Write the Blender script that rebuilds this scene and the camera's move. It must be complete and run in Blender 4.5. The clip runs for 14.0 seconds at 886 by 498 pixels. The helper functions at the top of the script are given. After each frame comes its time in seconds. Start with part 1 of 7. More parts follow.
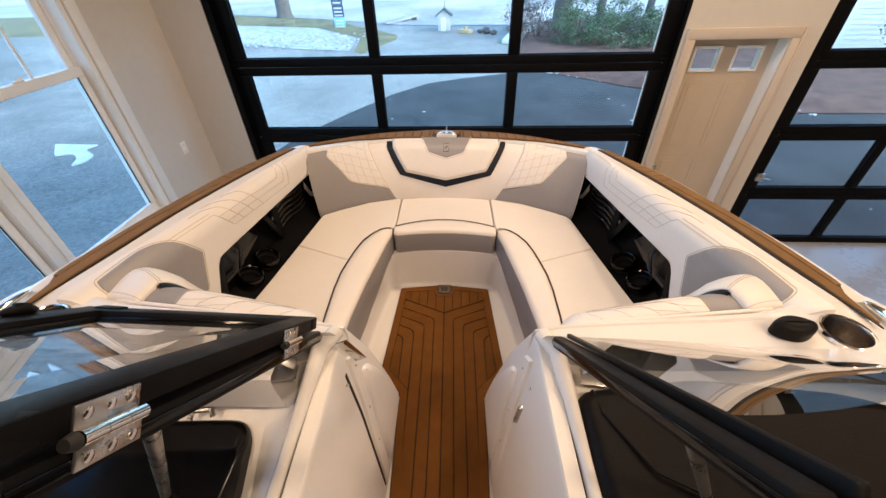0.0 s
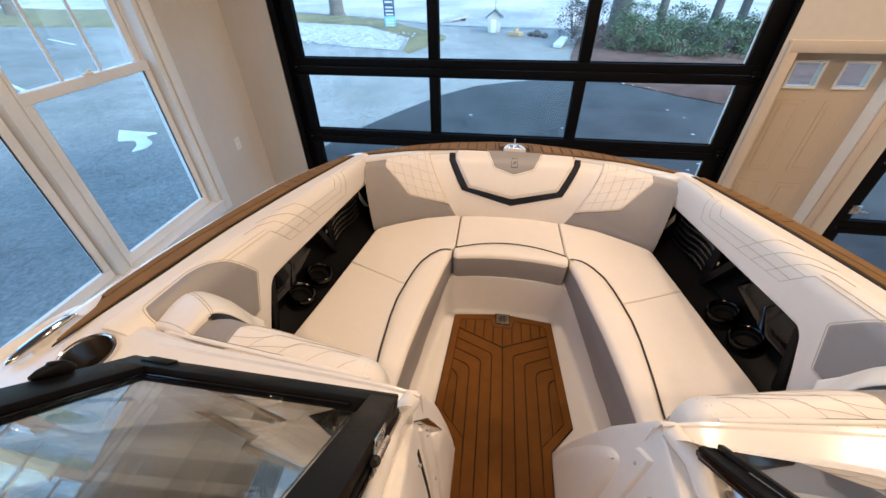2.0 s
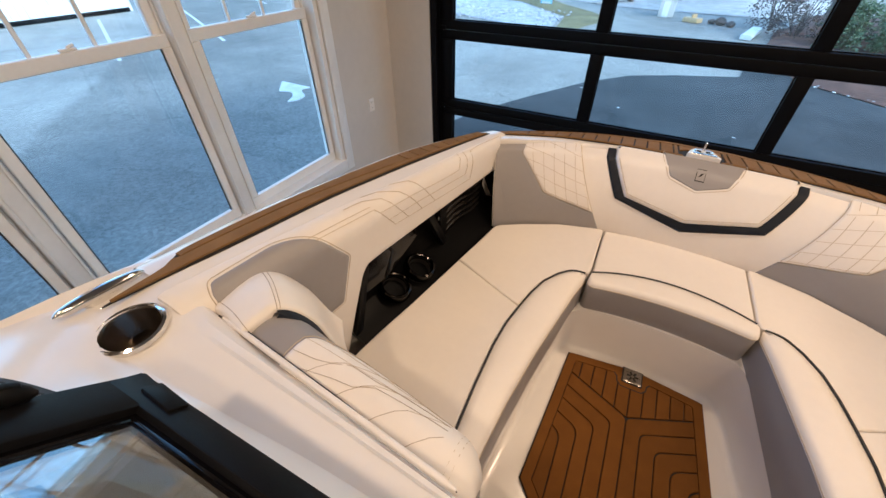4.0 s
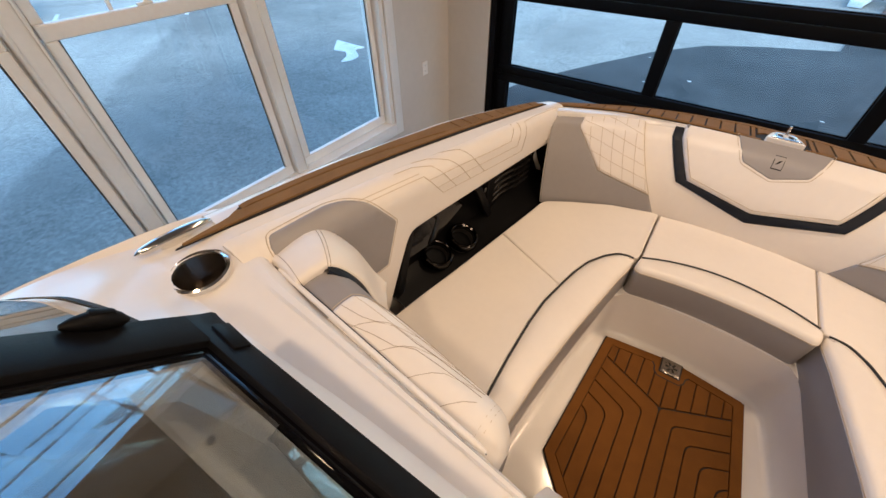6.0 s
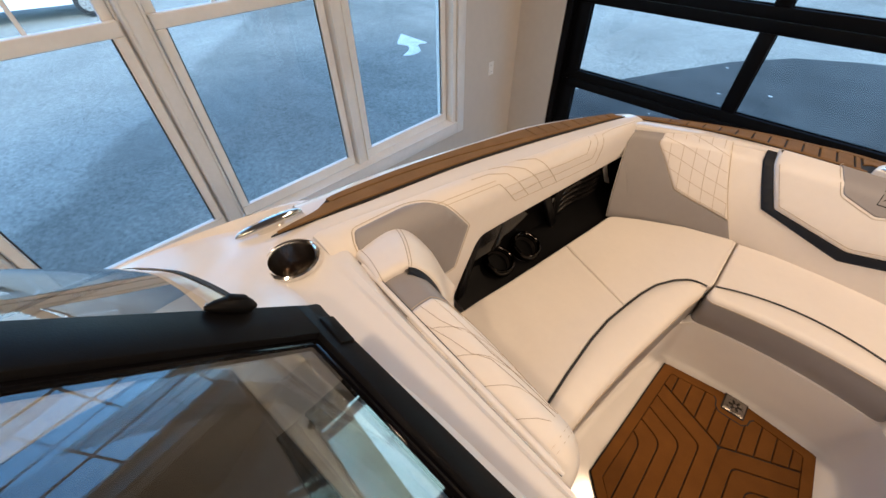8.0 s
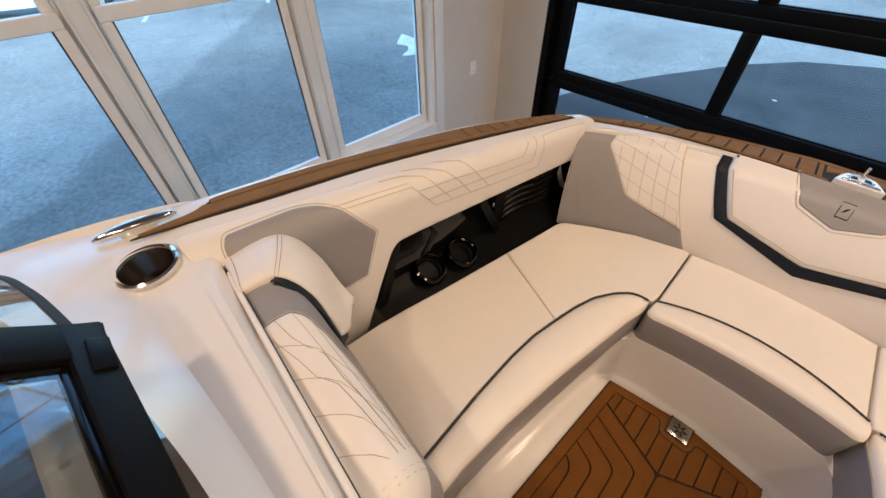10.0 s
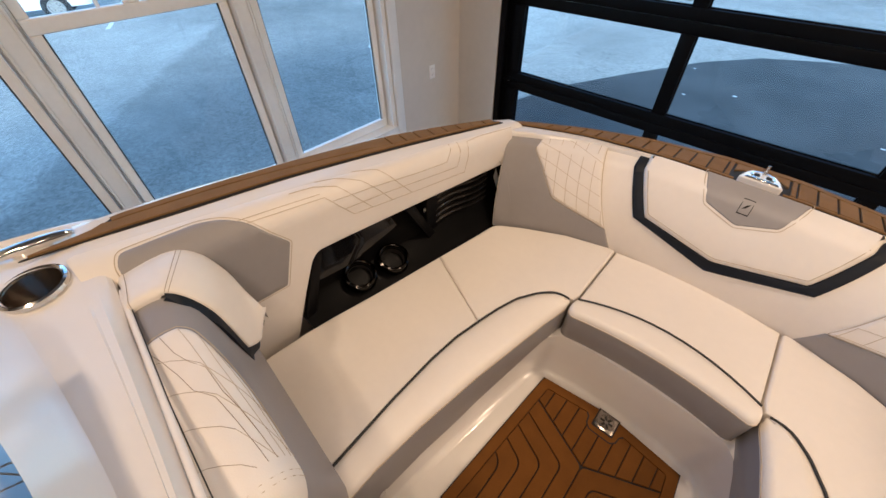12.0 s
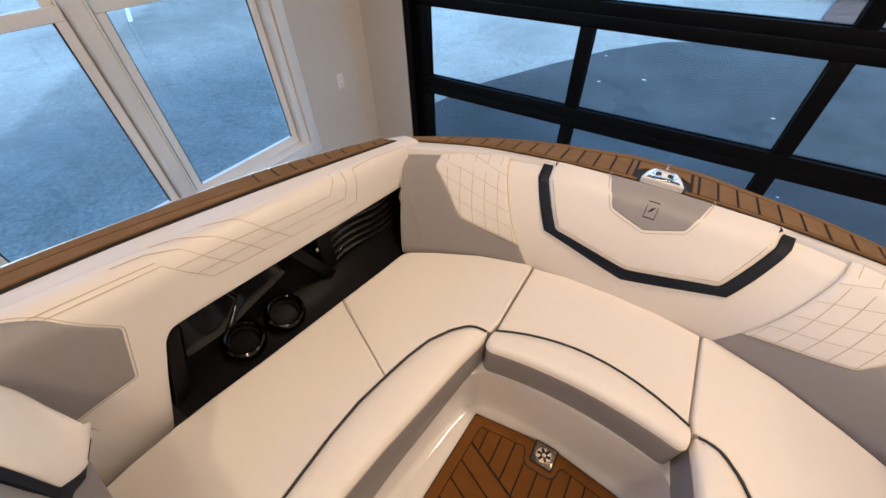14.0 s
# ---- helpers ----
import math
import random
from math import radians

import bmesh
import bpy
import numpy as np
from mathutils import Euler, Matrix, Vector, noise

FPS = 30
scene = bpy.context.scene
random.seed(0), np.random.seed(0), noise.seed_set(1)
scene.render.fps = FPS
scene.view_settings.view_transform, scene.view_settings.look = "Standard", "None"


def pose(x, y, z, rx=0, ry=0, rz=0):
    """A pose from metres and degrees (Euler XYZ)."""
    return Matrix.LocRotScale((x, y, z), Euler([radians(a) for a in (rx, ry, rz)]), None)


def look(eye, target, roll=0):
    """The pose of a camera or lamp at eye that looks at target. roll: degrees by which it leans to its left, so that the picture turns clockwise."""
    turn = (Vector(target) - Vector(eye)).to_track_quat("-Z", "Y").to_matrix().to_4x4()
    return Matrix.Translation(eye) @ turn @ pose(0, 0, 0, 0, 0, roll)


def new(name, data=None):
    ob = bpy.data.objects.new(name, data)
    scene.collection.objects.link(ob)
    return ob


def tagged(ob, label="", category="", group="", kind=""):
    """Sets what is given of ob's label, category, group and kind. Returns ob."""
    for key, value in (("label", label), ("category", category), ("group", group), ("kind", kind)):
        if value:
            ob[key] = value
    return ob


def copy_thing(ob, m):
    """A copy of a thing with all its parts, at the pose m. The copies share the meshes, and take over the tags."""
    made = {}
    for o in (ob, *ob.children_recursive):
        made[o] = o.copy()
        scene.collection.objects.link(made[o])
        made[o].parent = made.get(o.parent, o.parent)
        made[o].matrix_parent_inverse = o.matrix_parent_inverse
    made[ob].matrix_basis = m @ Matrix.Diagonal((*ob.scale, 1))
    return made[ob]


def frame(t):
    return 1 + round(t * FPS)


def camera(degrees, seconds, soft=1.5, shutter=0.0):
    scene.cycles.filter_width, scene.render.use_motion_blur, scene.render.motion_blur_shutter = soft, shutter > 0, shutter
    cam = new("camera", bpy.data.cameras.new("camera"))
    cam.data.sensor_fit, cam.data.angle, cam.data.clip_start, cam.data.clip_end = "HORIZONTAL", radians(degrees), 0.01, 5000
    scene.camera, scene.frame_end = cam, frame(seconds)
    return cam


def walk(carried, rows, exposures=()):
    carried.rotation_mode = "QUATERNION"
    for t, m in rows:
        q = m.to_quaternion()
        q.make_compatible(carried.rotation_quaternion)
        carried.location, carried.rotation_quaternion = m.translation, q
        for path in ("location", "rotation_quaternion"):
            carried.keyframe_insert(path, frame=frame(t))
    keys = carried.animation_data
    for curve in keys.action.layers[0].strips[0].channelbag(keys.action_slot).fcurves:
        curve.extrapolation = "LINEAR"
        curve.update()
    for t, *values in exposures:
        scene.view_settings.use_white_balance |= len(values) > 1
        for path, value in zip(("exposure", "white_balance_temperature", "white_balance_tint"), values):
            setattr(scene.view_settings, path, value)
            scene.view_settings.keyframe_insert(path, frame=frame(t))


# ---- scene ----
cam = camera(99.2, 14.0)
PATH = [
    (0, (0.122, 0.115, 1.498), (0.008, 1.688, 0.269), -1.8),
    (0.5, (0.091, 0.155, 1.499), (-0.087, 1.727, 0.275), -1.9),
    (1, (0.03, 0.211, 1.507), (-0.179, 1.78, 0.285), -1.6),
    (1.5, (-0.004, 0.234, 1.508), (-0.255, 1.799, 0.288), -1.4),
    (2, (-0.058, 0.314, 1.483), (-0.329, 1.872, 0.26), -1.1),
    (2.5, (-0.128, 0.442, 1.412), (-0.466, 1.99, 0.191), -1.1),
    (3, (-0.166, 0.591, 1.362), (-0.668, 2.09, 0.137), -0.9),
    (3.5, (-0.198, 0.633, 1.325), (-0.84, 2.061, 0.081), -0.7),
    (4, (-0.233, 0.6, 1.336), (-0.984, 1.938, 0.053), -0.6),
    (4.2, (-0.236, 0.596, 1.336), (-1.013, 1.904, 0.038), -0.7),
    (6.3, (-0.249, 0.585, 1.341), (-1.122, 1.711, -0.063), -1.1),
    (6.5, (-0.264, 0.576, 1.343), (-1.131, 1.701, -0.066), -0.5),
    (7, (-0.296, 0.541, 1.358), (-1.219, 1.627, -0.045), -0.8),
    (7.2, (-0.322, 0.529, 1.365), (-1.27, 1.592, -0.039), -0.9),
    (9.3, (-0.287, 0.68, 1.346), (-1.331, 1.652, -0.056), -1.2),
    (9.5, (-0.251, 0.722, 1.332), (-1.296, 1.695, -0.068), -1.2),
    (10, (-0.177, 0.779, 1.319), (-1.221, 1.752, -0.082), -1.1),
    (10.5, (-0.123, 0.814, 1.338), (-1.171, 1.787, -0.06), -1.2),
    (11, (-0.097, 0.843, 1.352), (-1.141, 1.821, -0.046), -1.1),
    (11.5, (-0.087, 0.864, 1.354), (-1.119, 1.855, -0.045), -1.2),
    (12, (-0.03, 0.916, 1.345), (-1.029, 1.939, -0.054), -1.2),
    (12.5, (0.007, 0.951, 1.346), (-0.948, 2.015, -0.052), -1.4),
    (13, (-0.015, 1.03, 1.33), (-0.937, 2.119, -0.072), -1.2),
    (13.5, (-0.025, 1.121, 1.323), (-0.901, 2.245, -0.08), -1.7),
    (14, (-0.016, 1.168, 1.32), (-0.823, 2.341, -0.084), -1.8),
]
walk(cam, [(t, look(eye, target, roll)) for t, eye, target, roll in PATH], [(0, 2.29, 5230, -3), (2.5, 2.19, 5220, -3), (4, 2.09, 5200, -3), (6.8, 2.13, 5300, -3), (10, 2.06, 5180, -3), (12, 2.06, 5080, -3), (14, 2.14, 4960, -3)])

# ---- world and lamps ----
world = bpy.data.worlds.new("sky")
scene.world = world
world.use_nodes = True
wn = world.node_tree
sky = wn.nodes.new("ShaderNodeTexSky")
sky.sky_type, sky.sun_disc = "NISHITA", False
sky.sun_elevation, sky.sun_rotation = radians(36), radians(115)
wn.links.new(sky.outputs[0], wn.nodes["Background"].inputs[0])
wn.nodes["Background"].inputs[1].default_value = 0.15

sun = new("sun", bpy.data.lights.new("sun", "SUN"))
sun.data.energy, sun.data.angle, sun.data.color = 0.5, radians(12), (1.0, 0.96, 0.90)
sun.matrix_world = look((11.8, -5.5, 9.5), (0, 0, 0))

FLOOR, CEIL, GROUND = -1.27, 3.45, -1.40
LAMP_W, LAMP_COLOR = 7.7, (1.0, 0.60, 0.345)
LAMPS = [(0.2, 2.3), (1.9, 2.5), (3.7, 2.5), (1.5, -0.5), (3.1, -0.5), (-0.9, -0.6), (2.7, -2.4), (4.5, 0.0)]


# ---- helpers of this scene ----
BOAT = pose(0.012, 1.65, 0, 0, 1.3, 1.9) @ pose(0, -1.65, 0)


def mesh_of(name, bm):
    me = bpy.data.meshes.new(name)
    bm.to_mesh(me)
    bm.free()
    return me


def part(name, bm, material, parent=None, label="", smooth=True, sharp=40, flip=True):
    if flip:
        bmesh.ops.recalc_face_normals(bm, faces=bm.faces[:])
    if smooth:
        for f in bm.faces:
            f.smooth = True
        lim = radians(sharp)
        for e in bm.edges:
            if len(e.link_faces) == 2 and e.calc_face_angle(0) > lim:
                e.smooth = False
    ob = new(name, mesh_of(name, bm))
    for m in material if isinstance(material, (list, tuple)) else [material]:
        ob.data.materials.append(m)
    if parent:
        ob.parent = parent
    if label:
        ob["label"] = label
    return ob


def thing(name, label, category, group="", kind="", m=None):
    ob = new(name)
    ob.empty_display_size = 0.1
    ob.matrix_world = m if m is not None else Matrix()
    return tagged(ob, label, category, group, kind)


def boat_thing(name, label, category, group="", at=(0, 0, 0)):
    return thing(name, label, category, group, m=BOAT)


def curve_at(xs, ys, x):
    """A smooth line through the points (xs, ys)."""
    x = min(max(x, xs[0]), xs[-1])
    k = max(0, min(len(xs) - 2, int(np.searchsorted(xs, x)) - 1))
    h = xs[k + 1] - xs[k]
    t = (x - xs[k]) / h

    def slope(i):
        if i == 0:
            return (ys[1] - ys[0]) / (xs[1] - xs[0])
        if i == len(xs) - 1:
            return (ys[-1] - ys[-2]) / (xs[-1] - xs[-2])
        return (ys[i + 1] - ys[i - 1]) / (xs[i + 1] - xs[i - 1])

    a, b = slope(k) * h, slope(k + 1) * h
    return (2 * t**3 - 3 * t**2 + 1) * ys[k] + (t**3 - 2 * t**2 + t) * a + (3 * t**2 - 2 * t**3) * ys[k + 1] + (t**3 - t**2) * b


def box(bm, x0, y0, z0, x1, y1, z1, bevel=0.0, seg=2):
    vs = [bm.verts.new((x, y, z)) for z in (z0, z1) for x, y in ((x0, y0), (x1, y0), (x1, y1), (x0, y1))]
    fs = [bm.faces.new([vs[i] for i in f]) for f in ((3, 2, 1, 0), (4, 5, 6, 7), (0, 1, 5, 4), (1, 2, 6, 5), (2, 3, 7, 6), (3, 0, 4, 7))]
    if bevel:
        es = list({e for f in fs for e in f.edges})
        bmesh.ops.bevel(bm, geom=es, offset=bevel, segments=seg, affect="EDGES", profile=0.5)
    return vs


def boxed(x0, y0, z0, x1, y1, z1, bevel=0.0, seg=2):
    bm = bmesh.new()
    box(bm, x0, y0, z0, x1, y1, z1, bevel, seg)
    return bm


def bar(p0, p1, side, w, h, bevel=0.004, bm=None):
    """A rectangular bar from p0 to p1; side: the direction of its width w, its height h across it."""
    made = bm or bmesh.new()
    p0, p1 = Vector(p0), Vector(p1)
    d = (p1 - p0).normalized()
    s = Vector(side)
    s = (s - d * s.dot(d)).normalized()
    u = d.cross(s)
    vs = [made.verts.new(p + s * (a * w / 2) + u * (b * h / 2)) for p in (p0, p1) for a, b in ((-1, -1), (1, -1), (1, 1), (-1, 1))]
    fs = [made.faces.new([vs[i] for i in f]) for f in ((3, 2, 1, 0), (4, 5, 6, 7), (0, 1, 5, 4), (1, 2, 6, 5), (2, 3, 7, 6), (3, 0, 4, 7))]
    if bevel:
        bmesh.ops.bevel(made, geom=list({e for f in fs for e in f.edges}), offset=bevel, segments=2, affect="EDGES", profile=0.5)
    return made


def tube(bm, pts, r, n=6, closed=False):
    """A round tube along the points; r: one radius or one for each point."""
    pts = [Vector(p) for p in pts]
    rings = []
    for i, p in enumerate(pts):
        a = pts[i - 1] if i or closed else p
        b = pts[(i + 1) % len(pts)] if i < len(pts) - 1 or closed else p
        d = (b - a).normalized()
        ref = Vector((0, 0, 1)) if abs(d.z) < 0.9 else Vector((1, 0, 0))
        s = d.cross(ref).normalized()
        u = s.cross(d)
        rr = r[i] if isinstance(r, (list, tuple)) else r
        rings.append([bm.verts.new(p + (s * math.cos(2 * math.pi * k / n) + u * math.sin(2 * math.pi * k / n)) * rr) for k in range(n)])
    loops = list(zip(rings, rings[1:] + rings[:1])) if closed else list(zip(rings, rings[1:]))
    for a, b in loops:
        for k in range(n):
            bm.faces.new((a[k], a[(k + 1) % n], b[(k + 1) % n], b[k]))
    if not closed:
        bm.faces.new(rings[0][::-1])
        bm.faces.new(rings[-1])
    return bm


def disc_turn(bm, profile, n=32, m=None):
    """A body turned round z from (radius, height) points."""
    m = m or Matrix()
    rings = []
    for r, z in profile:
        if r < 1e-6:
            rings.append([bm.verts.new(m @ Vector((0, 0, z)))])
        else:
            rings.append([bm.verts.new(m @ Vector((r * math.cos(2 * math.pi * k / n), r * math.sin(2 * math.pi * k / n), z))) for k in range(n)])
    for a, b in zip(rings, rings[1:]):
        for k in range(n):
            q = [a[k % len(a)], a[(k + 1) % len(a)], b[(k + 1) % len(b)], b[k % len(b)]]
            q = list(dict.fromkeys(q))
            if len(q) > 2:
                bm.faces.new(q)
    return bm


def area2(poly):
    return sum(a[0] * b[1] - b[0] * a[1] for a, b in zip(poly, poly[1:] + poly[:1])) / 2


def inset(poly, d):
    """The outline moved inwards by d."""
    if area2(poly) < 0:
        poly = poly[::-1]
    out = []
    n = len(poly)
    for i in range(n):
        p, a, b = Vector(poly[i]), Vector(poly[i - 1]), Vector(poly[(i + 1) % n])
        e, f = (p - a).normalized(), (b - p).normalized()
        na, nb = Vector((-e.y, e.x)), Vector((-f.y, f.x))
        m = na + nb
        m = m / max(m.dot(m) / 2, 0.55) if m.length > 1e-6 else na
        q = p + m * d
        out.append((q.x, q.y))
    return out


def round_poly(poly, r, n=4):
    """The outline with its corners rounded; r: one radius or one for each corner."""
    out = []
    for i, p in enumerate(poly):
        rr = r[i] if isinstance(r, (list, tuple)) else r
        p, a, b = Vector(p), Vector(poly[i - 1]), Vector(poly[(i + 1) % len(poly)])
        rr = min(rr, (p - a).length * 0.45, (b - p).length * 0.45)
        if rr <= 0:
            out.append(tuple(p))
            continue
        s, e = p + (a - p).normalized() * rr, p + (b - p).normalized() * rr
        for k in range(n + 1):
            t = k / n
            q = s * (1 - t) ** 2 + p * 2 * t * (1 - t) + e * t**2
            out.append((q.x, q.y))
    return out


def cushion(poly, top, depth, r=0.02, crown=0.0, bottom=None):
    """A padded block over an outline in x, y with rounded top edges; top: a height, or a function of x, y."""
    if area2(poly) < 0:
        poly = poly[::-1]
    zt = top if callable(top) else (lambda x, y: top)
    bm = bmesh.new()
    rings = []
    levels = [(0.0, depth), (0.0, r)] + [(r * (1 - math.cos(radians(k))), r * (1 - math.sin(radians(k)))) for k in (22, 45, 68, 90)]
    for ins, drop in levels:
        ring = inset(poly, ins) if ins else poly
        z = (lambda x, y: bottom) if bottom is not None and drop == depth else (lambda x, y, drop=drop: zt(x, y) - drop)
        rings.append([bm.verts.new((x, y, z(x, y))) for x, y in ring])
    if crown:
        for ins, up in ((r + 0.03, 0.55), (r + 0.07, 1.0)):
            rings.append([bm.verts.new((x, y, zt(x, y) + crown * up)) for x, y in inset(poly, ins)])
    rings.append([bm.verts.new((x, y, zt(x, y) + crown)) for x, y in inset(poly, r + (0.075 if crown else 0.002))])
    n = len(poly)
    for a, b in zip(rings, rings[1:]):
        for k in range(n):
            bm.faces.new((a[k], a[(k + 1) % n], b[(k + 1) % n], b[k]))
    bm.faces.new(rings[-1])
    bm.faces.new(rings[0][::-1])
    return bm


def patch(poly, surf, h=0.006, r=0.008, low=-0.004, step=0.03):
    """A padded panel with an outline in the u, v of a surface: surf(u, v, height) gives its places."""
    if area2(poly) < 0:
        poly = poly[::-1]
    bm = bmesh.new()
    rings = [[bm.verts.new((u, v, low)) for u, v in poly]]
    for ins, z in ((0.0, h * 0.25), (r * 0.3, h * 0.72), (r, h)):
        rings.append([bm.verts.new((u, v, z)) for u, v in (inset(poly, ins) if ins else poly)])
    n = len(poly)
    for a, b in zip(rings, rings[1:]):
        for k in range(n):
            bm.faces.new((a[k], a[(k + 1) % n], b[(k + 1) % n], b[k]))
    bm.faces.new(rings[-1])
    us, vs = [p[0] for p in poly], [p[1] for p in poly]
    for lo, hi, axis in ((min(us), max(us), 0), (min(vs), max(vs), 1)):
        count = int((hi - lo) / step)
        for k in range(1, count + 1):
            c = lo + (hi - lo) * k / (count + 1)
            co, no = ((c, 0, 0), (1, 0, 0)) if axis == 0 else ((0, c, 0), (0, 1, 0))
            bmesh.ops.bisect_plane(bm, geom=bm.verts[:] + bm.edges[:] + bm.faces[:], dist=1e-6, plane_co=co, plane_no=no)
    for v in bm.verts:
        v.co = surf(v.co.x, v.co.y, v.co.z)
    return bm


def on_surface(surf, pts, h=0.0065, step=0.02):
    """The line through points of u, v, laid on a surface."""
    out = []
    for (a, b), (c, d) in zip(pts, pts[1:]):
        n = max(1, int(math.hypot(c - a, d - b) / step))
        for k in range(n):
            out.append(surf(a + (c - a) * k / n, b + (d - b) * k / n, h))
    out.append(surf(*pts[-1], h))
    return out


def stitches(lines, surf, parent, r=0.0011, h=0.0065, label="tan stitching", name="stitching", mat=None):
    groups = [[pts] for pts in lines] if len(lines) <= 12 else [lines]
    for group in groups:
        bm = bmesh.new()
        for pts in group:
            tube(bm, on_surface(surf, pts, h), r, 4)
        part(name, bm, mat or THREAD, parent, label)


def clip_line(a, b, poly):
    """The stretches of the line a-b that lie inside an outline."""
    ts = [0.0, 1.0]
    d = (b[0] - a[0], b[1] - a[1])
    for p, q in zip(poly, poly[1:] + poly[:1]):
        e = (q[0] - p[0], q[1] - p[1])
        den = d[0] * e[1] - d[1] * e[0]
        if abs(den) < 1e-12:
            continue
        w = (p[0] - a[0], p[1] - a[1])
        t, s = (w[0] * e[1] - w[1] * e[0]) / den, (w[0] * d[1] - w[1] * d[0]) / den
        if 0 <= s <= 1 and 0 < t < 1:
            ts.append(t)
    ts.sort()
    out = []
    for t0, t1 in zip(ts, ts[1:]):
        m = (a[0] + d[0] * (t0 + t1) / 2, a[1] + d[1] * (t0 + t1) / 2)
        inside = False
        for p, q in zip(poly, poly[1:] + poly[:1]):
            if (p[1] > m[1]) != (q[1] > m[1]) and m[0] < (q[0] - p[0]) * (m[1] - p[1]) / (q[1] - p[1]) + p[0]:
                inside = not inside
        if inside and t1 - t0 > 1e-4:
            out.append([(a[0] + d[0] * t0, a[1] + d[1] * t0), (a[0] + d[0] * t1, a[1] + d[1] * t1)])
    return out


def clip_run(run, poly):
    """The stretches of a bent line that lie inside an outline, each as one line."""
    out = []
    for a, b in zip(run, run[1:]):
        for p, q in clip_line(a, b, poly):
            if out and math.dist(out[-1][-1], p) < 1e-6:
                out[-1].append(q)
            else:
                out.append([p, q])
    return out


# ---- materials ----
def material(name, color, rough=0.5, metal=0.0, coat=0.0, noise_scale=0.0, vary=0.1, bump=0.0, bump_scale=300.0, spec=0.5, rough_vary=0.0, random_vary=0.0):
    """A surface of one base colour that varies at a large and a fine scale, with fine relief."""
    m = bpy.data.materials.new(name)
    m.use_nodes = True
    nt = m.node_tree
    b = nt.nodes["Principled BSDF"]
    b.inputs["Roughness"].default_value, b.inputs["Metallic"].default_value = rough, metal
    b.inputs["Coat Weight"].default_value, b.inputs["Coat Roughness"].default_value = coat, 0.08
    b.inputs["Specular IOR Level"].default_value = spec
    b.inputs["Base Color"].default_value = (*color, 1)
    tc = nt.nodes.new("ShaderNodeTexCoord")
    col = None
    if noise_scale:
        n1, n2 = nt.nodes.new("ShaderNodeTexNoise"), nt.nodes.new("ShaderNodeTexNoise")
        n1.inputs["Scale"].default_value, n1.inputs["Detail"].default_value = noise_scale, 4
        n2.inputs["Scale"].default_value, n2.inputs["Detail"].default_value = noise_scale * 14, 3
        for n in (n1, n2):
            nt.links.new(tc.outputs["Object"], n.inputs["Vector"])
        mix = nt.nodes.new("ShaderNodeMath")
        mix.operation = "MULTIPLY_ADD"
        nt.links.new(n2.outputs["Fac"], mix.inputs[0])
        mix.inputs[1].default_value = 0.45
        nt.links.new(n1.outputs["Fac"], mix.inputs[2])
        ramp = nt.nodes.new("ShaderNodeMapRange")
        ramp.inputs[1].default_value, ramp.inputs[2].default_value = 0.45, 1.0
        ramp.inputs[3].default_value, ramp.inputs[4].default_value = 1 - vary, 1 + vary
        nt.links.new(mix.outputs[0], ramp.inputs[0])
        hsv = nt.nodes.new("ShaderNodeHueSaturation")
        hsv.inputs["Color"].default_value = (*color, 1)
        nt.links.new(ramp.outputs[0], hsv.inputs["Value"])
        col = hsv
        if random_vary:
            info = nt.nodes.new("ShaderNodeObjectInfo")
            rr = nt.nodes.new("ShaderNodeMapRange")
            rr.inputs[3].default_value, rr.inputs[4].default_value = 1 - random_vary, 1 + random_vary
            nt.links.new(info.outputs["Random"], rr.inputs[0])
            mul = nt.nodes.new("ShaderNodeMath")
            mul.operation = "MULTIPLY"
            nt.links.new(ramp.outputs[0], mul.inputs[0])
            nt.links.new(rr.outputs[0], mul.inputs[1])
            nt.links.new(mul.outputs[0], hsv.inputs["Value"])
        nt.links.new(hsv.outputs[0], b.inputs["Base Color"])
        if rough_vary:
            rv = nt.nodes.new("ShaderNodeMapRange")
            rv.inputs[1].default_value, rv.inputs[2].default_value = 0.4, 0.95
            rv.inputs[3].default_value, rv.inputs[4].default_value = rough - rough_vary, rough + rough_vary
            nt.links.new(mix.outputs[0], rv.inputs[0])
            nt.links.new(rv.outputs[0], b.inputs["Roughness"])
    if bump:
        n3 = nt.nodes.new("ShaderNodeTexNoise")
        n3.inputs["Scale"].default_value, n3.inputs["Detail"].default_value = bump_scale, 3
        nt.links.new(tc.outputs["Object"], n3.inputs["Vector"])
        bp = nt.nodes.new("ShaderNodeBump")
        bp.inputs["Strength"].default_value, bp.inputs["Distance"].default_value = bump, 0.002
        nt.links.new(n3.outputs["Fac"], bp.inputs["Height"])
        nt.links.new(bp.outputs[0], b.inputs["Normal"])
    return m


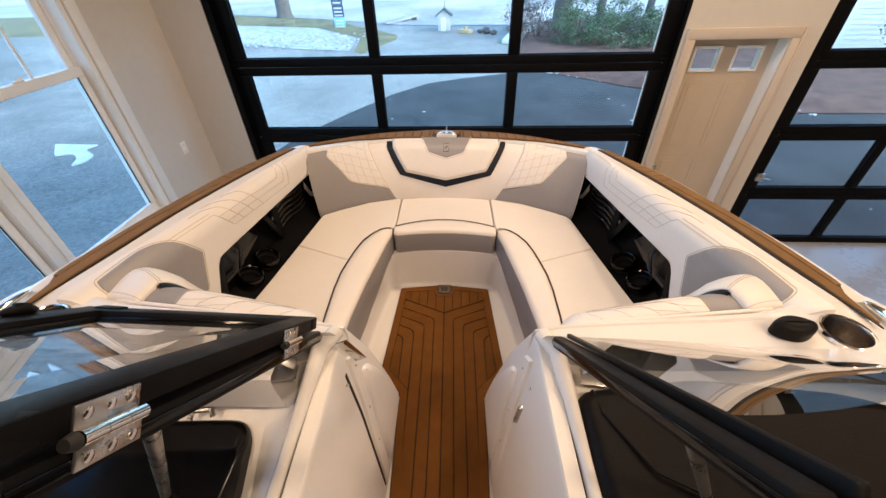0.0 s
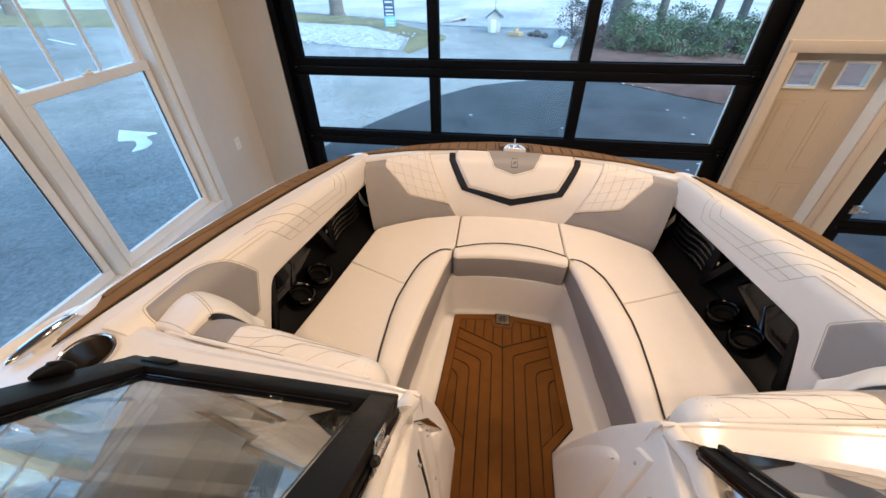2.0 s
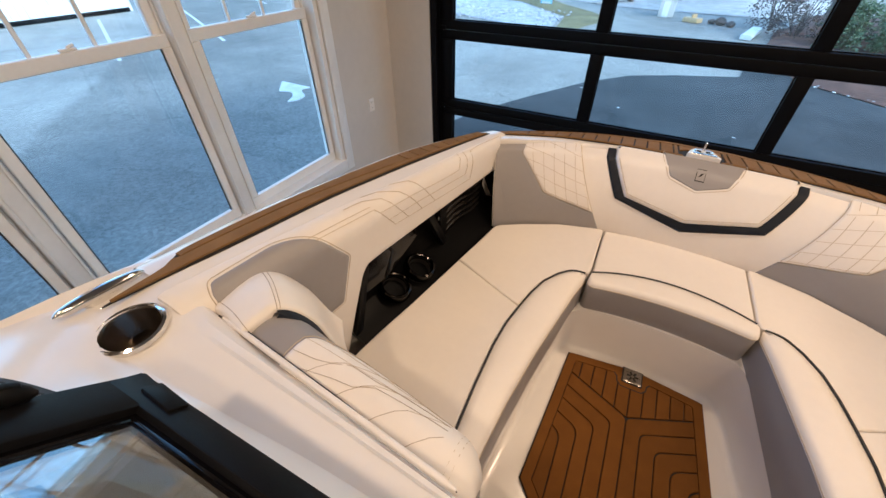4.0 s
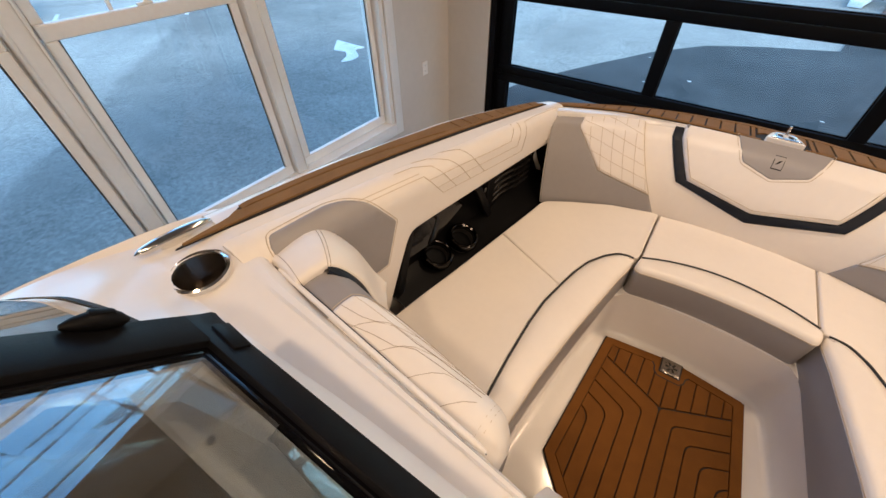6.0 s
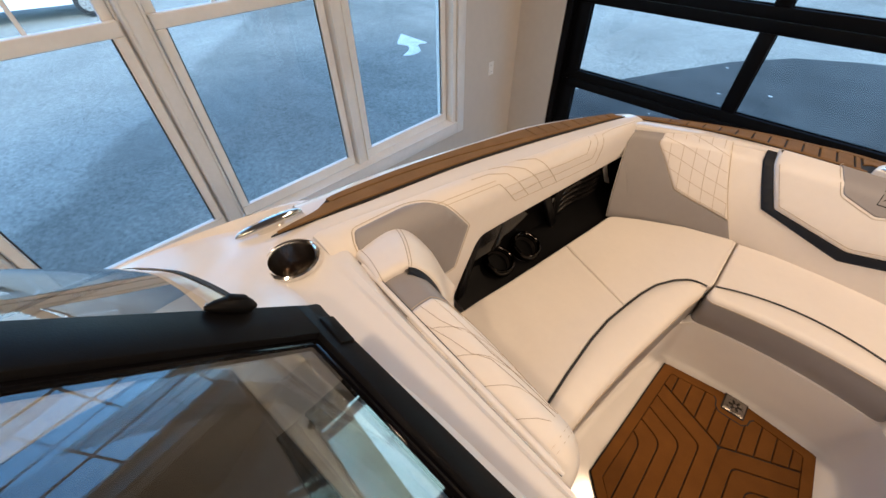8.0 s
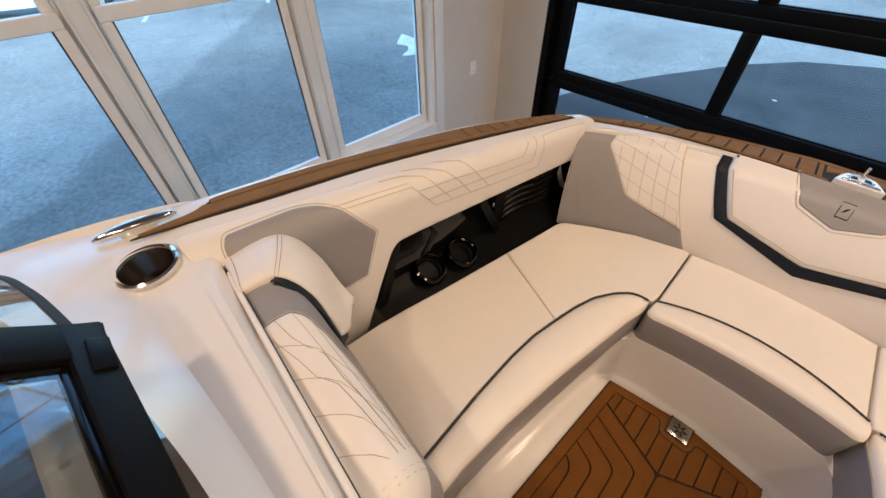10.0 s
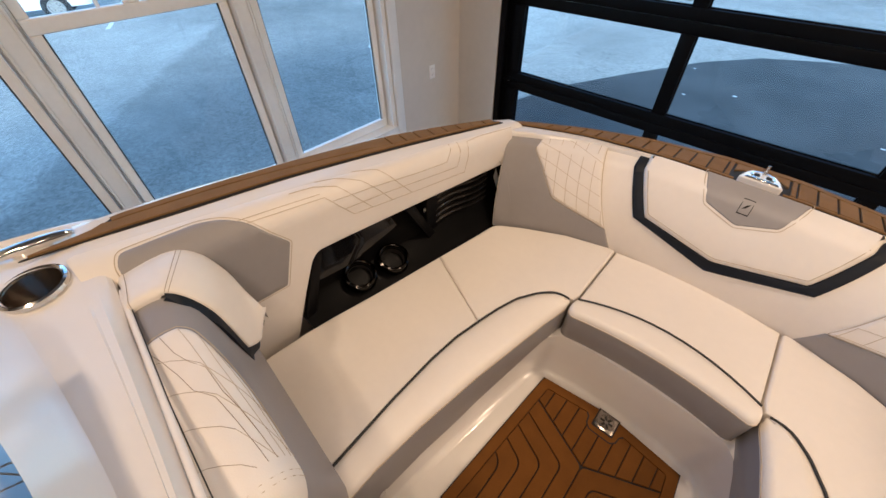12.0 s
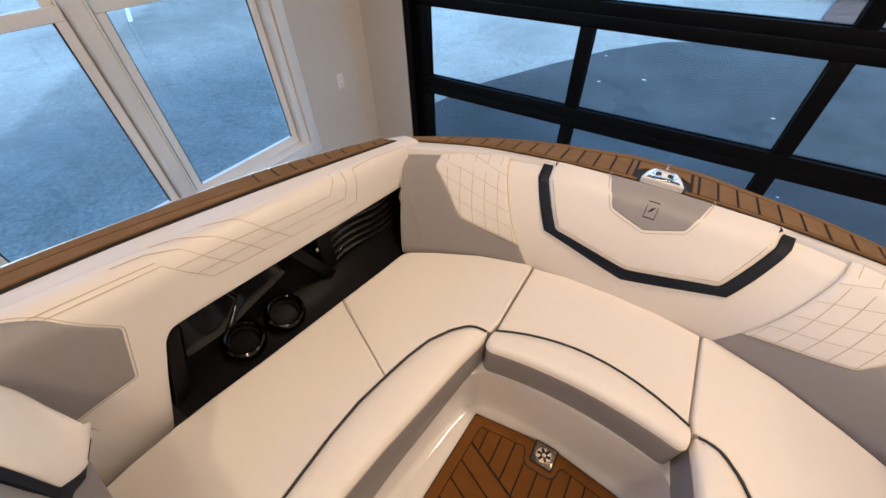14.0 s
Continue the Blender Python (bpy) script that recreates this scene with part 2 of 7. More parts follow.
def glass(name, tint=(1, 1, 1), gloss=1.0, rough=0.0, base=0.035):
    m = bpy.data.materials.new(name)
    m.use_nodes = True
    nt = m.node_tree
    nt.nodes.remove(nt.nodes["Principled BSDF"])
    clear, shine, mix, fr = (nt.nodes.new("ShaderNode" + k) for k in ("BsdfTransparent", "BsdfGlossy", "MixShader", "LayerWeight"))
    clear.inputs[0].default_value = (*tint, 1)
    shine.inputs["Roughness"].default_value = rough
    shine.inputs["Color"].default_value = (gloss, gloss, gloss, 1)
    fr.inputs[0].default_value = 0.5
    power, scale = nt.nodes.new("ShaderNodeMath"), nt.nodes.new("ShaderNodeMath")
    power.operation, power.inputs[1].default_value = "POWER", 3.2
    scale.operation, scale.inputs[1].default_value, scale.inputs[2].default_value = "MULTIPLY_ADD", 0.9, base
    nt.links.new(fr.outputs["Facing"], power.inputs[0])
    nt.links.new(power.outputs[0], scale.inputs[0])
    nt.links.new(scale.outputs[0], mix.inputs[0])
    nt.links.new(clear.outputs[0], mix.inputs[1])
    nt.links.new(shine.outputs[0], mix.inputs[2])
    nt.links.new(mix.outputs[0], nt.nodes["Material Output"].inputs[0])
    return m


def glow(name, color, strength):
    m = bpy.data.materials.new(name)
    m.use_nodes = True
    b = m.node_tree.nodes["Principled BSDF"]
    b.inputs["Emission Color"].default_value, b.inputs["Emission Strength"].default_value = (*color, 1), strength
    return m


VINYL = material("white vinyl", (0.79, 0.748, 0.70), 0.42, noise_scale=3, vary=0.03, bump=0.12, bump_scale=420, rough_vary=0.05)
VINYL_GRAY = material("gray vinyl", (0.285, 0.272, 0.275), 0.45, noise_scale=3, vary=0.05, bump=0.15, bump_scale=420, rough_vary=0.05)
NAVY = material("navy vinyl", (0.010, 0.014, 0.024), 0.5, spec=0.2, noise_scale=4, vary=0.1, bump=0.15, bump_scale=420)
THREAD = material("tan thread", (0.50, 0.42, 0.31), 0.8, noise_scale=60, vary=0.15)
THREAD_DARK = material("brown thread", (0.32, 0.25, 0.18), 0.8, noise_scale=60, vary=0.15)
GEL = material("white gelcoat", (0.76, 0.735, 0.71), 0.13, noise_scale=1.5, vary=0.025, rough_vary=0.03)
GEL_MATT = material("white moulded panel", (0.78, 0.75, 0.72), 0.38, noise_scale=4, vary=0.04, bump=0.1, bump_scale=200, rough_vary=0.08)
TEAK = material("brown foam decking", (0.128, 0.052, 0.009), 0.85, spec=0.12, noise_scale=18, vary=0.12, bump=0.35, bump_scale=700, random_vary=0.06)
TEAK_PALE = material("paler brown foam decking", (0.195, 0.112, 0.044), 0.85, spec=0.2, noise_scale=18, vary=0.12, bump=0.35, bump_scale=700, random_vary=0.06)
CAULK = material("black groove", (0.012, 0.01, 0.009), 0.8, noise_scale=20, vary=0.2)
BLACK = material("black plastic", (0.003, 0.003, 0.004), 0.1, noise_scale=8, vary=0.3, rough_vary=0.03, spec=0.3)
BLACK_MATT = material("black powder coat", (0.005, 0.005, 0.006), 0.42, spec=0.1, noise_scale=12, vary=0.25, bump=0.1, bump_scale=600, rough_vary=0.08)
LEATHER = material("black leather", (0.006, 0.005, 0.005), 0.45, spec=0.1, noise_scale=8, vary=0.2, bump=0.3, bump_scale=260)
CHROME = material("polished steel", (0.78, 0.77, 0.75), 0.09, metal=1.0, noise_scale=9, vary=0.06, rough_vary=0.05)
STEEL = material("brushed steel", (0.62, 0.60, 0.58), 0.28, metal=1.0, noise_scale=20, vary=0.1, rough_vary=0.08)
FRAME = material("black door aluminium", (0.003, 0.003, 0.004), 0.5, spec=0.1, noise_scale=5, vary=0.3, rough_vary=0.1)
WALL = material("warm gray wall paint", (0.63, 0.585, 0.52), 0.7, noise_scale=1.2, vary=0.05, bump=0.12, bump_scale=120)
TRIM = material("white trim paint", (0.86, 0.85, 0.82), 0.42, noise_scale=3, vary=0.05, bump=0.05, bump_scale=80, rough_vary=0.08)
DOOR = material("cream door paint", (0.52, 0.43, 0.32), 0.45, noise_scale=2, vary=0.05, bump=0.06, bump_scale=90)
PLASTER = material("dark gray ceiling paint", (0.20, 0.19, 0.18), 0.8, noise_scale=1.0, vary=0.04, bump=0.1, bump_scale=100)
CONCRETE = material("pale sealed concrete floor", (0.36, 0.36, 0.36), 0.3, noise_scale=1.4, vary=0.1, rough_vary=0.12)
CASING = material("cream trim paint", (0.58, 0.50, 0.41), 0.45, noise_scale=2, vary=0.05, bump=0.06, bump_scale=90)
GASKET = material("dark glazing gasket", (0.05, 0.055, 0.06), 0.6, noise_scale=9, vary=0.2)
PANE = glass("window glass", (0.93, 0.96, 0.97), 0.8)
SCREEN = glass("windshield glass", (0.74, 0.76, 0.76), 1.0, 0.0, 0.11)
TINTED = glass("tinted windshield glass", (0.56, 0.61, 0.63), 1.0, 0.0, 0.09)
LIT = glow("lamp diffuser", LAMP_COLOR, 5.0)


# ---- the showroom ----
WX, FY = -2.58, 3.80  # inner faces of the window wall and the door wall
BACK, EAST = -7.0, 8.0


def structure(name, bm, mat, label, category, smooth=False):
    return tagged(part(name, bm, mat, None, "", smooth), label, category, "", "structure")


structure("floor", boxed(WX - 0.2, BACK, FLOOR - 0.12, EAST, 4.0, FLOOR), CONCRETE, "pale sealed concrete showroom floor", "floor")
structure("ceiling", boxed(WX - 0.2, BACK, CEIL, EAST, 4.1, CEIL + 0.12), PLASTER, "dark gray painted showroom ceiling", "ceiling")
structure("wall_south", boxed(WX - 0.2, BACK - 0.15, FLOOR - 0.1, EAST, BACK, CEIL), WALL, "warm gray painted wall", "wall")
structure("wall_east", boxed(EAST, BACK, FLOOR - 0.1, EAST + 0.15, 4.1, CEIL), WALL, "warm gray painted wall", "wall")

WIN_Y0, WIN_Y1, WIN_Z0, WIN_Z1 = -1.14, 2.965, -0.27, 3.3
bm = bmesh.new()
box(bm, WX - 0.2, BACK, FLOOR - 0.1, WX, WIN_Y0, CEIL)
box(bm, WX - 0.2, WIN_Y1, FLOOR - 0.1, WX, FY + 0.2, CEIL)
box(bm, WX - 0.2, WIN_Y0, FLOOR - 0.1, WX, WIN_Y1, WIN_Z0)
box(bm, WX - 0.2, WIN_Y0, WIN_Z1, WX, WIN_Y1, CEIL)
structure("wall_west", bm, WALL, "warm gray painted wall beside the tall windows", "wall")

G1 = (-2.14, 1.92)  # openings of the two glazed doors and the man door
MAN = (2.03, 2.80, 0.885)
G2 = (3.03, 7.3)
DTOP = 1.62
bm = bmesh.new()
box(bm, WX, FY, FLOOR - 0.1, G1[0], FY + 0.2, CEIL)
box(bm, G1[0], FY, DTOP, G1[1], FY + 0.2, CEIL)
box(bm, G1[1], FY, FLOOR - 0.1, MAN[0] - 0.012, FY + 0.2, CEIL)
box(bm, MAN[0] - 0.012, FY, MAN[2] + 0.012, MAN[1] + 0.012, FY + 0.2, CEIL)
box(bm, MAN[1] + 0.012, FY, FLOOR - 0.1, G2[0], FY + 0.2, CEIL)
box(bm, G2[0], FY, DTOP, G2[1], FY + 0.2, CEIL)
box(bm, G2[1], FY, FLOOR - 0.1, EAST, FY + 0.2, CEIL)
structure("wall_north", bm, WALL, "warm gray painted wall with the glazed doors", "wall")


def casing(x0, x1, z1, name):
    """Flat trim round a door opening, with a raised outer bead."""
    ob = thing(name, "cream painted door casing with a raised bead", "trim", "door casings", "structure")
    w, y = 0.085, FY - 0.022
    for xa, xb in ((x0 - w, x0), (x1, x1 + w)):
        part("casing_leg", boxed(xa, y, FLOOR, xb, FY - 0.001, z1, 0.004), CASING, ob)
        xo = xa if xa < x0 else xb - 0.018
        part("bead", boxed(xo, y - 0.012, FLOOR, xo + 0.018, y + 0.001, z1 + w, 0.004), CASING, ob)
    part("casing_head", boxed(x0 - w, y, z1 + 0.001, x1 + w, FY - 0.001, z1 + w, 0.004), CASING, ob)
    return ob


casing(MAN[0], MAN[1], MAN[2], "trim")

# man door: six panels, two small lights at the top
door = thing("door_1", "cream painted panelled door with two small square lights, closed", "door", "", "structure")
bm = bmesh.new()
x0, x1, y, z0, z1 = MAN[0] + 0.004, MAN[1] - 0.004, FY + 0.125, FLOOR + 0.008, MAN[2] - 0.006
LX = ((x0 + 0.105, x0 + 0.305), (x1 - 0.305, x1 - 0.105))
LZ = (z1 - 0.255, z1 - 0.085)
box(bm, x0, y, z0, x1, y + 0.045, LZ[0])
box(bm, x0, y, LZ[1], x1, y + 0.045, z1)
for a, b in ((x0, LX[0][0]), (LX[0][1], LX[1][0]), (LX[1][1], x1)):
    box(bm, a, y, LZ[0], b, y + 0.045, LZ[1])
part("slab", bm, DOOR, door, "", False)
for a, b in LX:
    bm = bmesh.new()
    for q in ((a - 0.02, LZ[0] - 0.02, b + 0.02, LZ[0]), (a - 0.02, LZ[1], b + 0.02, LZ[1] + 0.02), (a - 0.02, LZ[0], a, LZ[1]), (b, LZ[0], b + 0.02, LZ[1])):
        box(bm, q[0], y - 0.010, q[1], q[2], y - 0.001, q[3], 0.003)
    part("light_frame", bm, TRIM, door, "white frame of a small door light")
    pane = part("pane", boxed(a, y + 0.02, LZ[0], b, y + 0.024, LZ[1]), PANE, door, "", False)
    pane.visible_shadow = False
for a, b in LX:
    for za, zb in ((z1 - 0.98, z1 - 0.36), (z1 - 1.95, z1 - 1.10)):
        pb = bmesh.new()
        box(pb, a, y - 0.0035, za, b, y - 0.0005, zb, 0.0028, 1)
        box(pb, a + 0.035, y - 0.0065, za + 0.035, b - 0.035, y - 0.003, zb - 0.035, 0.003, 1)
        part("panel", pb, DOOR, door, "", False)
bm = bmesh.new()
disc_turn(bm, [(0, 0), (0.026, 0), (0.026, 0.008), (0.010, 0.012), (0.010, 0.03), (0.024, 0.04), (0.026, 0.055), (0.015, 0.064), (0, 0.065)], 20, pose(x0 + 0.07, y, FLOOR + 0.95, 90))
part("door_knob", bm, STEEL, door, "brushed steel door knob")
for s in (-1, 1):
    xs = x0 - 0.003 if s < 0 else x1 + 0.001
    part("jamb", boxed(xs - (0.012 if s < 0 else 0), FY + 0.001, FLOOR, xs + (0.0 if s < 0 else 0.012), FY + 0.19, MAN[2] + 0.006), TRIM, door, "", False)


def glazed_door(name, x0, pane_w, count, stile, mull, label):
    """An overhead door of black aluminium sections with clear panes, its tracks and rollers."""
    ob = thing(name, label, "garage door", "", "structure")
    y0, y1 = FY + 0.075, FY + 0.125
    rails = [(FLOOR + 0.002, FLOOR + 0.075)] + [(z, z + 0.145) for z in (-0.697 + 0.003, -0.031, 0.628)] + [(1.30, 1.62)]
    xs = [x0 + stile + k * (pane_w + mull) for k in range(count)]
    x1 = xs[-1] + pane_w + stile
    for za, zb in rails:
        if za > FLOOR + 0.1 and zb < 1.5:
            mid = (za + zb) / 2
            part("rail", boxed(x0 + 0.001, y0, za, x1 - 0.001, y1, mid - 0.002, 0.004), FRAME, ob)
            part("rail", boxed(x0 + 0.001, y0, mid + 0.002, x1 - 0.001, y1, zb, 0.004), FRAME, ob)
        else:
            part("rail", boxed(x0 + 0.001, y0, za, x1 - 0.001, y1, zb, 0.004), FRAME, ob)
    for (a, b), (c, d) in zip(rails, rails[1:]):
        part("stile", boxed(x0, y0 - 0.002, b, x0 + stile, y1 - 0.002, c, 0.003), FRAME, ob)
        part("stile", boxed(x1 - stile, y0 - 0.002, b, x1, y1 - 0.002, c, 0.003), FRAME, ob)
        for k, xa in enumerate(xs):
            if k:
                part("mullion", boxed(xa - mull, y0 + 0.002, b, xa, y1 - 0.003, c, 0.004), FRAME, ob)
            pane = part("pane", boxed(xa, y0 + 0.022, b, xa + pane_w, y0 + 0.027, c), PANE, ob, "", False)
            pane.visible_shadow = False
            g = 0.008
            for j, q in enumerate(((xa, b, xa + pane_w, b + g), (xa, c - g, xa + pane_w, c), (xa, b + g, xa + g, c - g), (xa + pane_w - g, b + g, xa + pane_w, c - g))):
                pale = j == 3 and name == "door_2" and k == count - 1
                part("glazing_bead", boxed(q[0], y0 + 0.029, q[1], q[2], y1 - 0.006, q[3]), TRIM if pale else FRAME, ob, "", False)
    for xa, s in ((x0, -1), (x1, 1)):
        tr = bmesh.new()
        a, b = (xa - 0.06, xa - 0.004) if s < 0 else (xa + 0.004, xa + 0.06)
        box(tr, a, FY + 0.005, FLOOR, b, FY + 0.009, DTOP + 0.1)
        box(tr, a if s < 0 else b - 0.004, FY + 0.01, FLOOR, a + 0.004 if s < 0 else b, FY + 0.06, DTOP + 0.1)
        box(tr, b - 0.006 if s < 0 else a, FY + 0.01, FLOOR, b if s < 0 else a + 0.006, FY + 0.025, DTOP + 0.1)
        part("track", tr, FRAME, ob, "black steel roller track", False)
        for za, zb in rails[1:4]:
            m = (za + zb) / 2
            hb = bmesh.new()
            xi = xa + (0.03 if s < 0 else -0.03)
            box(hb, xi - 0.03, y0 - 0.012, m - 0.03, xi + 0.03, y0 - 0.001, m + 0.03, 0.002, 1)
            tube(hb, [(xi - s * 0.02, y0 - 0.02, m), (xi + s * 0.085, y0 - 0.02, m)], 0.006, 8)
            hinge = part("roller_hinge", hb, FRAME, ob, "black hinge with roller pin")
            for dx in (-0.02, 0.05):
                sc = bmesh.new()
                bmesh.ops.create_uvsphere(sc, u_segments=8, v_segments=5, radius=0.0045, matrix=Matrix.Translation((xi + s * dx, y0 - 0.022, m)))
                part("screw", sc, CHROME, hinge, "bright screw head")
    return ob


glazed_door("door_2", -2.075, 1.182, 3, 0.12, 0.089, "black aluminium overhead door with three clear panes a section, closed")
d3 = glazed_door("door_3", 3.10, 0.93, 4, 0.125, 0.089, "second black aluminium overhead door with clear panes, closed")
lk = bmesh.new()
box(lk, 3.16, FY + 0.05, -0.46, 3.24, FY + 0.074, -0.38, 0.003)
tube(lk, [(3.2, FY + 0.04, -0.42), (3.3, FY + 0.04, -0.435)], 0.006, 8)
part("slide_lock", lk, STEEL, d3, "galvanised slide lock")
for xa, xb in ((G1[0] + 0.001, -2.0755), (1.8895, G1[1] - 0.001)):
    structure("trim", boxed(xa, FY + 0.066, FLOOR, xb, FY + 0.19, DTOP), FRAME, "black door opening lining", "trim")

# west windows: four tall double-hung units in one opening
UNITS = [2.060, 1.037, 0.014, -1.009]
GW, GX = 0.803, -2.67
for n, y0 in enumerate(UNITS):
    w = thing("window_%d" % (n + 1), "white double-hung window, muntins in its upper sash, closed", "window", "tall windows", "structure")
    y1 = y0 + GW
    s = 0.048
    sash = bmesh.new()
    for ya, za, yb, zb in ((y0 - s, -0.243, y1 + s, -0.172), (y0 - s, 0.872, y1 + s, 0.935), (y0 - s, -0.172, y0, 0.872), (y1, -0.172, y1 + s, 0.872)):
        box(sash, GX - 0.018, ya, za, GX + 0.022, yb, zb, 0.004, 1)
    part("lower_sash", sash, TRIM, w)
    sash = bmesh.new()
    for ya, za, yb, zb in ((y0 - s, 0.872, y1 + s, 0.930), (y0 - s, 3.18, y1 + s, 3.25), (y0 - s, 0.93, y0, 3.18), (y1, 0.93, y1 + s, 3.18)):
        box(sash, GX - 0.062, ya, za, GX - 0.022, yb, zb, 0.004, 1)
    part("upper_sash", sash, TRIM, w)
    for k in (1, 2):
        c = y0 + GW * k / 3
        part("muntin", boxed(GX - 0.052, c - 0.009, 0.93, GX - 0.034, c + 0.009, 3.18, 0.003, 1), TRIM, w)
    for c in (1.68, 2.43):
        part("muntin", boxed(GX - 0.051, y0, c - 0.009, GX - 0.035, y1, c + 0.009, 0.003, 1), TRIM, w)
    for za, zb, gx in ((-0.172, 0.872, GX), (0.93, 3.18, GX - 0.042)):
        pane = part("pane", boxed(gx - 0.002, y0, za, gx + 0.002, y1, zb), PANE, w, "", False)
        pane.visible_shadow = False
    for ya in (y0, y1 - 0.008):
        part("gasket", boxed(GX + 0.0025, ya, -0.172, GX + 0.009, ya + 0.008, 0.872, 0.001, 1), GASKET, w, "dark glazing gasket", False)
    lat = boxed(GX - 0.012, (y0 + y1) / 2 - 0.035, 0.936, GX + 0.014, (y0 + y1) / 2 + 0.035, 0.948, 0.004)
    tube(lat, [(GX, (y0 + y1) / 2, 0.948), (GX + 0.01, (y0 + y1) / 2 + 0.03, 0.960)], 0.007, 8)
    part("sash_lock", lat, TRIM, w, "white sash lock")
    for ya, yb in ((y0 - s - 0.012, y0 - s - 0.001), (y1 + s + 0.001, y1 + s + 0.012)):
        part("jamb_liner", boxed(GX - 0.062, ya, -0.245, GX - 0.008, yb, 3.25, 0.002, 1), TRIM, w)
mull = thing("window_mullions", "white window frame posts, head and sill", "window frame", "", "structure")
for a, b in zip(UNITS[1:] + [None], UNITS):
    if a is not None:
        part("post", boxed(GX - 0.065, a + GW + 0.0615, WIN_Z0 + 0.02, GX + 0.045, b - 0.0615, WIN_Z1 - 0.03, 0.006), TRIM, mull)
        for c in (a + GW + 0.070, b - 0.070):
            part("stop", boxed(GX + 0.0455, c - 0.006, WIN_Z0 + 0.021, GX + 0.056, c + 0.006, WIN_Z1 - 0.031, 0.003), TRIM, mull, "white sash stop")
part("jamb", boxed(WX - 0.19, WIN_Y1 - 0.042, WIN_Z0 + 0.021, WX - 0.001, WIN_Y1 - 0.002, WIN_Z1 - 0.031), TRIM, mull, "", False)
part("jamb", boxed(WX - 0.19, WIN_Y0 + 0.002, WIN_Z0 + 0.021, WX - 0.001, WIN_Y0 + 0.055, WIN_Z1 - 0.031), TRIM, mull, "", False)
part("head", boxed(WX - 0.19, WIN_Y0 + 0.002, WIN_Z1 - 0.03, WX - 0.001, WIN_Y1 - 0.002, WIN_Z1 - 0.002), TRIM, mull, "", False)
part("sill", boxed(WX - 0.19, WIN_Y0 + 0.002, WIN_Z0 + 0.002, WX + 0.022, WIN_Y1 - 0.002, WIN_Z0 + 0.02), TRIM, mull, "", False)
cas = thing("window_casing", "white painted window casing", "trim", "", "structure")
part("casing_leg", boxed(WX + 0.001, WIN_Y1 + 0.001, WIN_Z0 - 0.09, WX + 0.02, WIN_Y1 + 0.088, WIN_Z1 + 0.09, 0.004), TRIM, cas)
part("casing_leg", boxed(WX + 0.001, WIN_Y0 - 0.088, WIN_Z0 - 0.09, WX + 0.02, WIN_Y0 - 0.001, WIN_Z1 + 0.09, 0.004), TRIM, cas)
part("casing_head", boxed(WX + 0.001, WIN_Y0, WIN_Z1, WX + 0.02, WIN_Y1, WIN_Z1 + 0.09, 0.004), TRIM, cas)
part("apron", boxed(WX + 0.001, WIN_Y0, WIN_Z0 - 0.09, WX + 0.018, WIN_Y1, WIN_Z0 - 0.001, 0.004), TRIM, cas)

out = thing("wall_outlet", "white double wall socket with a cover plate", "wall socket", m=Matrix.Translation((WX, 3.43, 0.10)))
part("cover_plate", boxed(0.0005, -0.036, -0.058, 0.006, 0.036, 0.058, 0.002), TRIM, out)
for z in (-0.026, 0.026):
    soc = part("socket", boxed(0.0061, -0.017, z - 0.015, 0.0085, 0.017, z + 0.015, 0.002), TRIM, out)
    for yy in (-0.006, 0.006):
        part("slot", boxed(0.0086, yy - 0.001, z - 0.005, 0.0089, yy + 0.001, z + 0.006), CAULK, soc, "", False)

# round ceiling lamps
first = None
for x, y in LAMPS:
    if first is None:
        first = thing("ceiling_lamp", "round white ceiling lamp with a warm diffuser, lit", "ceiling lamp", "ceiling lamps", m=Matrix.Translation((x, y, CEIL)))
        part("rim", disc_turn(bmesh.new(), [(0.15, 0), (0.17, 0), (0.17, -0.03), (0.155, -0.035), (0.15, -0.02), (0.15, 0)], 40), TRIM, first)
        part("diffuser", disc_turn(bmesh.new(), [(0, -0.022), (0.149, -0.022), (0.149, -0.005), (0, -0.005)], 40), LIT, first, "glowing warm diffuser")
    else:
        copy_thing(first, Matrix.Translation((x, y, CEIL)))
    la = new("lamp_light", bpy.data.lights.new("lamp_light", "AREA"))
    la.data.shape, la.data.size, la.data.energy, la.data.color = "DISK", 0.3, LAMP_W, LAMP_COLOR
    la.location = (x, y, CEIL - 0.05)


